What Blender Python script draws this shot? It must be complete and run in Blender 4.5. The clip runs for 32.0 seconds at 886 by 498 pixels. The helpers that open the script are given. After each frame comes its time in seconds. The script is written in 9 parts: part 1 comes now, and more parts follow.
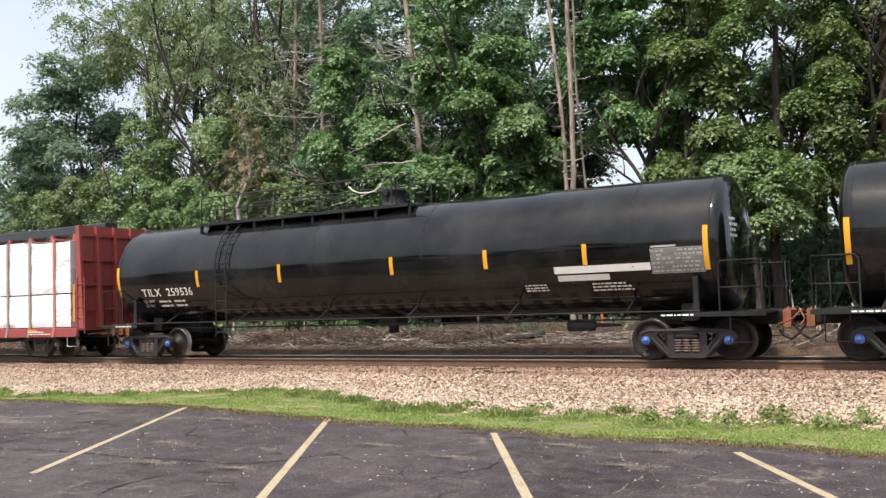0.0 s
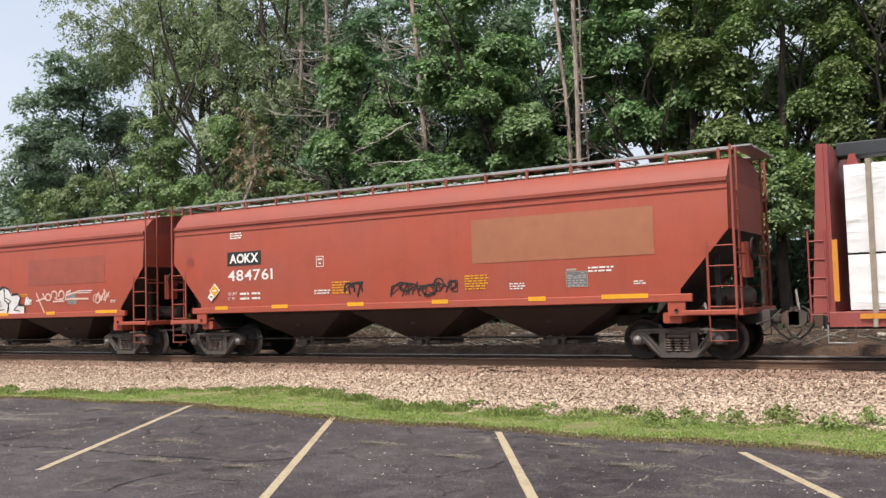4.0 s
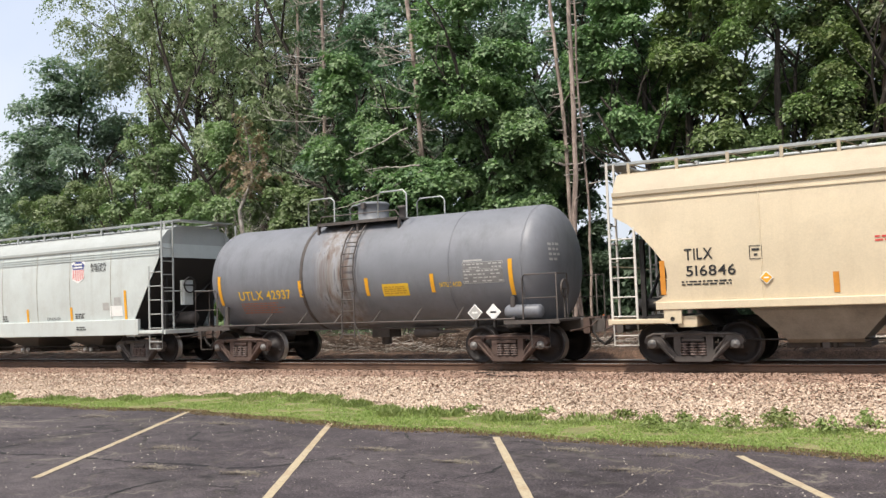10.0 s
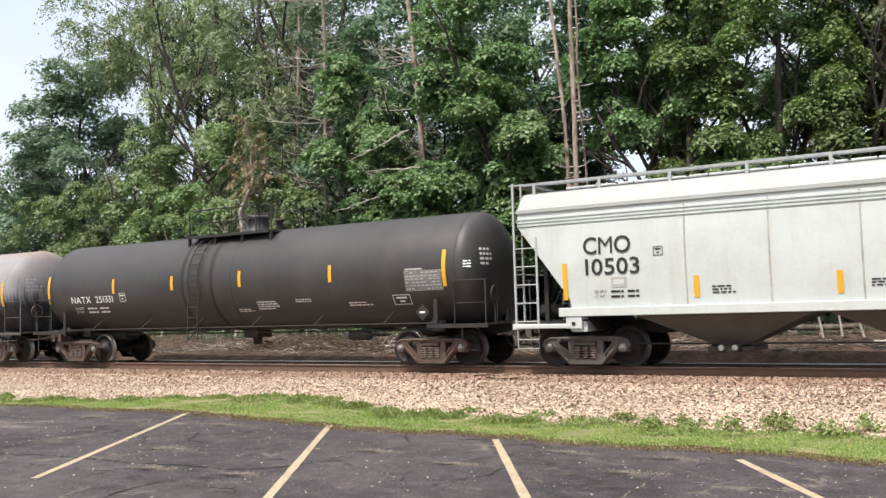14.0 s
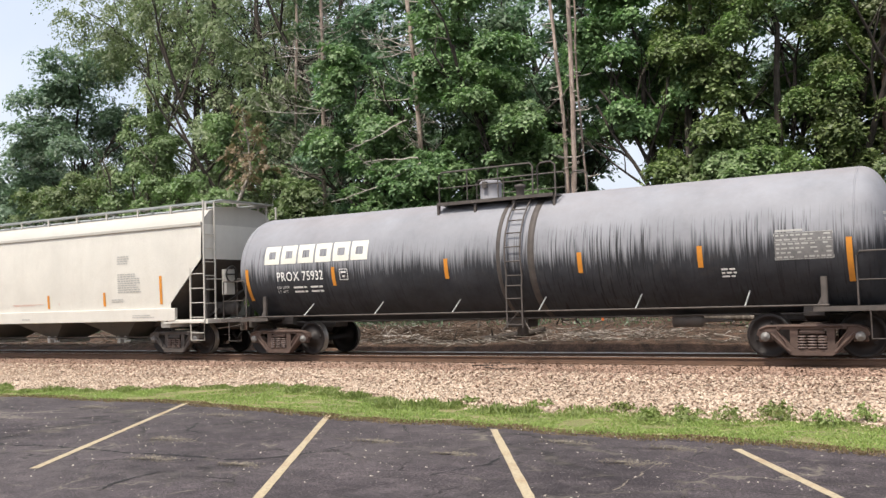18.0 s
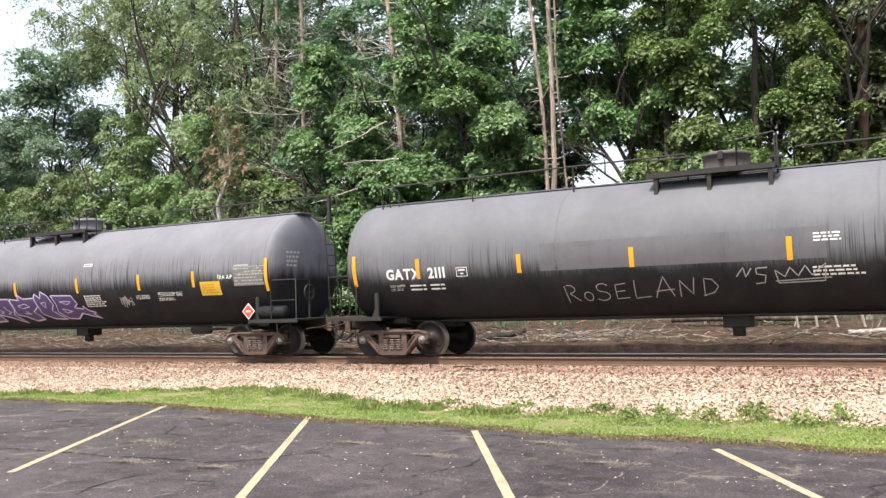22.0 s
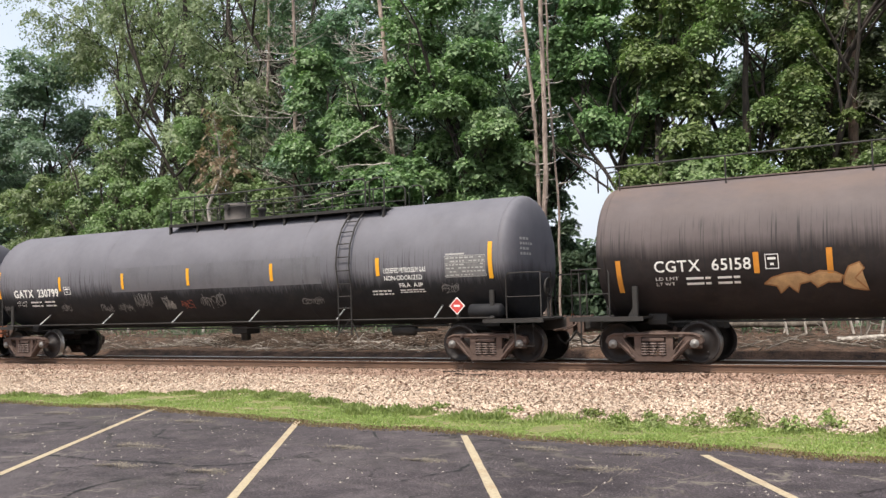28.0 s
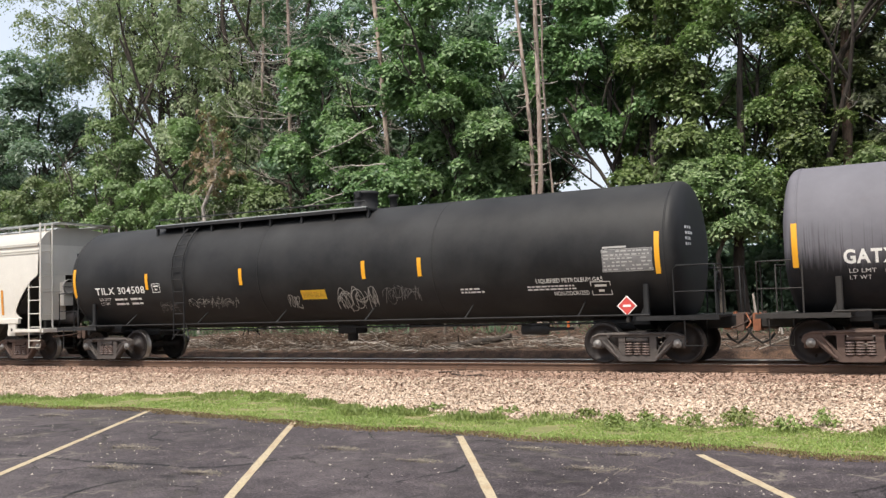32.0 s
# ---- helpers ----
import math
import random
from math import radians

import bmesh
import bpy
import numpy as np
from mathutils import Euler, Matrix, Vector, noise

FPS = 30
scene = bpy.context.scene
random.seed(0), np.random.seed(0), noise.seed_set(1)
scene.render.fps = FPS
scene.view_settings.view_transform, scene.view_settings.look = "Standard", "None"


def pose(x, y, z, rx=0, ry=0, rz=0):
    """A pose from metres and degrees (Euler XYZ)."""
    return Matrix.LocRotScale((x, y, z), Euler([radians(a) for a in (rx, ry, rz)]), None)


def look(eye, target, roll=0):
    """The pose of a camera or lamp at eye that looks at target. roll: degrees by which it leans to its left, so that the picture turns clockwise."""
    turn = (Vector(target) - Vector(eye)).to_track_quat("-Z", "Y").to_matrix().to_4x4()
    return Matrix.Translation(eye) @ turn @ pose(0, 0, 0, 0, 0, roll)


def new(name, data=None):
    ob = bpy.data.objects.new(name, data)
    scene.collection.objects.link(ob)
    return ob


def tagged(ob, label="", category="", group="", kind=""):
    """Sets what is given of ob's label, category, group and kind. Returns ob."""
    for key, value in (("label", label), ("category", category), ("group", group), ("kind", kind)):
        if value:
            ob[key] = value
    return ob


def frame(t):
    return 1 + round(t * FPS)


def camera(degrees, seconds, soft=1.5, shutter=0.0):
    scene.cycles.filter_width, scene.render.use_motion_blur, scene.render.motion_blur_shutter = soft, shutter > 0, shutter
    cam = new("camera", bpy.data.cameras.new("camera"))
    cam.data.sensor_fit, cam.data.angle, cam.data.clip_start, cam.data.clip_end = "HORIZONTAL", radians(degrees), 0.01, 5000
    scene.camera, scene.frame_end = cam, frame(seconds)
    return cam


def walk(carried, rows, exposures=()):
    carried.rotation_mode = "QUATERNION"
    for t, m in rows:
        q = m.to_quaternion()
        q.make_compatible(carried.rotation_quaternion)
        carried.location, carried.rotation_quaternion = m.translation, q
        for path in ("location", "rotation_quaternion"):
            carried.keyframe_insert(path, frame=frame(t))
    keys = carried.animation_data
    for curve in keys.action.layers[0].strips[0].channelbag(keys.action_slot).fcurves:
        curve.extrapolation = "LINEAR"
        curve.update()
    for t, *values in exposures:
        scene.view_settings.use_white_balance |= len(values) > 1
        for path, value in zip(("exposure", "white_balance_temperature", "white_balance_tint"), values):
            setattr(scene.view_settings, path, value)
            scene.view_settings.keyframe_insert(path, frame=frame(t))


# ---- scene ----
TRAIN_END = 32.0
cam = camera(51.6, 32.0, soft=1.42)
EYE = (0.0, -20.585, 1.399)


def aim(yaw, pitch, roll):
    """The camera's pose: yaw to the left of straight across the track, tilt up, lean, in degrees."""
    return pose(*EYE, 90 + pitch, 0, yaw) @ pose(0, 0, 0, 0, 0, roll)


CAM_ROWS = [
    (0, 31.16, 3.40, -1.83), (0.5, 31.08, 3.36, -1.78), (1, 31.18, 3.42, -1.76), (1.5, 31.38, 3.47, -1.78), (2, 31.50, 3.42, -1.77),
    (2.5, 31.56, 3.37, -1.73), (3, 31.54, 3.35, -1.66), (3.5, 31.51, 3.32, -1.64), (5.5, 31.41, 3.51, -1.72), (6, 31.43, 3.58, -1.80),
    (6.5, 31.51, 3.63, -1.89), (7, 31.54, 3.57, -2.00), (7.5, 31.51, 3.51, -1.99), (8, 31.41, 3.49, -1.96), (8.5, 31.35, 3.55, -1.97),
    (9, 31.36, 3.60, -1.97), (9.5, 31.34, 3.63, -1.93), (10, 31.29, 3.65, -1.92), (10.5, 31.29, 3.65, -1.94), (11, 31.27, 3.68, -1.87),
    (11.5, 31.36, 3.77, -1.76), (12, 31.43, 3.85, -1.68), (12.5, 31.33, 3.78, -1.66), (13, 31.31, 3.71, -1.63), (13.5, 31.30, 3.73, -1.64),
    (14, 31.30, 3.79, -1.66), (14.5, 31.31, 3.79, -1.69), (16.5, 31.17, 3.60, -1.72), (17, 31.20, 3.54, -1.74), (17.5, 31.19, 3.38, -1.74),
    (18, 31.21, 3.18, -1.72), (18.5, 31.18, 3.01, -1.77), (19, 31.05, 2.93, -1.82), (19.5, 30.98, 2.99, -1.81), (20, 30.93, 3.12, -1.78),
    (20.5, 30.78, 3.16, -1.73), (21, 30.41, 3.17, -1.74), (21.5, 30.14, 3.18, -1.78), (22, 29.99, 3.23, -1.83), (22.5, 29.87, 3.26, -1.85),
    (23, 29.76, 3.27, -1.82), (23.5, 29.73, 3.30, -1.70), (24, 29.68, 3.43, -1.63), (24.5, 29.62, 3.51, -1.70), (25, 29.52, 3.51, -1.69),
    (25.5, 29.46, 3.46, -1.64), (27.5, 29.47, 3.47, -1.55), (28, 29.41, 3.50, -1.47), (28.5, 29.35, 3.60, -1.42), (29, 29.26, 3.80, -1.43),
    (29.5, 29.23, 3.92, -1.44), (30, 29.12, 3.90, -1.53), (30.5, 29.08, 3.73, -1.58), (31, 29.15, 3.58, -1.59), (31.5, 29.16, 3.50, -1.63),
    (32, 29.11, 3.53, -1.64)]
walk(cam, [(t, aim(y, p, r)) for t, y, p, r in CAM_ROWS],
     exposures=[(0, 0.36), (1, 0.26), (2, -0.3), (3, -0.03), (6, 0.2), (7, 0.03), (8, 0.02), (9, 0.24), (10, 0.24), (11, 0.36), (12.3, 0.12), (13, 0.22), (14, 0.42), (14.5, 0.5), (16.5, 0.34), (17, 0.3), (18, 0.28), (19, 0.0), (20, -0.06), (21, 0.5), (22, 0.75), (23, 0.66), (24, 0.64), (25, 0.64), (25.5, 0.46), (28, 0.36), (32, 0.32)])

# seconds and metres that the train has gone to the right
TRAIN_ROWS = [
    (0, 0.40), (0.5, 6.05), (1, 11.65), (1.5, 17.44), (2, 23.07), (2.5, 28.71), (3, 34.75), (3.5, 40.08), (5.5, 62.96),
    (6, 68.19), (6.5, 73.88), (7, 79.58), (7.5, 85.23), (8, 90.88), (8.5, 96.56), (9, 102.17), (9.5, 107.88), (10, 113.56),
    (10.5, 119.24), (11, 124.97), (11.5, 130.61), (12, 136.26), (12.5, 142.34), (13, 147.65), (13.5, 153.35), (14, 158.97), (14.5, 164.45),
    (16.5, 187.29), (17, 192.91), (17.5, 198.63), (18, 204.34), (18.5, 210.05), (19, 215.65), (19.5, 221.70), (20, 227.03), (20.5, 232.69),
    (21, 238.42), (21.5, 244.10), (22, 250.22), (22.5, 255.58), (23, 261.26), (23.5, 266.95), (24, 272.68), (24.5, 278.69), (25, 283.99),
    (25.5, 289.75), (27.5, 312.77), (28, 318.51), (28.5, 324.25), (29, 330.37), (29.5, 335.77), (30, 341.56), (30.5, 347.23), (31, 353.06),
    (31.5, 359.14), (32, 364.47)]


def gone(t):
    """How far the train has gone at t."""
    ts, ss = [r[0] for r in TRAIN_ROWS], [r[1] for r in TRAIN_ROWS]
    return float(np.interp(t, ts, ss))


# ---- world and sun ----
world = bpy.data.worlds.new("world")
scene.world = world
world.use_nodes = True
wn, wl = world.node_tree.nodes, world.node_tree.links
wn.clear()
sky = wn.new("ShaderNodeTexSky")
sky.sky_type, sky.sun_disc = "NISHITA", False
SUN_ELEV, SUN_AZ = radians(61), radians(186)   # azimuth: compass way to the sun, clockwise from +y
sky.sun_elevation, sky.sun_rotation = SUN_ELEV, SUN_AZ
sky.air_density, sky.dust_density, sky.ozone_density, sky.altitude = 1.0, 6.0, 1.0, 200
haze = wn.new("ShaderNodeMix")
haze.data_type = "RGBA"
haze.inputs["Factor"].default_value = 0.55
cloud = wn.new("ShaderNodeTexNoise")
cloud.inputs["Scale"].default_value, cloud.inputs["Detail"].default_value = 2.2, 6
veil = wn.new("ShaderNodeValToRGB")
veil.color_ramp.elements[0].position, veil.color_ramp.elements[1].position = 0.4, 0.65
veil.color_ramp.elements[0].color, veil.color_ramp.elements[1].color = (7.0, 7.6, 8.9, 1), (9.0, 9.2, 9.6, 1)
wl.new(cloud.outputs["Fac"], veil.inputs["Fac"])
wl.new(veil.outputs["Color"], haze.inputs["B"])
bg = wn.new("ShaderNodeBackground")
bg.inputs["Strength"].default_value = 0.132
wo = wn.new("ShaderNodeOutputWorld")
wl.new(sky.outputs[0], haze.inputs["A"])
wl.new(haze.outputs["Result"], bg.inputs["Color"])
wl.new(bg.outputs[0], wo.inputs["Surface"])
sun = new("sun", bpy.data.lights.new("sun", "SUN"))
sun.data.energy, sun.data.angle, sun.data.color = 3.6, radians(3.5), (1.0, 0.94, 0.84)
sun.matrix_world = look((0, 0, 60), Vector((0, 0, 60)) - Vector((math.sin(SUN_AZ) * math.cos(SUN_ELEV), math.cos(SUN_AZ) * math.cos(SUN_ELEV), math.sin(SUN_ELEV))))

# ---- materials ----
MATS = {}


class Nodes:
    """Short hand for one node material."""

    def __init__(self, name):
        self.m = bpy.data.materials.new(name)
        self.m.use_nodes = True
        self.t = self.m.node_tree
        self.b = self.t.nodes["Principled BSDF"]
        self.out = self.t.nodes["Material Output"]
        self.co = None
        MATS[name] = self.m

    def n(self, kind, **kw):
        node = self.t.nodes.new("ShaderNode" + kind)
        for k, v in kw.items():
            node.inputs[k.replace("_", " ")].default_value = v
        return node

    def link(self, a, b):
        self.t.links.new(a, b)

    def coords(self, scale=(1, 1, 1)):
        if self.co is None:
            self.co = self.t.nodes.new("ShaderNodeTexCoord")
        mp = self.n("Mapping")
        mp.inputs["Scale"].default_value = scale
        self.link(self.co.outputs["Object"], mp.inputs["Vector"])
        return mp.outputs[0]

    def noise(self, scale, detail=4, rough=0.6, stretch=(1, 1, 1)):
        nn = self.n("TexNoise", Scale=scale, Detail=detail, Roughness=rough)
        self.link(self.coords(stretch), nn.inputs["Vector"])
        return nn.outputs["Fac"]

    def ramp(self, fac, stops):
        r = self.t.nodes.new("ShaderNodeValToRGB")
        e = r.color_ramp.elements
        while len(e) < len(stops):
            e.new(0.5)
        for el, (p, c) in zip(e, stops):
            el.position = p
            el.color = (*c, 1) if isinstance(c, tuple) else (c, c, c, 1)
        self.link(fac, r.inputs["Fac"])
        return r.outputs["Color"]

    def mix(self, fac, a, b, how="MIX"):
        x = self.t.nodes.new("ShaderNodeMix")
        x.data_type, x.blend_type = "RGBA", how
        for sock, v in (("Factor", fac), ("A", a), ("B", b)):
            if isinstance(v, (int, float)):
                x.inputs[sock].default_value = v if sock == "Factor" else (v, v, v, 1)
            elif isinstance(v, tuple):
                x.inputs[sock].default_value = (*v, 1)
            else:
                self.link(v, x.inputs[sock])
        return x.outputs["Result"]

    def math(self, op, a, b=0.0):
        x = self.t.nodes.new("ShaderNodeMath")
        x.operation = op
        for i, v in enumerate((a, b)):
            if isinstance(v, (int, float)):
                x.inputs[i].default_value = v
            else:
                self.link(v, x.inputs[i])
        return x.outputs[0]

    def axis(self, which):
        s = self.n("SeparateXYZ")
        self.link(self.coords(), s.inputs[0])
        return s.outputs["XYZ".index(which)]

    def done(self, colour, rough=0.5, metal=0.0, bump=None, strength=0.3, distance=0.02):
        for sock, v in (("Base Color", colour), ("Roughness", rough), ("Metallic", metal)):
            if isinstance(v, tuple):
                self.b.inputs[sock].default_value = (*v, 1)
            elif isinstance(v, (int, float)):
                self.b.inputs[sock].default_value = v
            else:
                self.link(v, self.b.inputs[sock])
        if bump is not None:
            bp = self.n("Bump", Strength=strength, Distance=distance)
            self.link(bump, bp.inputs["Height"])
            self.link(bp.outputs[0], self.b.inputs["Normal"])
        return self.m


def plain(name, colour, rough=0.5, metal=0.0, var=0.25, scale=6.0):
    """A paint or metal with soft blotches and fine grain."""
    k = Nodes(name)
    a = k.noise(scale, 5)
    g = k.noise(scale * 14, 3)
    dark = tuple(c * (1 - var) for c in colour)
    light = tuple(min(1, c * (1 + var)) for c in colour)
    c = k.mix(k.ramp(a, [(0.3, 0.0), (0.7, 1.0)]), dark, light)
    c = k.mix(0.25, c, k.ramp(g, [(0.3, dark), (0.7, light)]))
    return k.done(c, k.ramp(a, [(0.2, max(0, rough - 0.12)), (0.8, min(1, rough + 0.12))]), metal, g, 0.12, 0.01)


def car_paint(name, colour, grime, rough=0.45, amount=0.35, streak=0.5, top=None, coat=0.0):
    """Weathered paint: blotches, fine vertical streaks of grime, faded patches."""
    k = Nodes(name)
    blot = k.noise(0.55, 6, 0.65)
    st = k.noise(3.0, 5, 0.7, (1, 1, 0.12))
    fine = k.noise(30, 3)
    c = k.mix(k.ramp(blot, [(0.35, 0.0), (0.75, 1.0)]), colour, tuple(x * 0.8 + 0.03 for x in colour))
    if top:
        z = k.axis("Z")
        f = k.math("ADD", k.math("MULTIPLY", z, 0.45), k.math("MULTIPLY", k.noise(1.2, 5, 0.7, (1, 1, 0.4)), 0.8))
        c = k.mix(k.ramp(f, [(top[1], 0.0), (top[1] + 0.35, 1.0)]), c, top[0])
    c = k.mix(k.math("MULTIPLY", k.ramp(st, [(0.5, 0.0), (0.78, 1.0)]), streak), c, grime)
    c = k.mix(k.math("MULTIPLY", k.ramp(k.noise(1.7, 6, 0.7), [(0.48, 0.0), (0.8, 1.0)]), amount), c, grime)
    c = k.mix(0.14, c, k.ramp(fine, [(0.3, 0.55), (0.7, 1.25)]), "MULTIPLY")
    m = k.done(c, k.ramp(blot, [(0.2, max(0.02, rough - 0.1)), (0.8, rough + (0.12 if rough > 0.1 else 0.02))]), 0.0, fine, 0.05, 0.004)
    if coat:
        k.b.inputs["Coat Weight"].default_value = coat
        k.b.inputs["Coat Roughness"].default_value = 0.08
    return m


def tar_paint(name, top, low, level, rough=0.42, ragged=0.5, streak=(0.02, 0.02, 0.022), rust=0.0):
    """Grey tank paint over which dark residue has run down, with a ragged dripping edge; on the long gas tanks low also
    holds painted shade.
    """
    k = Nodes(name)
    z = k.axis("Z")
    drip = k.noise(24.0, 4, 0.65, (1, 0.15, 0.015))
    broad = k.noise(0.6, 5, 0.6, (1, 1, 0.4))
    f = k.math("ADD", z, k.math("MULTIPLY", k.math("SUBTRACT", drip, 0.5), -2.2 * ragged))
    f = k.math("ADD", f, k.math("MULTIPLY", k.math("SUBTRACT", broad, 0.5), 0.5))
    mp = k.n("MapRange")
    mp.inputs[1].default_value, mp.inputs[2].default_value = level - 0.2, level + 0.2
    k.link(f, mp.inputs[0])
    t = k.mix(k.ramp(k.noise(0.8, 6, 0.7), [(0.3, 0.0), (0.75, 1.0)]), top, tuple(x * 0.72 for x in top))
    if rust:
        high = k.n("MapRange")
        high.inputs[1].default_value, high.inputs[2].default_value = level + 0.5, level + 1.5
        k.link(z, high.inputs[0])
        t = k.mix(k.math("MULTIPLY", k.math("MULTIPLY", high.outputs[0], k.ramp(k.noise(0.7, 6, 0.75, (0.5, 1, 1)), [(0.4, 0.0), (0.62, 1.0)])), rust), t, (0.3, 0.19, 0.125))
        t = k.mix(k.math("MULTIPLY", k.ramp(k.noise(4.0, 6, 0.8, (1, 1, 0.4)), [(0.62, 0.0), (0.72, 1.0)]), rust * 0.6), t, (0.16, 0.09, 0.055))
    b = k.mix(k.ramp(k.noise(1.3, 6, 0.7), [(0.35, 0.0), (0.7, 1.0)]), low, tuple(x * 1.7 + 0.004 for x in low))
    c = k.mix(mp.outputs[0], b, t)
    lines = k.ramp(k.noise(30.0, 2, 0.5, (1, 0.1, 0.012)), [(0.56, 0.0), (0.63, 1.0)])
    band = k.n("MapRange")
    band.inputs[1].default_value, band.inputs[2].default_value = level + 0.75, level + 0.25
    k.link(z, band.inputs[0])
    here = k.ramp(k.noise(0.5, 3, 0.5, (1, 0.2, 0.2)), [(0.38, 0.15), (0.6, 1.0)])
    c = k.mix(k.math("MULTIPLY", k.math("MULTIPLY", lines, band.outputs[0]), k.math("MULTIPLY", here, min(0.9, 0.45 + ragged))), c, streak)
    c = k.mix(k.math("MULTIPLY", k.ramp(k.noise(2.4, 6, 0.7), [(0.55, 0.0), (0.85, 1.0)]), 0.2), c, (0.12, 0.09, 0.06))
    k.b.inputs["Specular IOR Level"].default_value = 0.22
    return k.done(c, k.ramp(broad, [(0.2, rough - 0.1), (0.8, rough + 0.15)]), 0.0, drip, 0.06, 0.004)


def rusted_cream(name):
    k = Nodes(name)
    z = k.axis("Z")
    run = k.noise(3.2, 6, 0.72, (1, 1, 0.13))
    broad = k.noise(1.1, 6, 0.7, (1, 1, 0.75))
    f = k.math("ADD", z, k.math("MULTIPLY", k.math("SUBTRACT", run, 0.5), 2.0))
    f = k.math("ADD", f, k.math("MULTIPLY", k.math("SUBTRACT", broad, 0.5), 3.2))
    mp = k.n("MapRange")
    mp.inputs[1].default_value, mp.inputs[2].default_value = 2.5, 3.4
    k.link(f, mp.inputs[0])
    cut = k.n("MapRange")
    cut.inputs[1].default_value, cut.inputs[2].default_value = 4.3, 4.12
    k.link(k.math("ADD", z, k.math("MULTIPLY", k.noise(1.1, 5, 0.7), 0.8)), cut.inputs[0])
    amt = k.math("MULTIPLY", mp.outputs[0], cut.outputs[0])
    cream = k.mix(k.ramp(k.noise(1.1, 6), [(0.35, 0.0), (0.7, 1.0)]), (0.74, 0.64, 0.45), (0.64, 0.52, 0.34))
    rust = k.mix(k.ramp(k.math("ADD", amt, k.math("MULTIPLY", k.math("SUBTRACT", k.noise(2.2, 6, 0.75), 0.5), 0.9)), [(0.45, 0.0), (0.95, 1.0)]), (0.72, 0.35, 0.1), (0.47, 0.135, 0.04))
    c = k.mix(k.ramp(amt, [(0.02, 0.0), (0.2, 0.5), (0.6, 0.95)]), cream, rust)
    return k.done(c, 0.6, 0.0, k.noise(40, 3), 0.1, 0.006)


def stone_mat(name, a, b, c, rough=0.85, dirt=(0.2, 0.13, 0.09)):
    """Broken stones, each its own tone."""
    k = Nodes(name)
    geo = k.t.nodes.new("ShaderNodeNewGeometry")
    col = k.ramp(geo.outputs["Random Per Island"], [(0.0, a), (0.4, b), (0.75, c), (1.0, tuple(x * 0.5 for x in a))])
    n1 = k.noise(30, 4)
    col = k.mix(0.35, col, k.ramp(n1, [(0.3, tuple(x * 0.6 for x in b)), (0.7, c)]))
    col = k.mix(k.math("MULTIPLY", k.ramp(k.noise(0.5, 4), [(0.4, 0.0), (0.7, 1.0)]), 0.35), col, dirt)
    return k.done(col, rough, 0.0, n1, 0.3, 0.01)


def leaf_mat(name, dark, light, shift=0.15):
    k = Nodes(name)
    geo = k.t.nodes.new("ShaderNodeNewGeometry")
    info = k.t.nodes.new("ShaderNodeObjectInfo")
    c = k.ramp(geo.outputs["Random Per Island"], [(0.0, dark), (0.6, tuple((p + q) / 2 for p, q in zip(dark, light))), (1.0, light)])
    c = k.mix(k.math("MULTIPLY", k.ramp(k.noise(0.45, 3), [(0.35, 0.0), (0.65, 1.0)]), 0.45), c, light)
    hs = k.n("HueSaturation")
    k.link(k.math("ADD", k.math("MULTIPLY", info.outputs["Random"], 0.024), 0.484), hs.inputs["Hue"])
    k.link(k.math("ADD", k.math("MULTIPLY", info.outputs["Random"], 0.35), 0.85), hs.inputs["Value"])
    k.link(c, hs.inputs["Color"])
    k.done((0.1, 0.1, 0.1), 0.5)
    k.link(hs.outputs[0], k.b.inputs["Base Color"])
    tr = k.n("BsdfTranslucent")
    bright = k.mix(1.0, hs.outputs[0], (1.0, 1.3, 0.85), "MULTIPLY")
    k.link(bright, tr.inputs["Color"])
    mx = k.n("MixShader", Fac=0.3)
    k.link(k.b.outputs[0], mx.inputs[1])
    k.link(tr.outputs[0], mx.inputs[2])
    k.link(mx.outputs[0], k.out.inputs["Surface"])
    return k.m


def ground_mat(name, stops, scale, fine=25, rough=0.95, strength=0.5, dist=0.03):
    k = Nodes(name)
    n1, n2 = k.noise(scale, 7, 0.68), k.noise(fine, 4, 0.7)
    c = k.ramp(k.mix(0.5, n1, n2), stops)
    return k.done(c, rough, 0.0, n2, strength, dist)


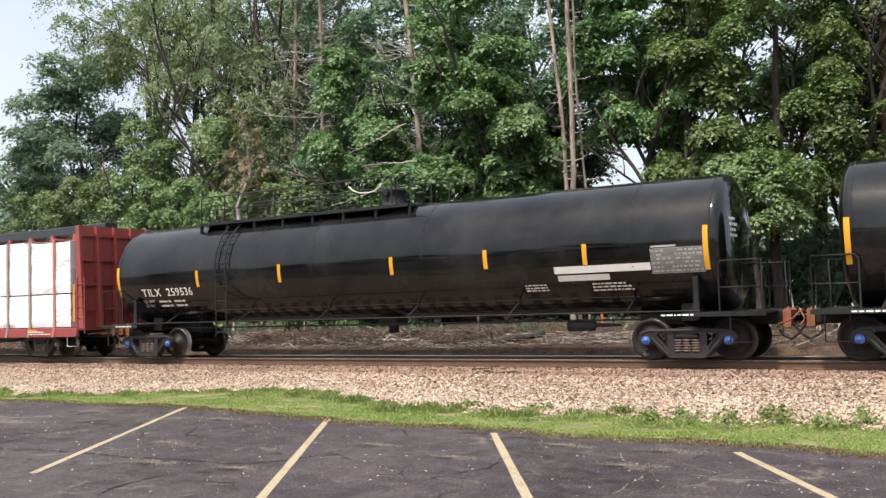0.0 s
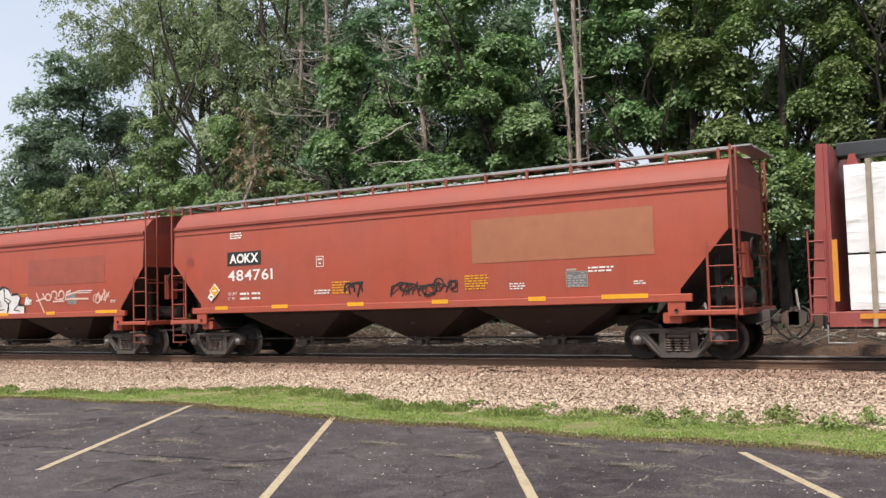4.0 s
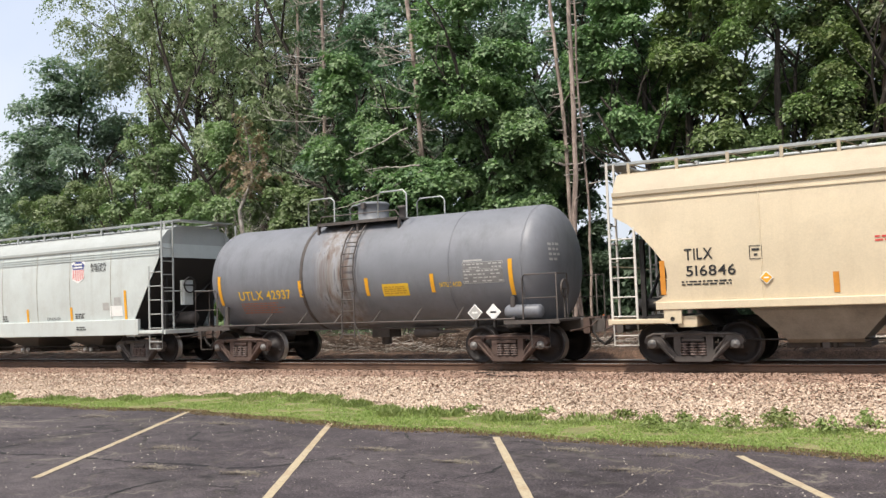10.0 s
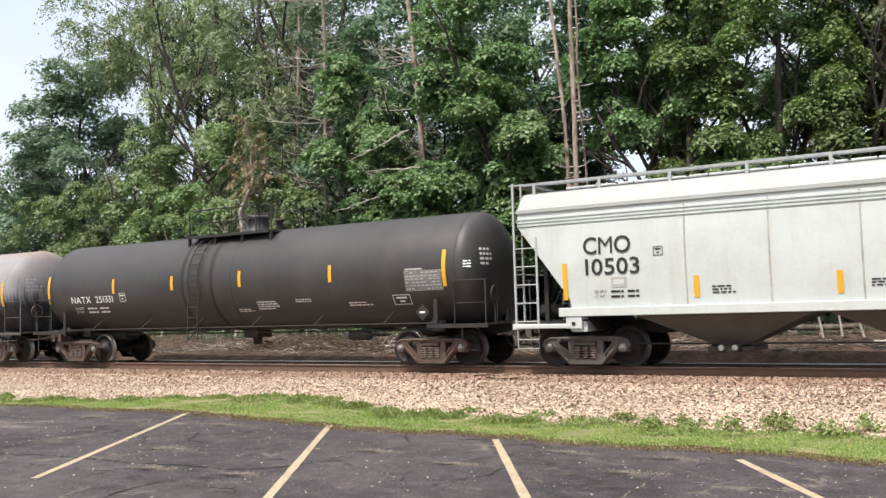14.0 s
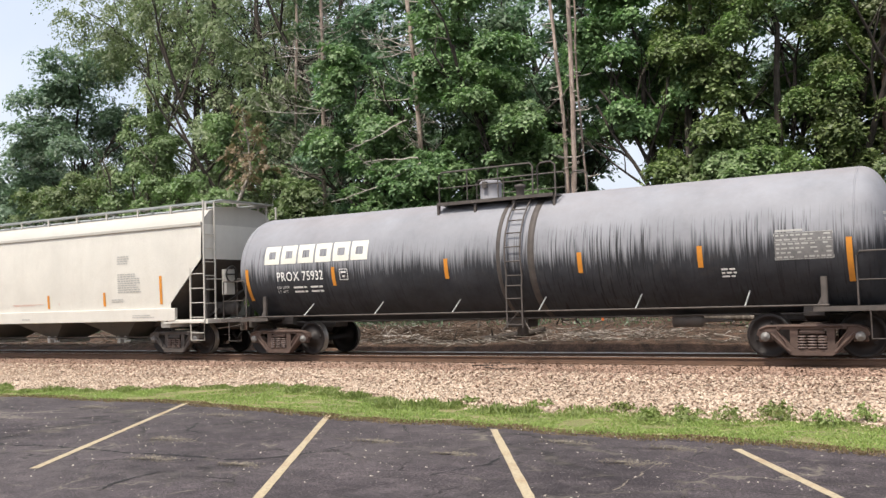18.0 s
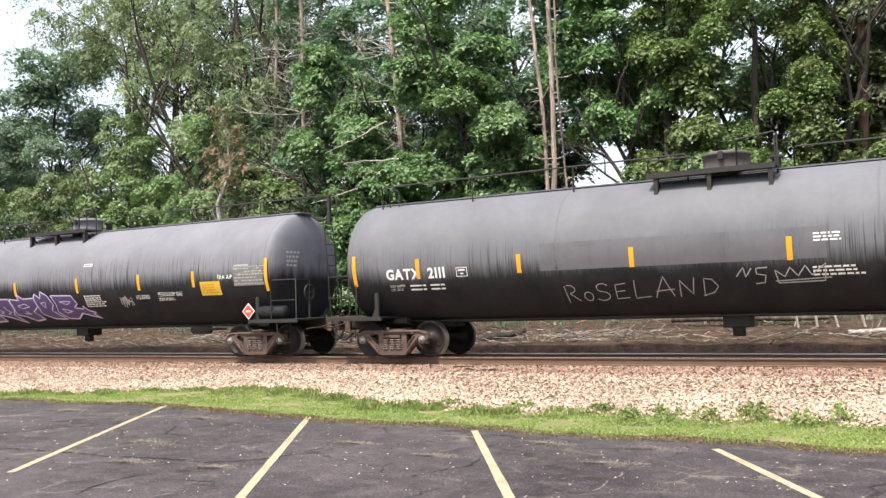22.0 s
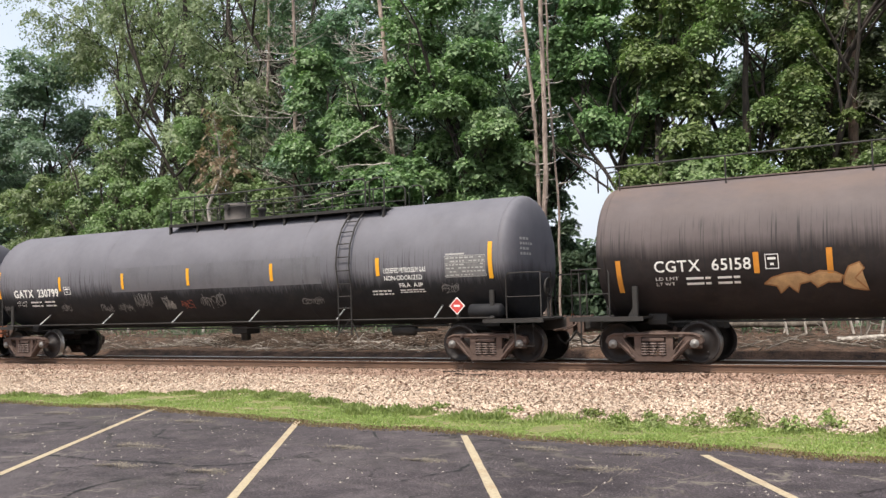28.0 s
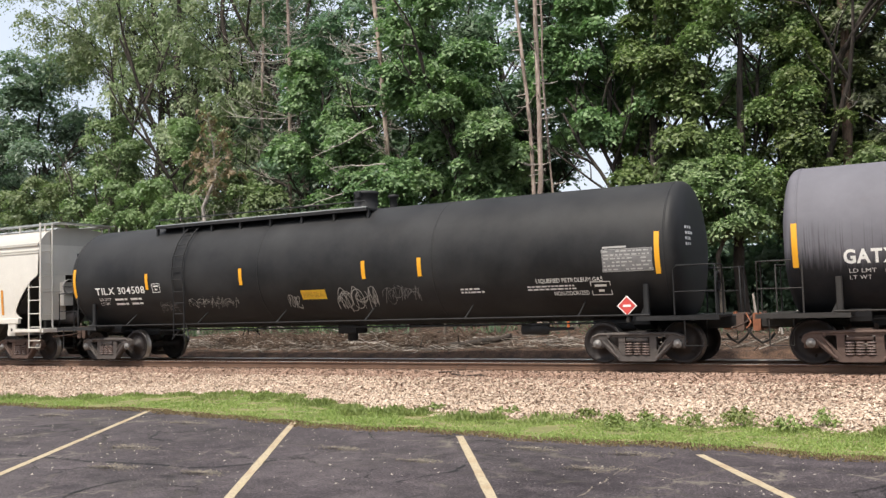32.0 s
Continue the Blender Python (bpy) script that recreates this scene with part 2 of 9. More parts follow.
def asphalt_mat():
    k = Nodes("asphalt")
    patch_n = k.noise(0.35, 7, 0.7)
    mid = k.noise(2.4, 8, 0.8)
    streaky = k.noise(3.0, 6, 0.75, (0.35, 1.5, 1))
    grit = k.noise(38, 6, 0.85)
    c = k.ramp(patch_n, [(0.38, (0.028, 0.022, 0.025)), (0.5, (0.055, 0.044, 0.049)), (0.62, (0.096, 0.078, 0.084))])
    c = k.mix(0.55, c, k.ramp(mid, [(0.4, (0.014, 0.012, 0.012)), (0.5, (0.044, 0.037, 0.039)), (0.62, (0.104, 0.088, 0.089))]))
    c = k.mix(k.ramp(streaky, [(0.56, 0.0), (0.7, 0.25)]), c, (0.12, 0.105, 0.09))
    c = k.mix(1.0, c, k.ramp(grit, [(0.34, 0.2), (0.5, 0.9), (0.64, 2.5)]), "MULTIPLY")
    k.b.inputs["Specular IOR Level"].default_value = 0.22
    speck = k.t.nodes.new("ShaderNodeTexVoronoi")
    speck.inputs["Scale"].default_value = 16.0
    k.link(k.coords(), speck.inputs["Vector"])
    c = k.mix(k.ramp(speck.outputs["Distance"], [(0.07, 1.0), (0.12, 0.0)]), c, (0.2, 0.185, 0.17))
    warpn = k.n("TexNoise", Scale=0.9, Detail=6, Roughness=0.7)
    k.link(k.coords(), warpn.inputs["Vector"])
    warp = k.mix(0.45, k.coords(), warpn.outputs["Color"])
    cracks = None
    for sc, wd in ((0.5, 0.011), (1.6, 0.009)):
        vor = k.t.nodes.new("ShaderNodeTexVoronoi")
        vor.feature = "DISTANCE_TO_EDGE"
        vor.inputs["Scale"].default_value = sc
        k.link(warp, vor.inputs["Vector"])
        line = k.math("MULTIPLY", k.ramp(vor.outputs["Distance"], [(0.0, 1.0), (wd * (1 + sc), 0.0)]), k.ramp(k.noise(0.45 * sc, 4), [(0.47, 0.0), (0.52, 1.0)]))
        cracks = line if cracks is None else k.math("MAXIMUM", cracks, line)
    c = k.mix(cracks, c, k.ramp(k.noise(0.8, 3), [(0.45, (0.004, 0.004, 0.004)), (0.6, (0.16, 0.14, 0.115))]))
    worn = k.math("MULTIPLY", k.ramp(k.noise(0.9, 8, 0.8, (0.8, 1.2, 1)), [(0.56, 0.0), (0.72, 1.0)]), 0.35)
    c = k.mix(worn, c, (0.15, 0.135, 0.115))
    bald = k.math("MULTIPLY", k.ramp(k.noise(0.12, 5, 0.6), [(0.4, 0.0), (0.6, 1.0)]), k.ramp(k.noise(5, 8, 0.85), [(0.4, 0.0), (0.7, 0.5)]))
    c = k.mix(bald, c, (0.16, 0.14, 0.135))
    return k.done(c, k.ramp(mid, [(0.3, 0.7), (0.7, 0.95)]), 0.0, grit, 0.5, 0.012)


asphalt_mat()
def line_paint():
    k = Nodes("line_paint")
    c = k.mix(k.ramp(k.noise(1.6, 6, 0.75), [(0.5, 0.0), (0.66, 0.8)]), (0.43, 0.35, 0.22), (0.32, 0.2, 0.1))
    c = k.mix(k.ramp(k.noise(22, 8, 0.85), [(0.5, 0.0), (0.64, 0.9)]), c, (0.1, 0.085, 0.075))
    c = k.mix(k.ramp(k.noise(2, 4), [(0.3, 0.0), (0.7, 0.45)]), c, (0.38, 0.32, 0.23))
    return k.done(c, 0.8, 0.0, k.noise(70, 3), 0.3, 0.006)
line_paint()
ground_mat("grass_soil", [(0.35, (0.1, 0.12, 0.035)), (0.5, (0.19, 0.18, 0.07)), (0.65, (0.3, 0.235, 0.13))], 1.5)
ground_mat("field", [(0.3, (0.03, 0.05, 0.012)), (0.6, (0.07, 0.08, 0.03)), (0.8, (0.1, 0.08, 0.045))], 0.4)
ground_mat("dirt_bank", [(0.4, (0.018, 0.011, 0.007)), (0.5, (0.085, 0.047, 0.029)), (0.62, (0.19, 0.115, 0.075))], 2.6, 26, 0.95, 0.8, 0.06)
ground_mat("gravel_bed", [(0.3, (0.12, 0.075, 0.05)), (0.5, (0.3, 0.21, 0.15)), (0.7, (0.46, 0.35, 0.27))], 4.0, 22, 0.9, 0.9, 0.05)
stone_mat("ballast_stone", (0.34, 0.22, 0.15), (0.54, 0.41, 0.3), (0.74, 0.61, 0.48))
stone_mat("dirty_stone", (0.2, 0.115, 0.08), (0.34, 0.21, 0.15), (0.48, 0.34, 0.26))
plain("rail_side", (0.125, 0.07, 0.044), 0.7, 0.0, 0.3, 3)
plain("rail_top", (0.8, 0.79, 0.77), 0.55, 1.0, 0.1, 3)
plain("tie_wood", (0.06, 0.042, 0.032), 0.9, 0.0, 0.35, 4)
leaf_mat("leaf_maple", (0.055, 0.115, 0.052), (0.235, 0.345, 0.145))
leaf_mat("leaf_dark", (0.062, 0.112, 0.073), (0.185, 0.262, 0.16))
leaf_mat("leaf_light", (0.095, 0.148, 0.062), (0.25, 0.315, 0.145))
leaf_mat("leaf_locust", (0.062, 0.105, 0.042), (0.235, 0.305, 0.11))
leaf_mat("leaf_grey", (0.112, 0.15, 0.082), (0.3, 0.34, 0.19))
leaf_mat("leaf_ash", (0.09, 0.142, 0.102), (0.23, 0.295, 0.205))
leaf_mat("leaf_olive", (0.078, 0.098, 0.055), (0.21, 0.23, 0.13))
leaf_mat("leaf_brown", (0.13, 0.09, 0.055), (0.3, 0.215, 0.14))
leaf_mat("leaf_weed", (0.13, 0.17, 0.05), (0.28, 0.33, 0.11))
leaf_mat("straw", (0.13, 0.09, 0.045), (0.32, 0.24, 0.13))
leaf_mat("grass_blade", (0.16, 0.225, 0.055), (0.33, 0.39, 0.13))
def bark(name, a, b):
    k = Nodes(name)
    n1 = k.noise(9, 6, 0.7, (1, 1, 0.2))
    c = k.mix(k.math("MULTIPLY", k.ramp(k.noise(1.7, 5, 0.7, (1, 1, 0.5)), [(0.45, 0.0), (0.62, 1.0)]), 0.6), k.ramp(n1, [(0.35, a), (0.65, b)]), tuple(x * 0.45 for x in a))
    return k.done(c, 0.9, 0.0, n1, 0.7, 0.04)
bark("bark_grey", (0.07, 0.055, 0.042), (0.2, 0.17, 0.14))
bark("bark_pine", (0.2, 0.145, 0.118), (0.5, 0.4, 0.34))
bark("bark_red", (0.06, 0.038, 0.028), (0.2, 0.13, 0.095))
bark("brush_wood", (0.06, 0.04, 0.028), (0.22, 0.155, 0.115))
bark("bark_dark", (0.025, 0.02, 0.016), (0.08, 0.062, 0.05))
bark("dead_wood", (0.26, 0.22, 0.19), (0.6, 0.55, 0.49))
# rolling stock
car_paint("gloss_black", (0.0012, 0.0013, 0.0018), (0.0025, 0.0025, 0.0028), 0.08, 0.2, 0.2).node_tree.nodes["Principled BSDF"].inputs["Specular IOR Level"].default_value = 0.42
car_paint("satin_black", (0.0095, 0.0095, 0.0105), (0.026, 0.024, 0.022), 0.56, 0.3, 0.3).node_tree.nodes["Principled BSDF"].inputs["Specular IOR Level"].default_value = 0.24
# top puts the brownish sheen of the upper shell into a lighter colour
car_paint("soot_black", (0.034, 0.031, 0.032), (0.075, 0.06, 0.05), 0.5, 0.45, 0.4, top=((0.105, 0.086, 0.08), 1.95))
# roof paints: dusty side colours, darkened further to offset the sun on top
car_paint("roof_grey", (0.4, 0.42, 0.405), (0.3, 0.29, 0.26), 0.6, 0.4, 0.3)
car_paint("roof_cream", (0.48, 0.4, 0.285), (0.36, 0.29, 0.2), 0.6, 0.4, 0.3)
car_paint("roof_white", (0.5, 0.475, 0.43), (0.4, 0.36, 0.31), 0.6, 0.3, 0.3)
# same red as the sides, dimmed in colour against sunlight from above
car_paint("roof_red_dimmed", (0.31, 0.06, 0.036), (0.17, 0.05, 0.034), 0.6, 0.3, 0.3)
tar_paint("tank_grey_plain", (0.2, 0.21, 0.225), (0.15, 0.155, 0.165), 1.5, 0.45, 0.15)
tar_paint("tank_tar", (0.31, 0.3, 0.305), (0.035, 0.035, 0.038), 2.2, 0.68, 0.55, rust=0.5)
tar_paint("tank_tar_blue", (0.29, 0.292, 0.318), (0.03, 0.031, 0.036), 2.35, 0.66, 0.6, rust=0.15)
# gas and brown tanks: near-black low is painted underside shade as well as residue
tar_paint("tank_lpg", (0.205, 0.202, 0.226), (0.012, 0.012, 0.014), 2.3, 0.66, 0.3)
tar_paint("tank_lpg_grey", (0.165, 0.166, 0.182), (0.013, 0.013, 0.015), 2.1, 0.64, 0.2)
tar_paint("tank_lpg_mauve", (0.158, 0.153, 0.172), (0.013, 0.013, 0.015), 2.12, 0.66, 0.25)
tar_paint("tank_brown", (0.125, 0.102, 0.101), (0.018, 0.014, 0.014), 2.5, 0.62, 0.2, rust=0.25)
def stained_tank():
    k = Nodes("tank_acid")
    x = k.axis("X")
    st = k.noise(6.0, 5, 0.7, (1, 1, 0.06))
    body = k.mix(k.ramp(k.noise(0.9, 6, 0.7), [(0.3, 0.0), (0.75, 1.0)]), (0.19, 0.195, 0.215), (0.14, 0.145, 0.16))
    body = k.mix(k.ramp(k.noise(2.0, 6, 0.75, (1, 1, 0.3)), [(0.5, 0.0), (0.75, 0.4)]), body, (0.06, 0.062, 0.066))
    d = k.math("ABSOLUTE", k.math("ADD", x, 0.55))
    f = k.math("ADD", k.math("MULTIPLY", d, -1.3), k.math("MULTIPLY", st, 1.3))
    mp = k.n("MapRange")
    mp.inputs[1].default_value, mp.inputs[2].default_value = -0.45, 0.25
    k.link(f, mp.inputs[0])
    tone = k.ramp(k.noise(5.0, 4, 0.6, (1, 1, 0.03)), [(0.35, (0.13, 0.075, 0.05)), (0.47, (0.21, 0.18, 0.16)), (0.6, (0.3, 0.3, 0.31)), (0.7, (0.035, 0.03, 0.03))])
    c = k.mix(k.math("MULTIPLY", mp.outputs[0], 0.85), body, tone)
    return k.done(c, 0.5, 0.0, k.noise(30, 3), 0.06, 0.004)
stained_tank()
car_paint("hopper_red", (0.4, 0.075, 0.042), (0.2, 0.05, 0.032), 0.5, 0.3, 0.25)
car_paint("hopper_cream", (0.68, 0.57, 0.4), (0.42, 0.33, 0.22), 0.5, 0.3, 0.25)
car_paint("hopper_grey", (0.56, 0.6, 0.58), (0.36, 0.35, 0.31), 0.5, 0.35, 0.4)
car_paint("hopper_white", (0.66, 0.63, 0.57), (0.48, 0.43, 0.37), 0.5, 0.2, 0.2)
rusted_cream("hopper_rust")
car_paint("centre_red", (0.31, 0.058, 0.05), (0.13, 0.04, 0.034), 0.5, 0.35, 0.4)
# discharge bays: under-car shade, along with dirt, put into darker colours
plain("bay_grey_shaded", (0.1, 0.094, 0.085), 0.7, 0.0, 0.3, 2)
plain("bay_tan_shaded", (0.25, 0.22, 0.18), 0.7, 0.0, 0.35, 2)
plain("bay_red_shaded", (0.03, 0.014, 0.012), 0.7, 0.0, 0.3, 2)
car_paint("panel_black", (0.006, 0.006, 0.0068), (0.016, 0.015, 0.014), 0.5, 0.25, 0.25)
car_paint("panel_grey", (0.118, 0.113, 0.126), (0.045, 0.044, 0.05), 0.6, 0.4, 0.6)
plain("asphalt_crack", (0.006, 0.006, 0.006), 0.95, 0.0, 0.3, 9)
plain("seam_stain", (0.37, 0.36, 0.32), 0.7, 0.0, 0.35, 3)
plain("pale_grit", (0.4, 0.36, 0.3), 0.9, 0.0, 0.4, 3)
plain("crack_sand", (0.16, 0.135, 0.105), 0.95, 0.0, 0.4, 9)
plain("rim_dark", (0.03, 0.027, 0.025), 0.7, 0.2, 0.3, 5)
plain("truck_rust", (0.1, 0.065, 0.052), 0.75, 0.1, 0.4, 4)
plain("truck_black", (0.028, 0.026, 0.026), 0.6, 0.1, 0.4, 4)
plain("truck_grey", (0.085, 0.072, 0.065), 0.7, 0.1, 0.4, 4)
plain("wheel_steel", (0.022, 0.017, 0.016), 0.6, 0.3, 0.35, 5)
plain("wheel_tread", (0.3, 0.28, 0.26), 0.42, 1.0, 0.1, 5)
plain("cap_blue", (0.06, 0.13, 0.42), 0.5, 0.0, 0.2, 9)
plain("cap_grey", (0.2, 0.19, 0.18), 0.5, 0.3, 0.3, 9)
plain("reflector_yellow", (0.75, 0.36, 0.02), 0.4, 0.0, 0.08, 9)
plain("reflector_orange", (0.6, 0.24, 0.03), 0.45, 0.0, 0.15, 9)
plain("mark_white", (0.78, 0.77, 0.74), 0.6, 0.0, 0.08, 9)
plain("mark_grey", (0.4, 0.39, 0.37), 0.6, 0.0, 0.15, 9)
plain("mark_black", (0.02, 0.02, 0.021), 0.6, 0.0, 0.2, 9)
plain("mark_yellow", (0.72, 0.44, 0.03), 0.55, 0.0, 0.15, 9)
plain("mark_faint", (0.17, 0.165, 0.165), 0.6, 0.0, 0.3, 9)
plain("mark_oxide", (0.3, 0.075, 0.05), 0.6, 0.0, 0.2, 3)
plain("mark_red", (0.55, 0.06, 0.05), 0.55, 0.0, 0.15, 9)
plain("mark_blue", (0.035, 0.055, 0.22), 0.55, 0.0, 0.1, 9)
plain("mark_lilac", (0.6, 0.55, 0.75), 0.55, 0.0, 0.1, 9)
plain("mark_purple", (0.075, 0.05, 0.16), 0.55, 0.0, 0.2, 5)
plain("mark_brown", (0.35, 0.17, 0.07), 0.6, 0.0, 0.3, 5)
plain("mark_orange", (0.65, 0.16, 0.04), 0.6, 0.0, 0.1, 9)
plain("mark_magenta", (0.21, 0.1, 0.24), 0.6, 0.0, 0.3, 5)
plain("mark_rose", (0.55, 0.3, 0.25), 0.6, 0.0, 0.2, 9)
plain("mark_chalk", (0.72, 0.71, 0.7), 0.6, 0.0, 0.12, 3)
plain("mark_pink", (0.72, 0.5, 0.42), 0.6, 0.0, 0.12, 9)
plain("mark_fish", (0.5, 0.31, 0.15), 0.6, 0.0, 0.4, 3)
plain("mark_cream", (0.68, 0.66, 0.58), 0.6, 0.0, 0.12, 5)
plain("mark_ochre", (0.5, 0.28, 0.03), 0.6, 0.0, 0.12, 9)
plain("mark_green", (0.16, 0.2, 0.06), 0.6, 0.0, 0.3, 9)
plain("mark_tan", (0.34, 0.13, 0.07), 0.6, 0.0, 0.1, 3)
plain("galvanised", (0.42, 0.43, 0.42), 0.45, 0.6, 0.2, 6)
plain("coupler_orange", (0.27, 0.1, 0.05), 0.7, 0.1, 0.35, 6)
plain("wood_beam", (0.026, 0.03, 0.035), 0.6, 0.0, 0.3, 3)
plain("strap_brown", (0.3, 0.25, 0.2), 0.7, 0.0, 0.3, 6)
plain("strap_olive", (0.36, 0.32, 0.17), 0.7, 0.0, 0.3, 6)
plain("strap_mauve", (0.33, 0.2, 0.2), 0.7, 0.0, 0.3, 6)
plain("gate_silver", (0.55, 0.55, 0.53), 0.5, 0.2, 0.3, 6)
plain("spring_steel", (0.17, 0.125, 0.11), 0.6, 0.1, 0.4, 6)
plain("strap_yellow", (0.7, 0.6, 0.06), 0.6, 0.0, 0.1, 6)
plain("strap_red", (0.46, 0.17, 0.15), 0.6, 0.0, 0.1, 6)
def wrap():
    """White plastic sheet: taut folds that run aslant, finer crumples, a faint grey in the hollows."""
    k = Nodes("lumber_wrap")
    co = k.t.nodes.new("ShaderNodeTexCoord")
    folds = None
    for turn, scale, stretch, amount in ((0.55, 0.75, 0.3, 1.0), (-0.75, 0.9, 0.28, 0.9), (0.15, 1.5, 0.3, 0.5), (1.25, 1.2, 0.35, 0.6)):
        mp = k.n("Mapping")
        mp.inputs["Rotation"].default_value = (0, turn, 0)
        mp.inputs["Scale"].default_value = (stretch, 1, 1)
        k.link(co.outputs["Object"], mp.inputs["Vector"])
        nn = k.n("TexNoise", Scale=scale, Detail=2, Roughness=0.5, Distortion=0.8)
        k.link(mp.outputs[0], nn.inputs["Vector"])
        ridge = k.ramp(k.math("ABSOLUTE", k.math("SUBTRACT", nn.outputs["Fac"], 0.5)), [(0.0, 1.0), (0.025, 0.4), (0.09, 0.0)])
        ridge = k.math("MULTIPLY", ridge, amount)
        folds = ridge if folds is None else k.math("ADD", folds, ridge)
    where = k.ramp(k.noise(0.9, 3, 0.5), [(0.42, 0.05), (0.62, 1.0)])
    folds = k.math("MULTIPLY", folds, where)
    a = k.noise(2.2, 7, 0.7)
    c = k.mix(k.ramp(a, [(0.3, 0.0), (0.7, 1.0)]), (0.76, 0.76, 0.78), (0.83, 0.83, 0.84))
    return k.done(c, 0.4, 0.0, k.math("ADD", folds, k.math("MULTIPLY", k.noise(1.3, 3, 0.5), 1.6)), 0.55, 0.045)
wrap()

# ---- mesh helpers ----
class G:
    """Collects vertices and faces of one mesh."""

    def __init__(self):
        self.v, self.f, self.s = [], [], []

    def add(self, verts, faces, smooth=False):
        o = len(self.v)
        self.v += [tuple(p) for p in verts]
        self.f += [tuple(i + o for i in q) for q in faces]
        self.s += [smooth] * len(faces)
        return self

    def box(self, x0, x1, y0, y1, z0, z1, c=0.0):
        """A box, its long edges chamfered by c."""
        if c <= 0:
            v = [(x, y, z) for x in (x0, x1) for y in (y0, y1) for z in (z0, z1)]
            return self.add(v, [(0, 1, 3, 2), (4, 6, 7, 5), (0, 4, 5, 1), (2, 3, 7, 6), (0, 2, 6, 4), (1, 5, 7, 3)])
        dims = (x1 - x0, y1 - y0, z1 - z0)
        a = dims.index(max(dims))
        lo, hi = (x0, y0, z0), (x1, y1, z1)
        b, d = [i for i in range(3) if i != a]
        prof = [(lo[b] + c, lo[d]), (hi[b] - c, lo[d]), (hi[b], lo[d] + c), (hi[b], hi[d] - c), (hi[b] - c, hi[d]), (lo[b] + c, hi[d]), (lo[b], hi[d] - c), (lo[b], lo[d] + c)]
        v = []
        for e in (lo[a], hi[a]):
            for p, q in prof:
                w = [0, 0, 0]
                w[a], w[b], w[d] = e, p, q
                v.append(w)
        return self.add(v, [tuple(range(8)), tuple(range(15, 7, -1))] + [(i, i + 8, (i + 1) % 8 + 8, (i + 1) % 8) for i in range(8)])

    def prism(self, prof, y0, y1):
        """A profile in x, z pushed from y0 to y1."""
        n = len(prof)
        v = [(x, y0, z) for x, z in prof] + [(x, y1, z) for x, z in prof]
        return self.add(v, [tuple(range(n)), tuple(range(2 * n - 1, n - 1, -1))] + [(i, i + n, (i + 1) % n + n, (i + 1) % n) for i in range(n)])

    def prism_x(self, prof, x0, x1):
        """A profile in y, z pushed from x0 to x1."""
        n = len(prof)
        v = [(x0, y, z) for y, z in prof] + [(x1, y, z) for y, z in prof]
        return self.add(v, [tuple(range(n)), tuple(range(2 * n - 1, n - 1, -1))] + [(i, i + n, (i + 1) % n + n, (i + 1) % n) for i in range(n)])

    def tube(self, pts, r, n=6, r2=None, caps=True):
        """A round bar along points."""
        pts = [Vector(p) for p in pts]
        m, rings = len(pts), []
        up = Vector((0.31, 0.12, 0.94))
        for i, p in enumerate(pts):
            d = (pts[min(i + 1, m - 1)] - pts[max(i - 1, 0)]).normalized()
            a = d.cross(up)
            if a.length < 0.1:
                a = d.cross(Vector((1, 0, 0)))
            a.normalize()
            b = d.cross(a)
            rr = r if r2 is None else r + (r2 - r) * i / (m - 1)
            rings.append([p + a * (math.cos(k * math.tau / n) * rr) + b * (math.sin(k * math.tau / n) * rr) for k in range(n)])
        self.add([q for ring in rings for q in ring], [(i * n + k, i * n + (k + 1) % n, (i + 1) * n + (k + 1) % n, (i + 1) * n + k) for i in range(m - 1) for k in range(n)], True)
        if caps:
            self.add(rings[0], [tuple(range(n))])
            self.add(rings[-1], [tuple(range(n - 1, -1, -1))])
        return self

    def spin(self, prof, centre, axis="y", n=24):
        """A profile of (radius, along) turned round an axis through centre."""
        m = len(prof)
        v = []
        for r, h in prof:
            for k in range(n):
                c, s = r * math.cos(k * math.tau / n), r * math.sin(k * math.tau / n)
                p = {"x": (h, c, s), "y": (c, h, s), "z": (c, s, h)}[axis]
                v.append((centre[0] + p[0], centre[1] + p[1], centre[2] + p[2]))
        f = [(i * n + k, i * n + (k + 1) % n, (i + 1) * n + (k + 1) % n, (i + 1) * n + k) for i in range(m - 1) for k in range(n)]
        return self.add(v, f, True)

    def mesh(self, name, material):
        me = bpy.data.meshes.new(name)
        me.from_pydata(self.v, [], self.f)
        me.polygons.foreach_set("use_smooth", self.s)
        me.materials.append(MATS[material])
        me.update()
        return me


def part(name, g, material, parent=None, label=""):
    """One mesh object from a G (or a ready mesh) under a thing or a part."""
    me = g if isinstance(g, bpy.types.Mesh) else g.mesh(name, material)
    ob = new(name, me)
    ob.parent = parent
    return tagged(ob, label)


def thing(name, label, category, at=(0, 0, 0), group="", kind=""):
    ob = new(name)
    ob.empty_display_size = 0.3
    ob.location = at
    return tagged(ob, label, category, group, kind)


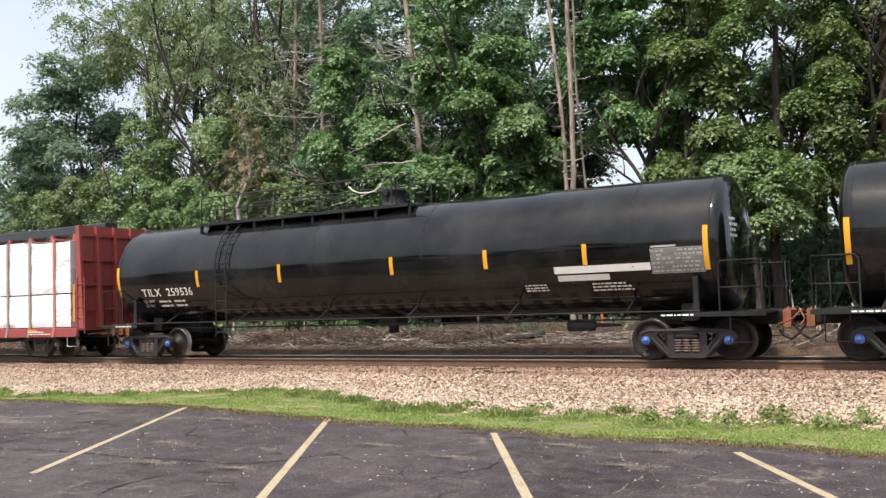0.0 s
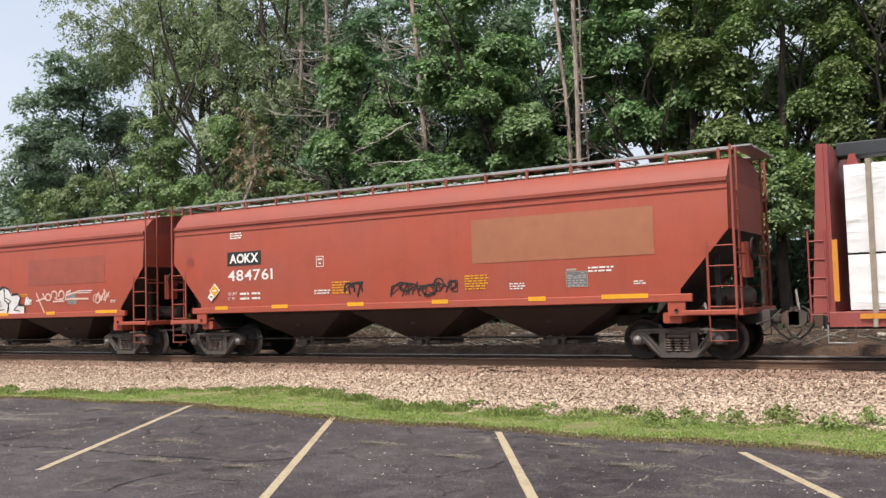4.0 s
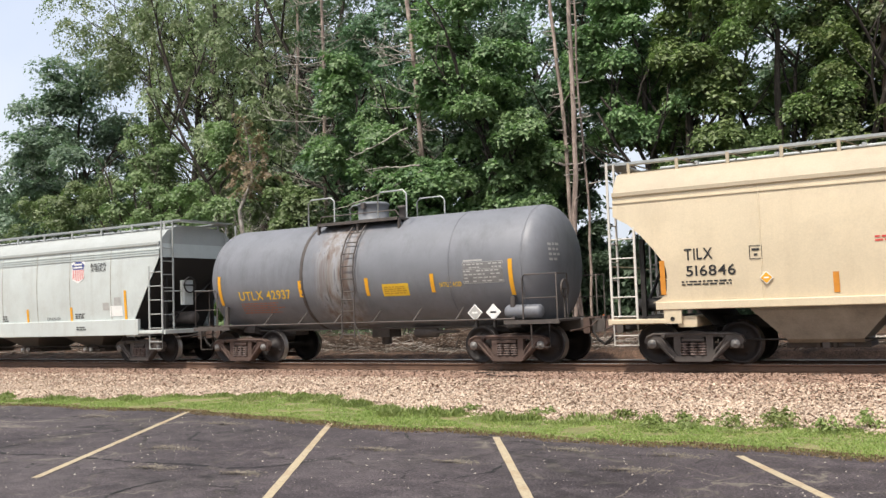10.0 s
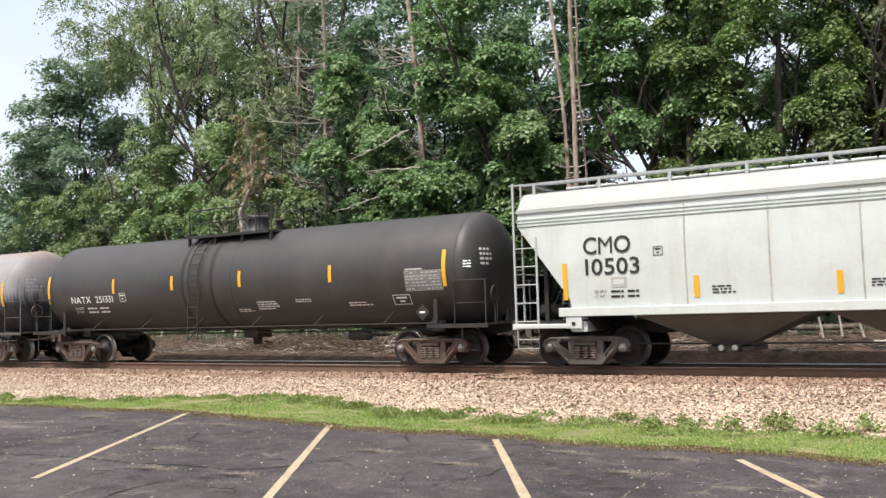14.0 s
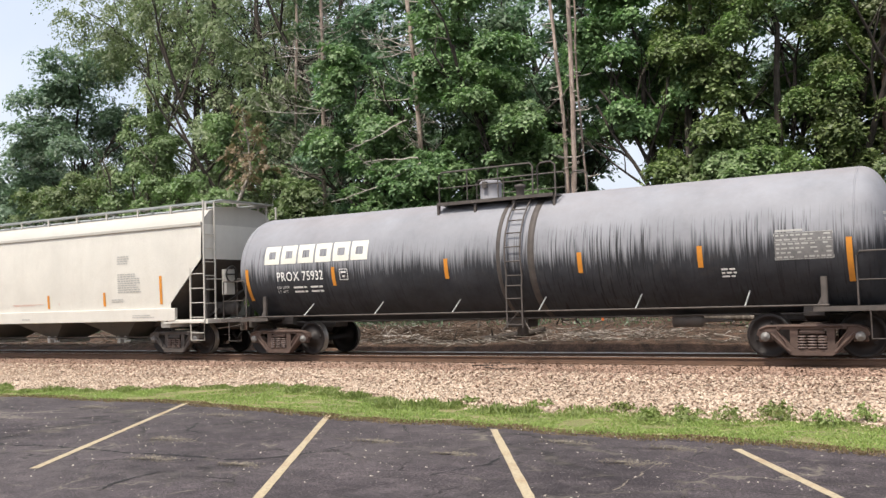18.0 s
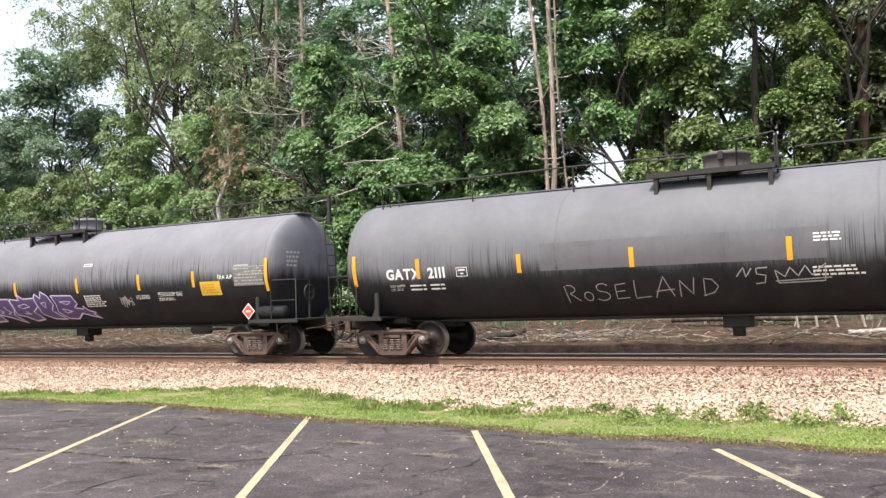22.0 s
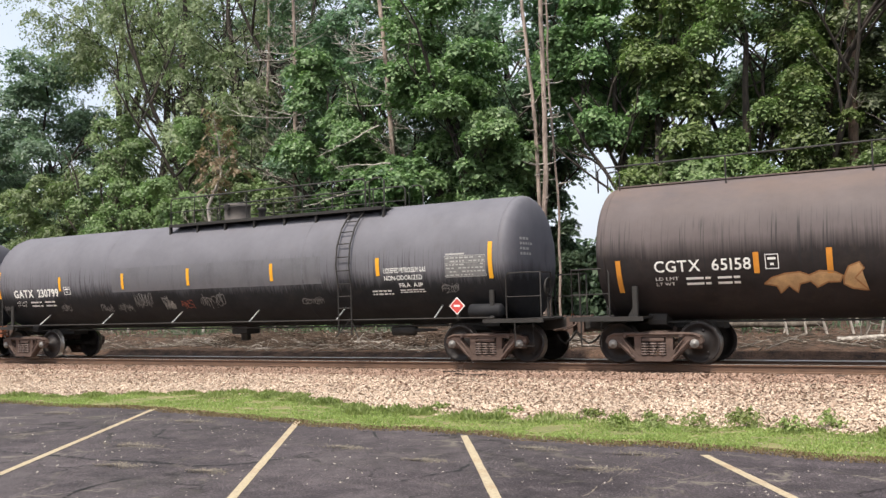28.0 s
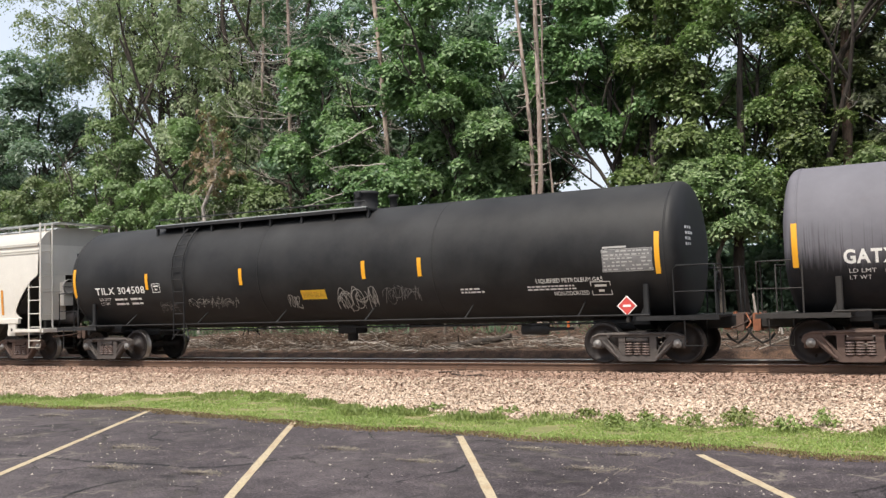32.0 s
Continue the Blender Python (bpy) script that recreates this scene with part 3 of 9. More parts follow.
def quads_mesh(name, centres, ax, ay, material, smooth=False):
    """Many small four-sided leaves: centres and the two half axes, as arrays."""
    n = len(centres)
    co = np.empty((n, 4, 3), dtype=np.float32)
    co[:, 0], co[:, 1], co[:, 2], co[:, 3] = centres - ax, centres - ay * 0.9 + ax * 0.15, centres + ax, centres + ay * 0.9 + ax * 0.15
    me = bpy.data.meshes.new(name)
    me.vertices.add(n * 4)
    me.vertices.foreach_set("co", co.ravel())
    me.loops.add(n * 4)
    me.loops.foreach_set("vertex_index", np.arange(n * 4, dtype=np.int32))
    me.polygons.add(n)
    me.polygons.foreach_set("loop_start", np.arange(0, n * 4, 4, dtype=np.int32))
    me.materials.append(MATS[material])
    me.update(calc_edges=True)
    return me


def tri_mesh(name, verts, tris, material):
    """A mesh of triangles from arrays."""
    me = bpy.data.meshes.new(name)
    me.vertices.add(len(verts))
    me.vertices.foreach_set("co", np.asarray(verts, dtype=np.float32).ravel())
    me.loops.add(len(tris) * 3)
    me.loops.foreach_set("vertex_index", np.asarray(tris, dtype=np.int32).ravel())
    me.polygons.add(len(tris))
    me.polygons.foreach_set("loop_start", np.arange(0, len(tris) * 3, 3, dtype=np.int32))
    me.materials.append(MATS[material])
    me.update(calc_edges=True)
    return me


def ease(x, a, b):
    t = min(1, max(0, (x - a) / (b - a)))
    return t * t * (3 - 2 * t)

# ---- ground, lot, track ----
def lot_edge(x):
    """Where the asphalt ends towards the track."""
    return -8.05 - 0.062 * (x + 14) * (x > -14) - 0.035 * (x + 14) * (-14 >= x) * -0.6 - 0.45 * ease(x, -12.5, -9.5) + 0.1 * math.sin(x * 1.7) + 0.05 * math.sin(x * 5.1)


def bed_edge(x):
    """Where the gravel ends towards the lot."""
    return -7.4 + 2.2 * math.exp(-((x + 13.6) / 3.4) ** 2) - 0.05 * (x + 4) * (x > -4) + 0.12 * math.sin(x * 2.3) + 0.08 * math.sin(x * 6.1)


def ground_z(x, y):
    """Height of the natural ground."""
    if y < 0:
        z = -0.42 - 0.06 * ease(y, -12, -30)
    else:
        z = -0.42 + 0.5 * ease(y, 1.5, 3.4) + 0.52 * ease(y, 3.4, 9) + 0.5 * ease(y, 9, 40)
    return z + (0.05 * noise.noise((x * 0.5, y * 0.5, 3)) + 0.09 * noise.noise((x * 0.17, y * 0.17, 7))) * ease(abs(y + 6), 5, 9)


def build_ground():
    xs = [-1500, -600, -250] + [-120 + 4 * i for i in range(12)] + [-72 + 0.8 * i for i in range(106)] + [14, 20, 30, 45, 70, 150, 400, 1500]
    ys = [-1500, -500, -150, -60, -32, -22, -16, -12] + [-11 + 0.5 * i for i in range(18)] + [-2 + 0.45 * i for i in range(32)] + [13, 15, 18, 22, 30, 45, 80, 200, 600, 1500]
    g = G()
    v = [(x, y, ground_z(x, y) - (0.07 if y <= lot_edge(max(-70, min(x, 12))) - 0.05 else 0.0) - (0.16 if -4.2 < y < 2.6 else 0)) for x in xs for y in ys]
    n = len(ys)
    f = [(i * n + j, (i + 1) * n + j, (i + 1) * n + j + 1, i * n + j + 1) for i in range(len(xs) - 1) for j in range(n - 1)]
    g.add(v, f, True)
    me = g.mesh("ground", "grass_soil")
    me.materials.append(MATS["dirt_bank"])
    me.materials.append(MATS["field"])
    for p in me.polygons:
        x, y, _ = p.center
        p.material_index = 1 if 0 < y < 13 else (2 if y >= 13 or abs(x + 25) > 70 else 0)
    tagged(new("ground", me), "grass verge and bare brown earth bank beside the track", "ground", kind="structure")


def build_lot():
    g = G()
    xs = [-90 + 0.5 * i for i in range(240)]
    v = []
    for x in xs:
        e = lot_edge(x)
        v += [(x, -70, -0.47), (x, -30, -0.435), (x, e - 3, -0.42), (x, e - 0.08, -0.42), (x, e, -0.45), (x, e, -0.56)]
    g.add(v, [(i * 6 + j, (i + 1) * 6 + j, (i + 1) * 6 + j + 1, i * 6 + j + 1) for i in range(len(xs) - 1) for j in range(5)], False)
    tagged(part("parking_lot", g, "asphalt"), "cracked dark asphalt parking lot with faded yellow stall lines", "parking lot", kind="structure")
    # stall lines, sixty degrees to the track
    d = Vector((0.535, -0.845, 0))
    side = Vector((0.845, 0.535, 0)) * 0.05
    for sx, sy in [(-13.38, -8.1), (-9.5, -8.66), (-6.12, -9.27), (-2.7, -9.74)]:
        g, n = G(), 30
        v = []
        for i in range(n + 1):
            p = Vector((sx, sy, -0.4145)) + d * (i * 6.83 / n)
            w = side * (1 + 0.16 * noise.noise((p.x * 3, p.y * 3, 1)))
            v += [p - w, p + w]
        g.add(v, [(2 * i, 2 * i + 2, 2 * i + 3, 2 * i + 1) for i in range(n)])
        tagged(part("stall_line", g, "line_paint"), "faded yellow painted parking stall line on asphalt", "road marking", "stall lines", "structure")


def crack(pts, w, material, seed):
    """A wandering crack in the asphalt: a ribbon of uneven width, a hair above the surface."""
    rnd = random.Random(seed)
    line = []
    for (x0, y0), (x1, y1) in zip(pts, pts[1:]):
        n = max(2, int(math.hypot(x1 - x0, y1 - y0) / 0.05))
        line += [(x0 + (x1 - x0) * i / n, y0 + (y1 - y0) * i / n) for i in range(n)]
    v, n = [], len(line)
    for i, (x, y) in enumerate(line):
        x += 0.05 * noise.noise((x * 4, y * 4, seed)) + rnd.uniform(-0.008, 0.008)
        y += 0.05 * noise.noise((x * 4, y * 4, seed + 9)) + rnd.uniform(-0.012, 0.012)
        h = w * (0.2 + 1.2 * rnd.random()) * min(1, (n - i) / 8) * (0.1 if noise.noise((i * 0.31, seed, 2)) < -0.12 else 1)
        ax, ay = pts[-1][0] - pts[0][0], pts[-1][1] - pts[0][1]
        q = math.hypot(ax, ay) or 1
        px, py = (-ay / q * h, ax / q * h)
        v += [(x - px, y - py, -0.4172), (x + px, y + py, -0.4172)]
    g = G()
    g.add(v, [(2 * i, 2 * i + 2, 2 * i + 3, 2 * i + 1) for i in range(n - 1)])
    tagged(part("asphalt_crack", g, material), "jagged crack in the old asphalt", "crack", "cracks in the asphalt", "structure")


def sand_patch(x, y, r, seed):
    """Loose sand and bleached grit lying in a worn spot: many small grains."""
    rs = np.random.RandomState(seed)
    n = 260
    d, a = r * np.sqrt(rs.rand(n)) * (0.4 + 0.8 * rs.rand(n)), rs.rand(n) * math.tau
    s = 0.006 + 0.012 * rs.rand(n)
    c = np.stack([x + d * np.cos(a) * 1.5, y + d * np.sin(a) * 0.7, np.full(n, -0.418)], 1)
    co = np.stack([c + np.stack([s * np.cos(a + q), s * np.sin(a + q), s * z], 1) for q, z in ((0, 0), (2.1, 0), (4.2, 0), (1.0, 0.6))], 1)
    tri = np.array([(0, 1, 3), (1, 2, 3), (2, 0, 3)])
    tris = (tri[None] + 4 * np.arange(n)[:, None, None]).reshape(-1, 3)
    tagged(part("loose_grit", tri_mesh("loose_grit", co.reshape(-1, 3), tris, "crack_sand"), "crack_sand"), "loose tan sand and grit on the asphalt", "grit", kind="stuff")


def build_cracks():
    dark = [[(-12.25, -12.72), (-11.85, -12.85), (-11.35, -12.66), (-10.52, -12.61), (-9.36, -12.64), (-8.76, -12.52), (-7.97, -12.54), (-7.67, -12.36), (-7.48, -12.08), (-7.3, -11.75), (-7.26, -11.22), (-7.12, -10.86)],
            [(-12.34, -12.62), (-12.55, -12.21)], [(-13.24, -11.79), (-12.85, -11.36), (-12.84, -10.73), (-12.82, -10.17)],
            [(-7.9, -14.43), (-7.99, -14.25), (-8.14, -13.83), (-8.11, -13.46), (-7.92, -13.3)], [(-7.61, -9.34), (-7.08, -9.96), (-6.76, -9.45)],
            [(-17.5, -9.6), (-15.8, -9.9), (-14.3, -9.5), (-13.6, -9.9)], [(-10.9, -10.2), (-10.4, -10.9), (-9.7, -11.0)], [(-5.2, -12.4), (-4.9, -11.6), (-5.1, -10.9)]]
    sand = [[(-3.17, -12.43), (-3.2, -12.03), (-3.22, -11.49), (-3.23, -10.89), (-3.27, -10.32)], [(-3.4, -10.37), (-2.57, -11.06), (-2.26, -11.18)],
            [(-10.4, -11.6), (-9.9, -11.75), (-9.3, -11.6)], [(-15.4, -10.9), (-14.6, -11.1), (-14.2, -10.8)]]
    for i, p in enumerate(dark):
        crack(p, 0.04 if i == 0 else 0.028, "asphalt_crack", i)
    for i, p in enumerate(sand):
        crack(p, 0.009, "crack_sand", 40 + i)
    for i, (x, y, r) in enumerate([(-7.09, -10.72, 0.3), (-8.91, -12.84, 0.3), (-7.56, -12.72, 0.25), (-3.37, -9.94, 0.35), (-4.75, -9.94, 0.3), (-3.54, -11.01, 0.3), (-10.0, -11.6, 0.4), (-11.2, -9.3, 0.4), (-14.6, -9.2, 0.4), (-5.6, -11.2, 0.25)]):
        sand_patch(x, y, r, 70 + i)
    # leaf bits and small stones strewn over the asphalt
    rs = np.random.RandomState(5)
    n = 1500
    x, y = -20 + 20 * rs.rand(n), -16 + 7.4 * rs.rand(n) ** 0.6
    s, a = 0.005 + 0.014 * rs.rand(n) ** 3, rs.rand(n) * math.tau
    c = np.stack([x, y, np.full(n, -0.417)], 1)
    co = np.stack([c + np.stack([s * np.cos(a + q), s * np.sin(a + q), s * z], 1) for q, z in ((0, 0), (2.1, 0), (4.2, 0), (1.0, 0.7))], 1)
    tris = (np.array([(0, 1, 3), (1, 2, 3), (2, 0, 3)])[None] + 4 * np.arange(n)[:, None, None]).reshape(-1, 3)
    tagged(part("strewn_litter", tri_mesh("strewn_litter", co.reshape(-1, 3), tris, "pale_grit"), "pale_grit"), "small pale stones and leaf bits strewn over the asphalt", "litter", kind="stuff")


def bed_z(x, y):
    """Height of the gravel bed."""
    e = bed_edge(x)
    if y > 2.9:
        return -0.5
    if y > 1.9:
        return -0.2 - 0.3 * (y - 1.9)
    if y > -1.7:
        return -0.2
    return -0.2 - 0.2 * ease(-y, 1.7, 5.0) - 0.045 * ease(-y, -e - 0.7, -e)


def build_track():
    xs = [-400, -200, -110] + [-80 + 0.5 * i for i in range(200)] + [30, 60, 150, 400]
    g, n = G(), 22
    v = []
    for x in xs:
        e = bed_edge(max(-80, min(x, 20)))
        for j in range(n):
            y = e + (3.2 - e) * j / (n - 1)
            v.append((x, y, bed_z(x, y) + 0.012 * noise.noise((x * 2, y * 2, 0))))
    g.add(v, [(i * n + j, (i + 1) * n + j, (i + 1) * n + j + 1, i * n + j + 1) for i in range(len(xs) - 1) for j in range(n - 1)], True)
    tagged(part("ballast_bed", g, "gravel_bed"), "wide pinkish crushed-stone track bed", "ballast", kind="structure")
    # loose stones that can be told apart
    rs = np.random.RandomState(4)
    base = np.array([(0, 0, 1), (0.9, 0, 0.2), (0.1, 0.95, 0.25), (-0.85, 0.1, 0.15), (-0.05, -0.9, 0.2), (0.1, 0.05, -0.8)])
    tri = np.array([(0, 1, 2), (0, 2, 3), (0, 3, 4), (0, 4, 1), (4, 5, 1)])
    for nm, mt, count, ylo, yhi in (("ballast_stones", "ballast_stone", 76000, None, -2.5), ("rail_side_stones", "dirty_stone", 40000, -4.6, -0.86)):
        px = -36 + 38 * rs.rand(count) ** 0.62
        far = rs.rand(count) ** 1.15 if ylo is None else rs.rand(count) ** 0.5
        ed = np.array([bed_edge(x) for x in px])
        lo = ed - 0.12 if ylo is None else np.full(count, ylo)
        py = lo + (yhi - lo) * far
        pz = np.array([bed_z(a, b) for a, b in zip(px, py)])
        size = 0.014 + 0.024 * rs.rand(count) ** 1.8
        q = base[None] * (0.65 + 0.6 * rs.rand(count, 6, 1)) * size[:, None, None] * np.array([1.25, 1.0, 0.8])
        a = rs.rand(count) * math.tau
        t = rs.rand(count) * 1.2
        ca, sa, ct, st = np.cos(a)[:, None], np.sin(a)[:, None], np.cos(t)[:, None], np.sin(t)[:, None]
        y1, z1 = q[..., 1] * ct - q[..., 2] * st, q[..., 1] * st + q[..., 2] * ct
        x2, y2 = q[..., 0] * ca - y1 * sa, q[..., 0] * sa + y1 * ca
        co = np.stack([x2 + px[:, None], y2 + py[:, None], z1 + (pz + size * 0.35)[:, None]], 2)
        tris = (tri[None] + 6 * np.arange(count)[:, None, None]).reshape(-1, 3)
        tagged(part(nm, tri_mesh(nm, co.reshape(-1, 3), tris, mt), mt), "angular pale pink and tan crushed stones of the track bed", "gravel", kind="stuff")
    # rails
    prof = [(-0.07, -0.172), (0.07, -0.172), (0.07, -0.16), (0.012, -0.14), (0.009, -0.05), (0.036, -0.035), (0.036, -0.006), (0.03, 0.0), (-0.03, 0.0), (-0.036, -0.006), (-0.036, -0.035), (-0.009, -0.05), (-0.012, -0.14), (-0.07, -0.16)]
    for y in (-0.753, 0.753):
        rail = tagged(thing("rail", "worn steel rail with rusty brown sides and a bright running surface", "rail", (0, y, 0), "rails of the track"), kind="structure")
        part("rail_body", G().prism_x(prof, -400, 400), "rail_side", rail)
        part("running_surface", G().box(-400, 400, -0.026, 0.026, 0.0, 0.0015).box(-400, 400, math.copysign(0.0375, -y) - 0.002, math.copysign(0.0375, -y) + 0.002, -0.022, -0.003), "rail_top", rail)
    tie = G().box(-0.115, 0.115, -1.3, 1.3, -0.36, -0.176, 0.012).mesh("tie", "tie_wood")
    plate = G().box(-0.1, 0.1, -0.17, 0.17, -0.1765, -0.1725).mesh("tie_plate", "rail_side")
    for i in range(150):
        x = -70 + 0.53 * i
        t = tagged(new("railway_tie", tie), "dark weathered timber railway tie", "railway tie", "ties under the rails", "structure")
        t.location = (x + random.uniform(-0.03, 0.03), random.uniform(-0.05, 0.05), random.uniform(-0.01, 0.004))
        for y in (-0.753, 0.753):
            pl = part("tie_plate", plate, "rail_side", t)
            pl.location = (0, y, 0.0)


build_ground()
build_lot()
build_cracks()
build_track()

# ---- trees ----
def leaf_tris(name, rs, pos, nrm, way, size, material):
    """One pointed leaf at each place: its normal and the way its tip points, as arrays."""
    nrm = nrm / np.linalg.norm(nrm, axis=1)[:, None]
    a = way - nrm * (way * nrm).sum(1)[:, None]
    a /= np.linalg.norm(a, axis=1)[:, None]
    b = np.cross(nrm, a)
    n = len(pos)
    s = size * (0.5 + 0.85 * rs.rand(n))[:, None]
    co = np.stack([pos + a * s, pos - a * s * 0.45 - b * s * 0.6, pos - a * s * 0.5 + b * s * 0.62], 1)
    return tri_mesh(name, co.reshape(-1, 3), np.arange(n * 3).reshape(-1, 3), material)


def crown(name, seed, lobes, clumps, per, size, spread, material, droop=0.3, pads=False):
    """A crown of many small leafy sprays on layered boughs (rows of x, y, z, radius, thickness): either clean-topped pads
    whose leaves lie over their upper side, or loose hanging sprays."""
    rs = np.random.RandomState(seed)
    lb = np.array(lobes, dtype=float)
    w = lb[:, 3] ** (2.0 if pads else 1.7) / (1 + (lb[:, 2] / 17) ** 4)
    pick = rs.choice(len(lb), clumps, p=w / w.sum())
    ang = rs.rand(clumps) * math.tau
    wob = 1 + 0.3 * np.sin(ang * 3 + pick * 2.1) + 0.2 * np.sin(ang * 5 + pick * 1.3)
    flat = np.stack([np.cos(ang), np.sin(ang), np.zeros(clumps)], 1)
    n = clumps * per
    k = np.repeat(np.arange(clumps), per)
    if pads:
        rise = -0.3 + 1.3 * rs.rand(clumps) ** 0.85
        out = flat * np.sqrt(1 - rise ** 2)[:, None]
        out[:, 2] = rise
        far = lb[pick, 3] * wob * (0.72 + 0.34 * rs.rand(clumps))
        c = lb[pick, :3] + out * far[:, None] * np.stack([np.ones(clumps), np.ones(clumps), lb[pick, 4] * 1.35], 1)
        up = out * 0.5 + np.array([0, 0, 0.75]) + rs.normal(size=(clumps, 3)) * 0.22
        up /= np.linalg.norm(up, axis=1)[:, None]
        side = np.cross(up, np.array([0.3, 0.1, 0.95]) + rs.normal(size=(clumps, 3)) * 0.4)
        side /= np.linalg.norm(side, axis=1)[:, None]
        front = np.cross(up, side)
        sc = spread * (0.55 + 0.8 * rs.rand(clumps))
        rho, th = np.sqrt(rs.rand(n)) * (0.6 + 0.6 * rs.rand(n)), rs.rand(n) * math.tau
        ray = side[k] * np.cos(th)[:, None] + front[k] * np.sin(th)[:, None]
        pos = c[k] + ray * (rho * sc[k])[:, None] + up[k] * (rs.normal(size=n) * 0.16 * sc[k])[:, None]
        pos[:, 2] -= (0.25 + droop) * sc[k] * rho * rho
        return leaf_tris(name, rs, pos, up[k] + ray * (0.45 * rho)[:, None] + rs.normal(size=(n, 3)) * 0.36, ray + rs.normal(size=(n, 3)) * 0.5, size, material)
    f = rs.rand(clumps) ** 0.6 * (0.7 + 0.7 * rs.rand(clumps))
    thick = lb[pick, 3] * lb[pick, 4]
    c = lb[pick, :3] + flat * (lb[pick, 3] * f * wob)[:, None]
    c[:, 2] += thick * (0.5 - (0.8 + droop) * f * f) + rs.normal(size=clumps) * thick * 0.36
    axis = flat + rs.normal(size=(clumps, 3)) * 0.3
    axis[:, 2] -= 0.45 + (0.3 + droop) * f
    axis /= np.linalg.norm(axis, axis=1)[:, None]
    up = np.array([0, 0, 0.9]) + flat * (0.75 + 0.5 * f)[:, None] + rs.normal(size=(clumps, 3)) * 0.25
    side = np.cross(up, axis)
    side /= np.linalg.norm(side, axis=1)[:, None]
    sc = spread * (0.4 + 1.0 * rs.rand(clumps))
    u, v = rs.normal(size=n) * 0.55, rs.normal(size=n) * 0.26
    pos = c[k] + axis[k] * (u * sc[k])[:, None] + side[k] * (v * sc[k])[:, None]
    pos[:, 2] += rs.normal(size=n) * 0.08 * sc[k] - droop * sc[k] * (u * u + v * v) * 0.6
    return leaf_tris(name, rs, pos, up[k] * 0.8 + rs.normal(size=(n, 3)) * 0.45, axis[k] + rs.normal(size=(n, 3)) * 0.6, size, material)


def limb(g, p, d, length, r, depth, rnd, tips):
    """A bent, forking branch."""
    pts = [Vector(p)]
    d = Vector(d).normalized()
    n = 5
    for i in range(n):
        d = (d + Vector((rnd.uniform(-1, 1), rnd.uniform(-1, 1), rnd.uniform(-0.5, 0.9))) * 0.22).normalized()
        pts.append(pts[-1] + d * (length / n))
    g.tube(pts, r, 6 if r > 0.05 else 4, r * 0.35, False)
    tips.append(pts[-1])
    if depth:
        for i in (2, 3, 4):
            side = Vector((rnd.uniform(-1, 1), rnd.uniform(-1, 1), rnd.uniform(-0.2, 0.8)))
            limb(g, pts[i], d * 0.6 + side * 0.8, length * rnd.uniform(0.4, 0.62), r * 0.5, depth - 1, rnd, tips)


PAD_LEAVES = ("leaf_maple", "leaf_dark", "leaf_light", "leaf_ash", "leaf_locust", "leaf_olive")


def tree(x, y, height, spread, low, clumps, per, size, fan, material, wood, label, seed, lobe=1.0, lean=0.0, droop=0.3, count=46, group="trees behind the track"):
    """A tree: trunk with forking limbs, and a crown of leafy sprays on uneven lobes."""
    rnd = random.Random(seed)
    z0 = ground_z(x, y) - 0.1
    t = thing("tree", label, "tree", (x, y, z0), group)
    g, tips = G(), []
    top = height - z0
    r0 = 0.05 + 0.011 * top
    wx, wy, ph = rnd.uniform(-0.5, 0.5), rnd.uniform(-0.4, 0.4), rnd.uniform(0, 6)
    pts = [(wx * math.sin(i * 0.9 + ph) + rnd.uniform(-0.1, 0.1) * i, wy * math.sin(i * 1.1) + rnd.uniform(-0.1, 0.1) * i, top * 0.93 * i / 7) for i in range(8)]
    g.tube(pts, r0, 9, r0 * 0.12)
    if top > 12:
        for i in range(3):
            j = rnd.choice((1, 2, 3))
            a = rnd.uniform(0, math.tau)
            limb(g, pts[j], (math.cos(a) * 0.6, math.sin(a) * 0.6, 1), top * rnd.uniform(0.3, 0.5), r0 * 0.55, 2, rnd, tips)
    lobes = []
    for i in range(count):
        k = low + (1 - low) * (i + rnd.random()) / count
        f = (k - low) / (1 - low)
        shape = (math.sin(math.pi * (0.14 + 0.8 * f)) ** 0.7) * (1.05 - 0.25 * f)
        a, q = rnd.uniform(0, math.tau), spread * shape * rnd.uniform(0.1, 1.0) ** 0.6
        j = min(6, int(k * 7))
        base = Vector(pts[j]).lerp(Vector(pts[min(7, j + 1)]), k * 7 - j)
        c = base + Vector((math.cos(a) * q, math.sin(a) * q, 0))
        r = lobe * spread * rnd.uniform(0.16, 0.38) * (1.0 - 0.25 * f)
        lobes.append((c.x, c.y, c.z, r, rnd.uniform(0.3, 0.62)))
        st = base + Vector((0, 0, -min(1.6, q * 0.5)))
        if i % 2 == 0:
            limb(g, st, c - st, (c - st).length * 1.05, max(0.018, r0 * 0.3 * (1.1 - k)), 1 if i % 4 == 0 else 0, rnd, tips)
    part("trunk", g, wood, t)
    part("crown", crown("crown", seed, lobes, clumps, per, size, fan, material, droop, material in PAD_LEAVES), material, t)
    return t


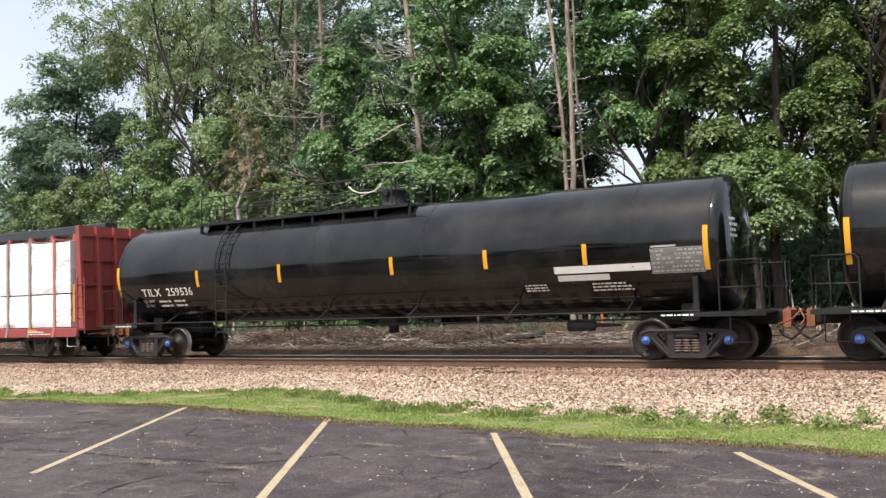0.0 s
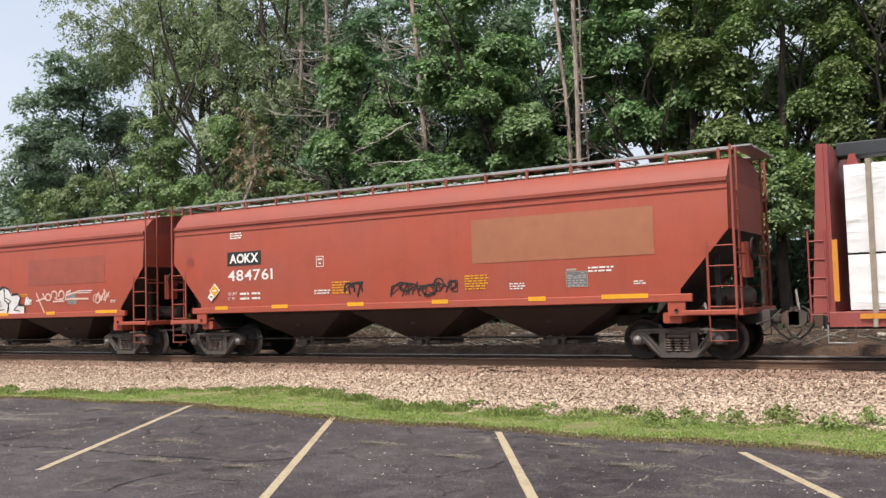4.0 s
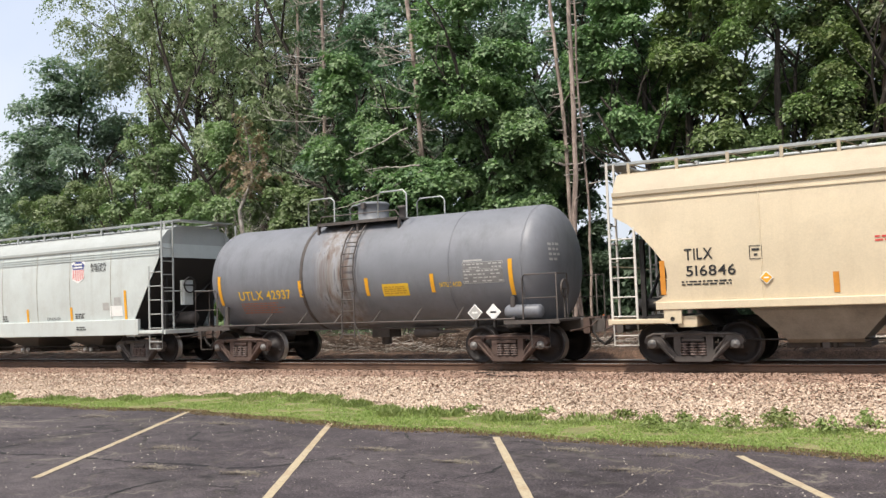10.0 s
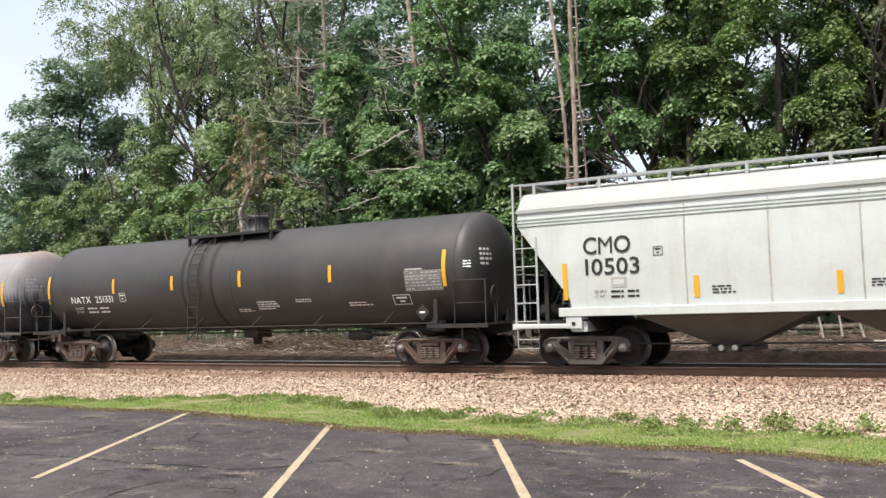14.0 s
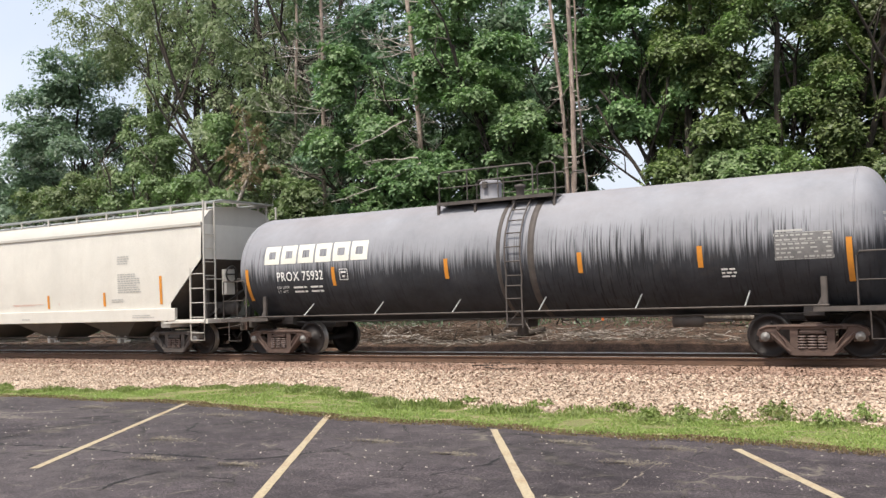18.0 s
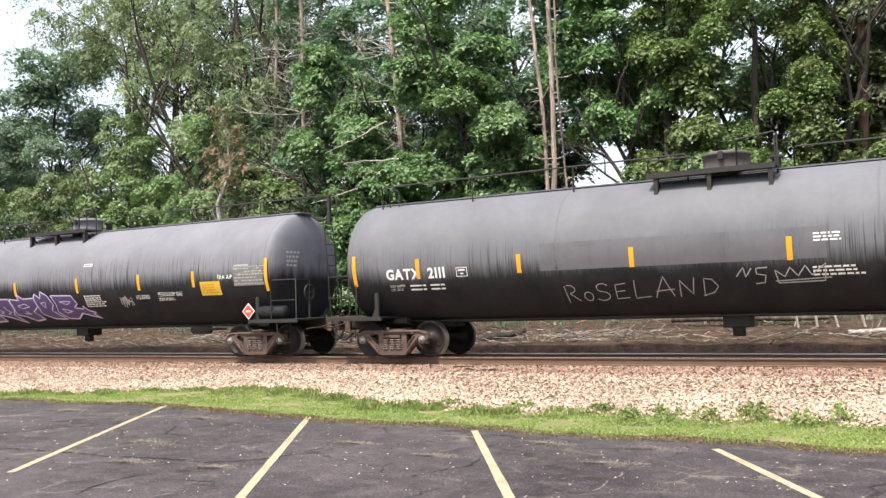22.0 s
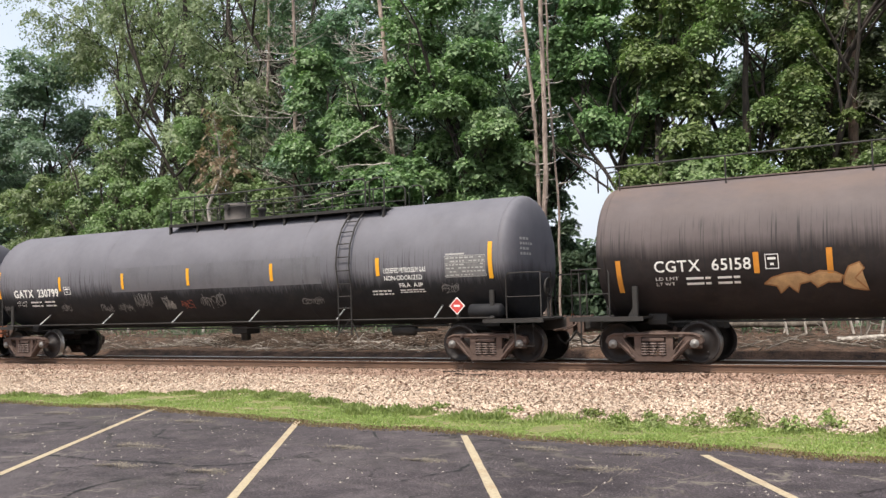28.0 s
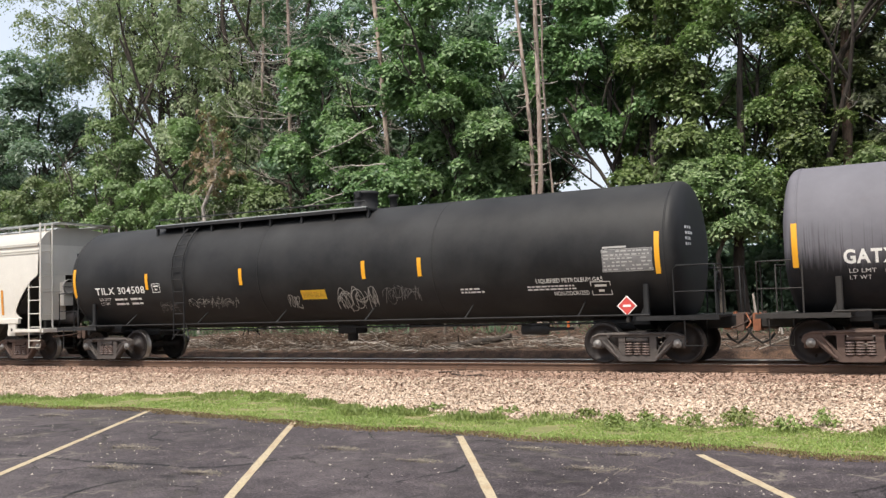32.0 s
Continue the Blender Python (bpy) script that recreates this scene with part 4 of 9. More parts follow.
def dead_trunk(x, y, height, r, lean, seed, snags=16, wood="bark_pine", reach=2.0):
    rnd = random.Random(seed)
    z0 = ground_z(x, y) - 0.1
    t = thing("dead_tree", "bare dead conifer trunk with short broken branch stubs", "tree", (x, y, z0), "dead trunks among the trees")
    top = height - z0
    pts = [(lean * i / 16 + rnd.uniform(-0.03, 0.03) + 0.06 * math.sin(i * 0.7 + seed), rnd.uniform(-0.04, 0.04), top * i / 16) for i in range(17)]
    part("trunk", G().tube(pts, r, 9, r * 0.6), wood, t)
    for i in range(snags):
        k = rnd.uniform(0.25, 0.98)
        a = rnd.uniform(0, math.tau)
        g, tips = G(), []
        length = rnd.uniform(0.15, 0.5) if i % (2 if reach > 2 else 3) else reach * rnd.uniform(0.4, 1.0)
        limb(g, Vector(pts[int(k * 16)]).lerp(Vector(pts[int(k * 16) + 1]), k * 16 % 1), (math.cos(a), math.sin(a), rnd.uniform(-0.25, 0.15)), length, 0.03, (2 if reach > 2 else 1) if length > 0.6 else 0, rnd, tips)
        part("branch", g, "dead_wood", t)


TREES = [
    # x, y, top, spread, low, sprays, leaf size, fan, leaf, bark, lobe, droop
    (-54.8, 21, 20.6, 6.2, 0.0, 8000, 0.135, 0.55, "leaf_ash", "bark_dark", 0.85, 0.5),
    (-62.0, 23, 15.5, 4.6, 0.0, 2900, 0.13, 0.5, "leaf_ash", "bark_dark", 0.9, 0.4),
    (-68.5, 25, 10.0, 5.0, 0.0, 800, 0.14, 0.6, "leaf_dark", "bark_dark", 1.0, 0.4),
    (-76.0, 27, 12.0, 5.5, 0.0, 800, 0.14, 0.6, "leaf_dark", "bark_dark", 1.0, 0.4),
    (-47.8, 21, 30.0, 6.4, 0.62, 2400, 0.095, 0.8, "leaf_grey", "bark_dark", 0.7, 0.9),
    (-42.6, 20, 29.0, 4.0, 0.24, 1700, 0.09, 0.7, "leaf_grey", "bark_dark", 0.8, 0.9),
    (-38.6, 18, 28.0, 4.8, 0.08, 2600, 0.095, 0.65, "leaf_grey", "bark_dark", 0.8, 0.9),
    (-34.2, 17, 26.0, 4.0, 0.06, 2600, 0.09, 0.6, "leaf_grey", "bark_dark", 0.8, 0.8),
    (-29.6, 18, 24.0, 3.4, 0.06, 2600, 0.1, 0.5, "leaf_dark", "bark_dark", 0.85, 0.7),
    (-49.5, 15, 9.5, 3.8, 0.0, 1500, 0.095, 0.4, "leaf_light", "bark_grey", 0.85, 0.4),
    (-43.8, 14, 10.2, 3.4, 0.0, 1900, 0.09, 0.4, "leaf_light", "bark_grey", 0.8, 0.5),
    (-39.2, 13.5, 12.8, 3.0, 0.0, 2100, 0.085, 0.4, "leaf_light", "bark_grey", 0.8, 0.5),
    (-36.0, 12, 8.6, 2.8, 0.0, 1800, 0.085, 0.36, "leaf_light", "bark_grey", 0.8, 0.5),
    (-31.8, 12, 11.4, 2.6, 0.0, 2000, 0.085, 0.36, "leaf_light", "bark_grey", 0.8, 0.5),
    (-27.6, 10.6, 8.2, 2.2, 0.0, 1400, 0.085, 0.34, "leaf_light", "bark_dark", 0.8, 0.4),
    (-25.6, 15, 17.0, 3.2, 0.08, 2600, 0.1, 0.42, "leaf_dark", "bark_dark", 0.9, 0.4),
    (-23.2, 10.8, 13.0, 3.1, 0.0, 3300, 0.09, 0.34, "leaf_maple", "bark_dark", 0.85, 0.4),
    (-20.6, 9.6, 9.4, 2.4, 0.0, 2300, 0.09, 0.34, "leaf_maple", "bark_dark", 0.85, 0.4),
    (-24.6, 9.2, 7.0, 1.9, 0.0, 1200, 0.085, 0.32, "leaf_light", "bark_dark", 0.8, 0.4),
    (-17.2, 10.5, 15.5, 3.2, 0.1, 3700, 0.09, 0.34, "leaf_maple", "bark_dark", 0.85, 0.4),
    (-15.4, 9.4, 10.6, 2.2, 0.28, 2200, 0.09, 0.34, "leaf_maple", "bark_dark", 0.85, 0.4),
    (-18.4, 9, 7.5, 1.9, 0.25, 1300, 0.09, 0.34, "leaf_maple", "bark_dark", 0.85, 0.4),
    (-20.8, 16, 20.0, 3.8, 0.08, 2800, 0.11, 0.45, "leaf_dark", "bark_dark", 0.9, 0.4),
    (-10.4, 14.5, 13.0, 1.7, 0.5, 700, 0.1, 0.42, "leaf_dark", "bark_dark", 0.9, 0.4),
    (-14.5, 13.6, 12.0, 1.6, 0.05, 900, 0.1, 0.42, "leaf_dark", "bark_dark", 0.9, 0.4),
    (-16.4, 14.5, 12.0, 2.3, 0.0, 1100, 0.1, 0.42, "leaf_dark", "bark_dark", 0.9, 0.4),
    (-15.4, 15, 18.0, 3.0, 0.36, 1300, 0.11, 0.45, "leaf_dark", "bark_dark", 0.9, 0.4),
    (-10.6, 11.2, 14.8, 2.6, 0.5, 3000, 0.09, 0.34, "leaf_maple", "bark_dark", 0.8, 0.4),
    (-8.6, 10.4, 14.4, 2.1, 0.28, 2500, 0.085, 0.34, "leaf_locust", "bark_dark", 0.8, 0.5),
    (-8.4, 9.6, 6.4, 1.6, 0.55, 800, 0.08, 0.3, "leaf_light", "bark_grey", 0.8, 0.5),
    (-6.0, 10.4, 15.0, 2.4, 0.24, 3000, 0.07, 0.36, "leaf_locust", "bark_dark", 0.85, 0.8),
    (-6.4, 9.2, 6.2, 1.6, 0.55, 900, 0.08, 0.3, "leaf_light", "bark_grey", 0.8, 0.5),
    (-3.9, 11.4, 15.6, 2.1, 0.3, 2000, 0.075, 0.36, "leaf_locust", "bark_dark", 0.8, 0.8),
    (-1.0, 11.5, 16.0, 2.4, 0.3, 2000, 0.09, 0.36, "leaf_olive", "bark_dark", 0.75, 0.6),
    (-2.0, 9.2, 6.0, 1.6, 0.5, 700, 0.08, 0.3, "leaf_light", "bark_dark", 0.8, 0.5),
    (-5.5, 17, 23.0, 3.4, 0.25, 1600, 0.13, 0.5, "leaf_dark", "bark_dark", 0.9, 0.4),
    (-0.6, 16, 21.0, 3.4, 0.25, 900, 0.14, 0.5, "leaf_dark", "bark_dark", 0.9, 0.4),
    (-9.6, 19, 24.0, 2.4, 0.5, 700, 0.14, 0.5, "leaf_dark", "bark_dark", 0.9, 0.4),
    (-39.0, 26, 27.0, 5.0, 0.05, 1400, 0.16, 0.7, "leaf_dark", "bark_dark", 0.9, 0.4),
    (-27.5, 23, 25.0, 5.0, 0.05, 1900, 0.16, 0.7, "leaf_dark", "bark_dark", 0.9, 0.4),
    (-20.8, 23, 25.0, 4.2, 0.05, 900, 0.16, 0.7, "leaf_dark", "bark_dark", 0.9, 0.4),
    (-43.5, 27, 26.0, 4.6, 0.05, 1300, 0.16, 0.7, "leaf_dark", "bark_dark", 0.9, 0.4),
    (-35.0, 24, 25.0, 4.2, 0.05, 1400, 0.15, 0.6, "leaf_dark", "bark_dark", 0.9, 0.4),
    (-51.0, 29, 12.0, 5.5, 0.05, 800, 0.16, 0.7, "leaf_dark", "bark_dark", 0.9, 0.4),
]
WORDS = {"leaf_dark": "dense dark green broadleaf tree behind the track", "leaf_grey": "tall airy grey-green tree with drooping fine foliage",
         "leaf_locust": "tall yellow-green tree with feathery drooping boughs", "leaf_ash": "broad blue-green tree with hanging tufts of leaves",
         "leaf_olive": "thin olive-brown tree with gaps of sky in its crown",
         "leaf_light": "bushy light green sapling at the wood's edge", "leaf_maple": "leafy bright green maple in the tree line"}
for i, (x, y, top, sp, low, nc, sz, fan, lm, bk, lo, dr) in enumerate(TREES):
    tree(x, y, top, sp, low, nc, 25 if y < 14 else 18, sz * 1.07, fan, lm, bk, WORDS[lm], 100 + i, lo, 0.0, dr, 84 if top > 15 else 50)
# bare conifers: x, y, height, radius, lean, side branches, longest branch
for i, (x, y, h, r, ln, sn, reach) in enumerate([(-31.4, 16.5, 24, 0.1, 0.3, 130, 3.0), (-27.9, 14.5, 22, 0.11, 0.0, 150, 3.2), (-19.0, 10.3, 18.5, 0.12, -1.5, 80, 2.6),
                                                 (-12.46, 9.0, 17, 0.085, -0.95, 30, 0.8), (-12.5, 8.6, 17.5, 0.105, 0.42, 34, 0.8), (-12.1, 9.2, 16, 0.05, -0.3, 20, 0.6),
                                                 (-9.2, 10.7, 16, 0.085, 0.7, 26, 1.6), (-2.62, 10.6, 15, 0.18, -0.1, 20, 1.2)]):
    dead_trunk(x, y, h, r, ln, 50 + i, sn, "bark_red" if i == 7 else "bark_pine", reach)
# a browned, half-dead bush, a bare grey one, and bleached boughs low on the dead conifer
tree(-28.3, 9.4, 10.8, 1.1, 0.62, 120, 20, 0.08, 0.3, "leaf_brown", "dead_wood", "half-dead bush with browned leaves and bare twigs", 300)
for i in range(3):
    rnd = random.Random(70 + i)
    g, tips = G(), []
    for k in range(5):
        limb(g, (0, 0, 0), (rnd.uniform(-0.7, 0.7), rnd.uniform(-0.3, 0.3), 1), rnd.uniform(2.2, 3.6), 0.02, 2, rnd, tips)
    part("stem", g, "dead_wood", thing("dead_bush", "bare grey dead bush among the leaves", "bush", (-28.4 + 1.0 * i, 8.3, 2.6 - 0.4 * i), "dead bushes"))


def bough(x, y, z, length, sag, rise, seed):
    """A long bleached bough that sweeps out to the side in a slack curve, with a few twigs."""
    rnd = random.Random(seed)
    t = thing("dead_branch", "bleached bare branch caught in the foliage", "branch", (x, y, z), "bleached boughs")
    n = 12
    pts = [Vector((-length * k / n, -0.5 * (k / n), rise * (k / n) - sag * math.sin(math.pi * 0.62 * k / n) + rnd.uniform(-0.04, 0.04))) for k in range(n + 1)]
    part("bough", G().tube(pts, 0.035, 6, 0.012), "dead_wood", t)
    for k in (4, 7, 9):
        g, tips = G(), []
        limb(g, pts[k], (-0.8, rnd.uniform(-0.4, 0.4), rnd.uniform(-0.6, 0.6)), rnd.uniform(0.4, 0.9), 0.012, 0, rnd, tips)
        part("twig", g, "dead_wood", t)


bough(-18.3, 8.2, 6.55, 3.9, 0.5, -0.7, 11)
bough(-18.4, 8.2, 6.75, 2.2, -0.1, -0.1, 12)
bough(-19.0, 8.4, 8.3, 2.6, 0.1, -0.9, 13)
# unseen wood added on the other side of the lot, to darken the tanks' reflections
for i in range(14):
    x = -78 + 8.5 * i + random.Random(i).uniform(-2, 2)
    tree(x, -52 + random.Random(i + 40).uniform(-4, 4), 8.5 + random.Random(i + 80).uniform(-2, 2), 5.5, 0.0, 320, 20, 0.3, 1.3, "leaf_dark", "bark_dark", "unseen dark tree added beyond the parking lot", 400 + i, 1.0, 0, 0.4, 14, "trees beyond the lot")


# ---- grass, weeds, fallen wood ----
def grass(name, seed, count, area, height, material, label, width=0.008):
    """Blades as narrow leaves standing on the ground; area gives a point from two random numbers."""
    rs = np.random.RandomState(seed)
    p = np.array([area(a, b, c) for a, b, c in rs.rand(count, 3)])
    h = height * (0.5 + 0.9 * rs.rand(count)) * p[:, 3]
    lean = rs.normal(size=(count, 2)) * 0.35
    up = np.stack([lean[:, 0] * h, lean[:, 1] * h, h], 1) * 0.5
    a = rs.rand(count) * math.tau
    side = np.stack([np.cos(a), np.sin(a), np.zeros(count)], 1) * (width * (0.6 + 0.9 * rs.rand(count)))[:, None]
    me = quads_mesh(name, p[:, :3] + up, up, side, material)
    tagged(new(name, me), label, "grass", kind="stuff")


def verge(a, b, c):
    x = -38 + 40 * a ** 0.62
    e0, e1 = lot_edge(x), bed_edge(x)
    y = e0 - 0.12 + (e1 - e0 + 0.3) * b
    n = noise.noise((x * 0.9, y * 0.9, 4))
    edge = ease(b, 0.0, 0.12) * (1 - 0.6 * ease(b, 0.85, 1.0))
    bare = ease(noise.noise((x * 1.6, y * 2.6, 8)) + 0.25 * noise.noise((x * 6, y * 6, 2)), -0.32, -0.05)
    return (x, y, max(ground_z(x, y), bed_z(x, y) if b > 0.9 else -1) - 0.01, (0.75 + 0.7 * n) * (0.35 + 0.65 * edge) * (0.4 + 0.6 * bare))


grass("verge_grass", 11, 110000, verge, 0.045, "grass_blade", "bright green mown grass strip between lot and gravel", 0.011)


def edge_tufts(a, b, c):
    k = int(a * 95)
    rnd = random.Random(k)
    x = -24 + 25 * rnd.random() ** 0.8
    y = bed_edge(x) - rnd.uniform(-0.55, 0.8) * rnd.random()
    r, t = rnd.uniform(0.12, 0.4) * math.sqrt(b), c * math.tau
    return (x + r * math.cos(t) * 1.5, y + r * math.sin(t), -0.42, rnd.uniform(0.25, 1.5) * (1.15 - b))


grass("weed_tufts", 12, 26000, edge_tufts, 0.085, "leaf_weed", "tufts of leafy weeds at the gravel's edge", 0.014)


def weed(x, y, r, height, seed):
    """One leafy weed: short stems with a loose heap of broad leaves."""
    rnd = random.Random(seed)
    t = thing("weed", "leafy green weed growing out of the gravel's edge", "weed", (x, y, -0.42), "weeds in the gravel")
    lobes = []
    for i in range(9):
        a, q = rnd.uniform(0, math.tau), r * rnd.uniform(0.1, 1.0)
        z = height * rnd.uniform(0.35, 1.0) * (1.1 - 0.5 * q / r)
        stem = G().tube([(0, 0, 0.0), (math.cos(a) * q * 0.6, math.sin(a) * q * 0.6, z * 0.7), (math.cos(a) * q, math.sin(a) * q, z)], 0.004, 4)
        part("stem", stem, "leaf_weed", t)
        lobes.append((math.cos(a) * q, math.sin(a) * q, z, r * 0.45, 0.6))
    part("foliage", crown("foliage", seed, lobes, 70, 9, 0.022, 0.05, "leaf_weed", 0.3), "leaf_weed", t)


for i, (x, y, r, hh) in enumerate([(-5.16, -6.55, 0.2, 0.16), (-4.0, -6.94, 0.24, 0.18), (-3.48, -6.99, 0.26, 0.2), (-2.95, -6.63, 0.22, 0.18), (-2.61, -6.98, 0.28, 0.24), (-1.63, -6.68, 0.22, 0.22), (-3.94, -7.58, 0.3, 0.14), (-2.08, -7.19, 0.28, 0.2), (-6.6, -6.5, 0.2, 0.14), (-0.7, -7.0, 0.22, 0.2), (-4.5, -7.2, 0.28, 0.14), (-8.0, -6.3, 0.2, 0.12)]):
    weed(x, y - 0.3, r, hh, 700 + i)


def dry_rim(a, b, c):
    x = -38 + 40 * a ** 0.62
    y = lot_edge(x) + 0.12 - 0.42 * b * b + 0.05 * noise.noise((x * 3, 0, 5))
    return (x, y, -0.43, 0.4 + 0.6 * c)


grass("dry_rim", 14, 30000, dry_rim, 0.035, "straw", "dry brown grass and litter along the asphalt's edge", 0.012)


def weeds(a, b, c):
    k = int(a * 160)
    rnd = random.Random(k + 900)
    x, y = -44 + 48 * rnd.random(), rnd.choice((rnd.uniform(6.5, 9), rnd.uniform(6.8, 8)))
    r, t = 0.7 * math.sqrt(b), c * math.tau
    x, y = x + r * math.cos(t), y + r * math.sin(t)
    return (x, y, ground_z(x, y), rnd.uniform(0.4, 1.6) * (1.2 - b))


grass("bank_weeds", 13, 5000, weeds, 0.16, "leaf_dark", "rough weeds and seedlings on the earth bank", 0.03)


def fallen(x, y, z, length, r, turn, tilt, material, label, seed):
    rnd = random.Random(seed)
    t = thing("log", label, "log", (x, y, z), "fallen wood beside the track")
    n = 7
    pts = [(length * (i / n - 0.5), rnd.uniform(-0.03, 0.03) * length * 0.2, rnd.uniform(-0.03, 0.03)) for i in range(n + 1)]
    part("stem", G().tube(pts, r, 9, r * 0.7), material, t)
    for i in range(3):
        g, tips = G(), []
        k = rnd.uniform(-0.4, 0.4)
        limb(g, (length * k, 0, r * 0.5), (rnd.uniform(-0.6, 0.6), rnd.uniform(-0.5, 0.5), 0.6), rnd.uniform(0.2, 0.6), r * 0.3, 0, rnd, tips)
        part("stub", g, material, t)
    t.rotation_euler = (0, -radians(tilt), radians(turn))


fallen(-13.4, 4.3, 0.17, 3.4, 0.13, 8, 8, "bark_dark", "thick dark fallen log leaning on the bank", 1)
fallen(-17.6, 5.0, 0.2, 2.3, 0.085, -4, 1, "dead_wood", "pale bleached log on the bank", 2)
fallen(-17.8, 4.6, 0.02, 2.2, 0.07, 3, 2, "dead_wood", "pale bleached log on the bank", 3)
fallen(-4.2, 3.0, -0.25, 3.2, 0.12, 2, 1, "bark_dark", "dark rotten log beside the track", 4)
fallen(-5.6, 6.6, 0.62, 4.5, 0.11, 3, 0, "bark_grey", "long grey fallen trunk", 5)
fallen(-24.5, 4.8, 0.15, 2.6, 0.07, -7, 3, "bark_grey", "grey fallen branch on the bank", 6)
fallen(-1.6, 5.4, 0.3, 2.6, 0.09, 10, 2, "dead_wood", "pale fallen branch on the bank", 7)
fallen(-9.7, -2.2, -0.18, 0.85, 0.017, -3, 0, "bark_dark", "thin dark stick lying on the crushed stone", 8)


for i, (x, lean, top) in enumerate([(-4.24, -0.12, 0.62), (-3.75, -0.08, 0.6), (-3.22, -0.2, 0.66), (-2.56, -0.15, 0.6), (-1.9, 0.12, 0.55)]):
    t = thing("stake", "pale bare sapling stake standing on the bank", "stake", (x, 6.2, ground_z(x, 6.2) - 0.05), "stakes on the bank")
    part("pole", G().tube([(0, 0, 0), (lean * 0.4, 0.02, top * 0.5), (lean, 0, top + 0.1)], 0.04, 7, 0.03), "dead_wood", t)


def brush(name, seed, count, x0, x1, y0, y1, length, r, material, label):
    """Heaped dead twigs and sticks."""
    rs = np.random.RandomState(seed)
    x = x0 + (x1 - x0) * rs.rand(count)
    y = y0 + (y1 - y0) * rs.rand(count)
    heap = np.array([0.4 * max(0, noise.noise((a * 0.45, b * 0.8, 9))) for a, b in zip(x, y)])
    z = np.array([ground_z(a, b) for a, b in zip(x, y)]) + heap * rs.rand(count) * 1.6 + 0.02
    a = rs.normal(size=count) * 0.7 + (rs.rand(count) < 0.3) * 1.2
    tl = rs.normal(size=count) * 0.22
    ln = length * (0.3 + rs.rand(count) ** 2)
    ax = np.stack([np.cos(a) * np.cos(tl), np.sin(a) * np.cos(tl), np.sin(tl)], 1) * ln[:, None] * 0.5
    rr = r * (0.4 + rs.rand(count))
    side = np.stack([-np.sin(a), np.cos(a), np.zeros(count)], 1)
    upv = np.cross(ax / np.linalg.norm(ax, axis=1)[:, None], side)
    c = np.stack([x, y, z], 1)
    co = np.empty((count, 6, 3))
    for k in range(3):
        off = (side * math.cos(k * 2.094) + upv * math.sin(k * 2.094)) * rr[:, None]
        co[:, k], co[:, k + 3] = c - ax + off, c + ax + off * 0.6
    tri = np.array([(0, 1, 4), (0, 4, 3), (1, 2, 5), (1, 5, 4), (2, 0, 3), (2, 3, 5)])
    tris = (tri[None] + 6 * np.arange(count)[:, None, None]).reshape(-1, 3)
    tagged(part(name, tri_mesh(name, co.reshape(-1, 3), tris, material), material), label, "brush", kind="stuff")


def undergrowth(name, seed, sprays, x0, x1, y0, y1, top, size, material, label, r=1.0, fan=0.8):
    """A tangled low thicket: sprays of leaves heaped along a strip of ground."""
    rs = random.Random(seed)
    lobes = []
    for i in range(130):
        x, y = x0 + (x1 - x0) * rs.random(), y0 + (y1 - y0) * rs.random()
        z = ground_z(x, y) + top * rs.uniform(0.1, 1.0) * (0.6 + 0.4 * noise.noise((x * 0.3, 2, seed)))
        lobes.append((x, y, z, r * rs.uniform(0.8, 1.8), rs.uniform(0.4, 0.9)))
    tagged(part(name, crown(name, seed, lobes, sprays, 20, size, fan, material, 0.4), material), label, "thicket", kind="stuff")


undergrowth("far_wood", 33, 2600, -150, 25, 58, 75, 7.5, 0.55, "leaf_dark", "dark line of distant woodland", 2.6, 2.2)
undergrowth("thicket", 31, 2600, -80, -24, 19, 24, 4.0, 0.2, "leaf_dark", "dark tangled thicket under the trees")
undergrowth("thicket", 32, 2800, -26, 4, 14, 17, 4.6, 0.17, "leaf_dark", "dark tangled thicket under the trees")
brush("brush_pile", 21, 2600, -24, -13, 4.2, 6.6, 1.1, 0.014, "brush_wood", "heaped dead sticks and branches behind the track")
brush("brush_litter", 22, 9000, -46, 4, 2.9, 8.5, 0.4, 0.009, "bark_grey", "scattered twigs and bark on the earth bank")
brush("pale_heap", 24, 700, -26, -8, 3.4, 6.0, 0.8, 0.013, "dead_wood", "pale dead sticks strewn over the bank")
brush("pale_sticks", 23, 600, -46, 4, 3.0, 7.5, 0.9, 0.015, "dead_wood", "scattered pale sticks on the earth bank")
t = thing("stake", "thin orange-topped marker stake on the bank", "stake", (-10.3, 5.6, ground_z(-10.3, 5.6)))
part("shaft", G().box(-0.02, 0.02, -0.02, 0.02, -0.1, 0.35), "bark_grey", t)
part("painted_top", G().box(-0.03, 0.03, -0.03, 0.03, 0.35, 0.75), "mark_orange", t)
g, tips = G(), []
limb(g, (0, 0, 0), (1, 0.35, 0.02), 0.95, 0.018, 1, random.Random(3), tips)
part("stem", g, "bark_dark", thing("stick", "dark broken stick lying on the gravel", "stick", (-10.7, -1.75, -0.16)))
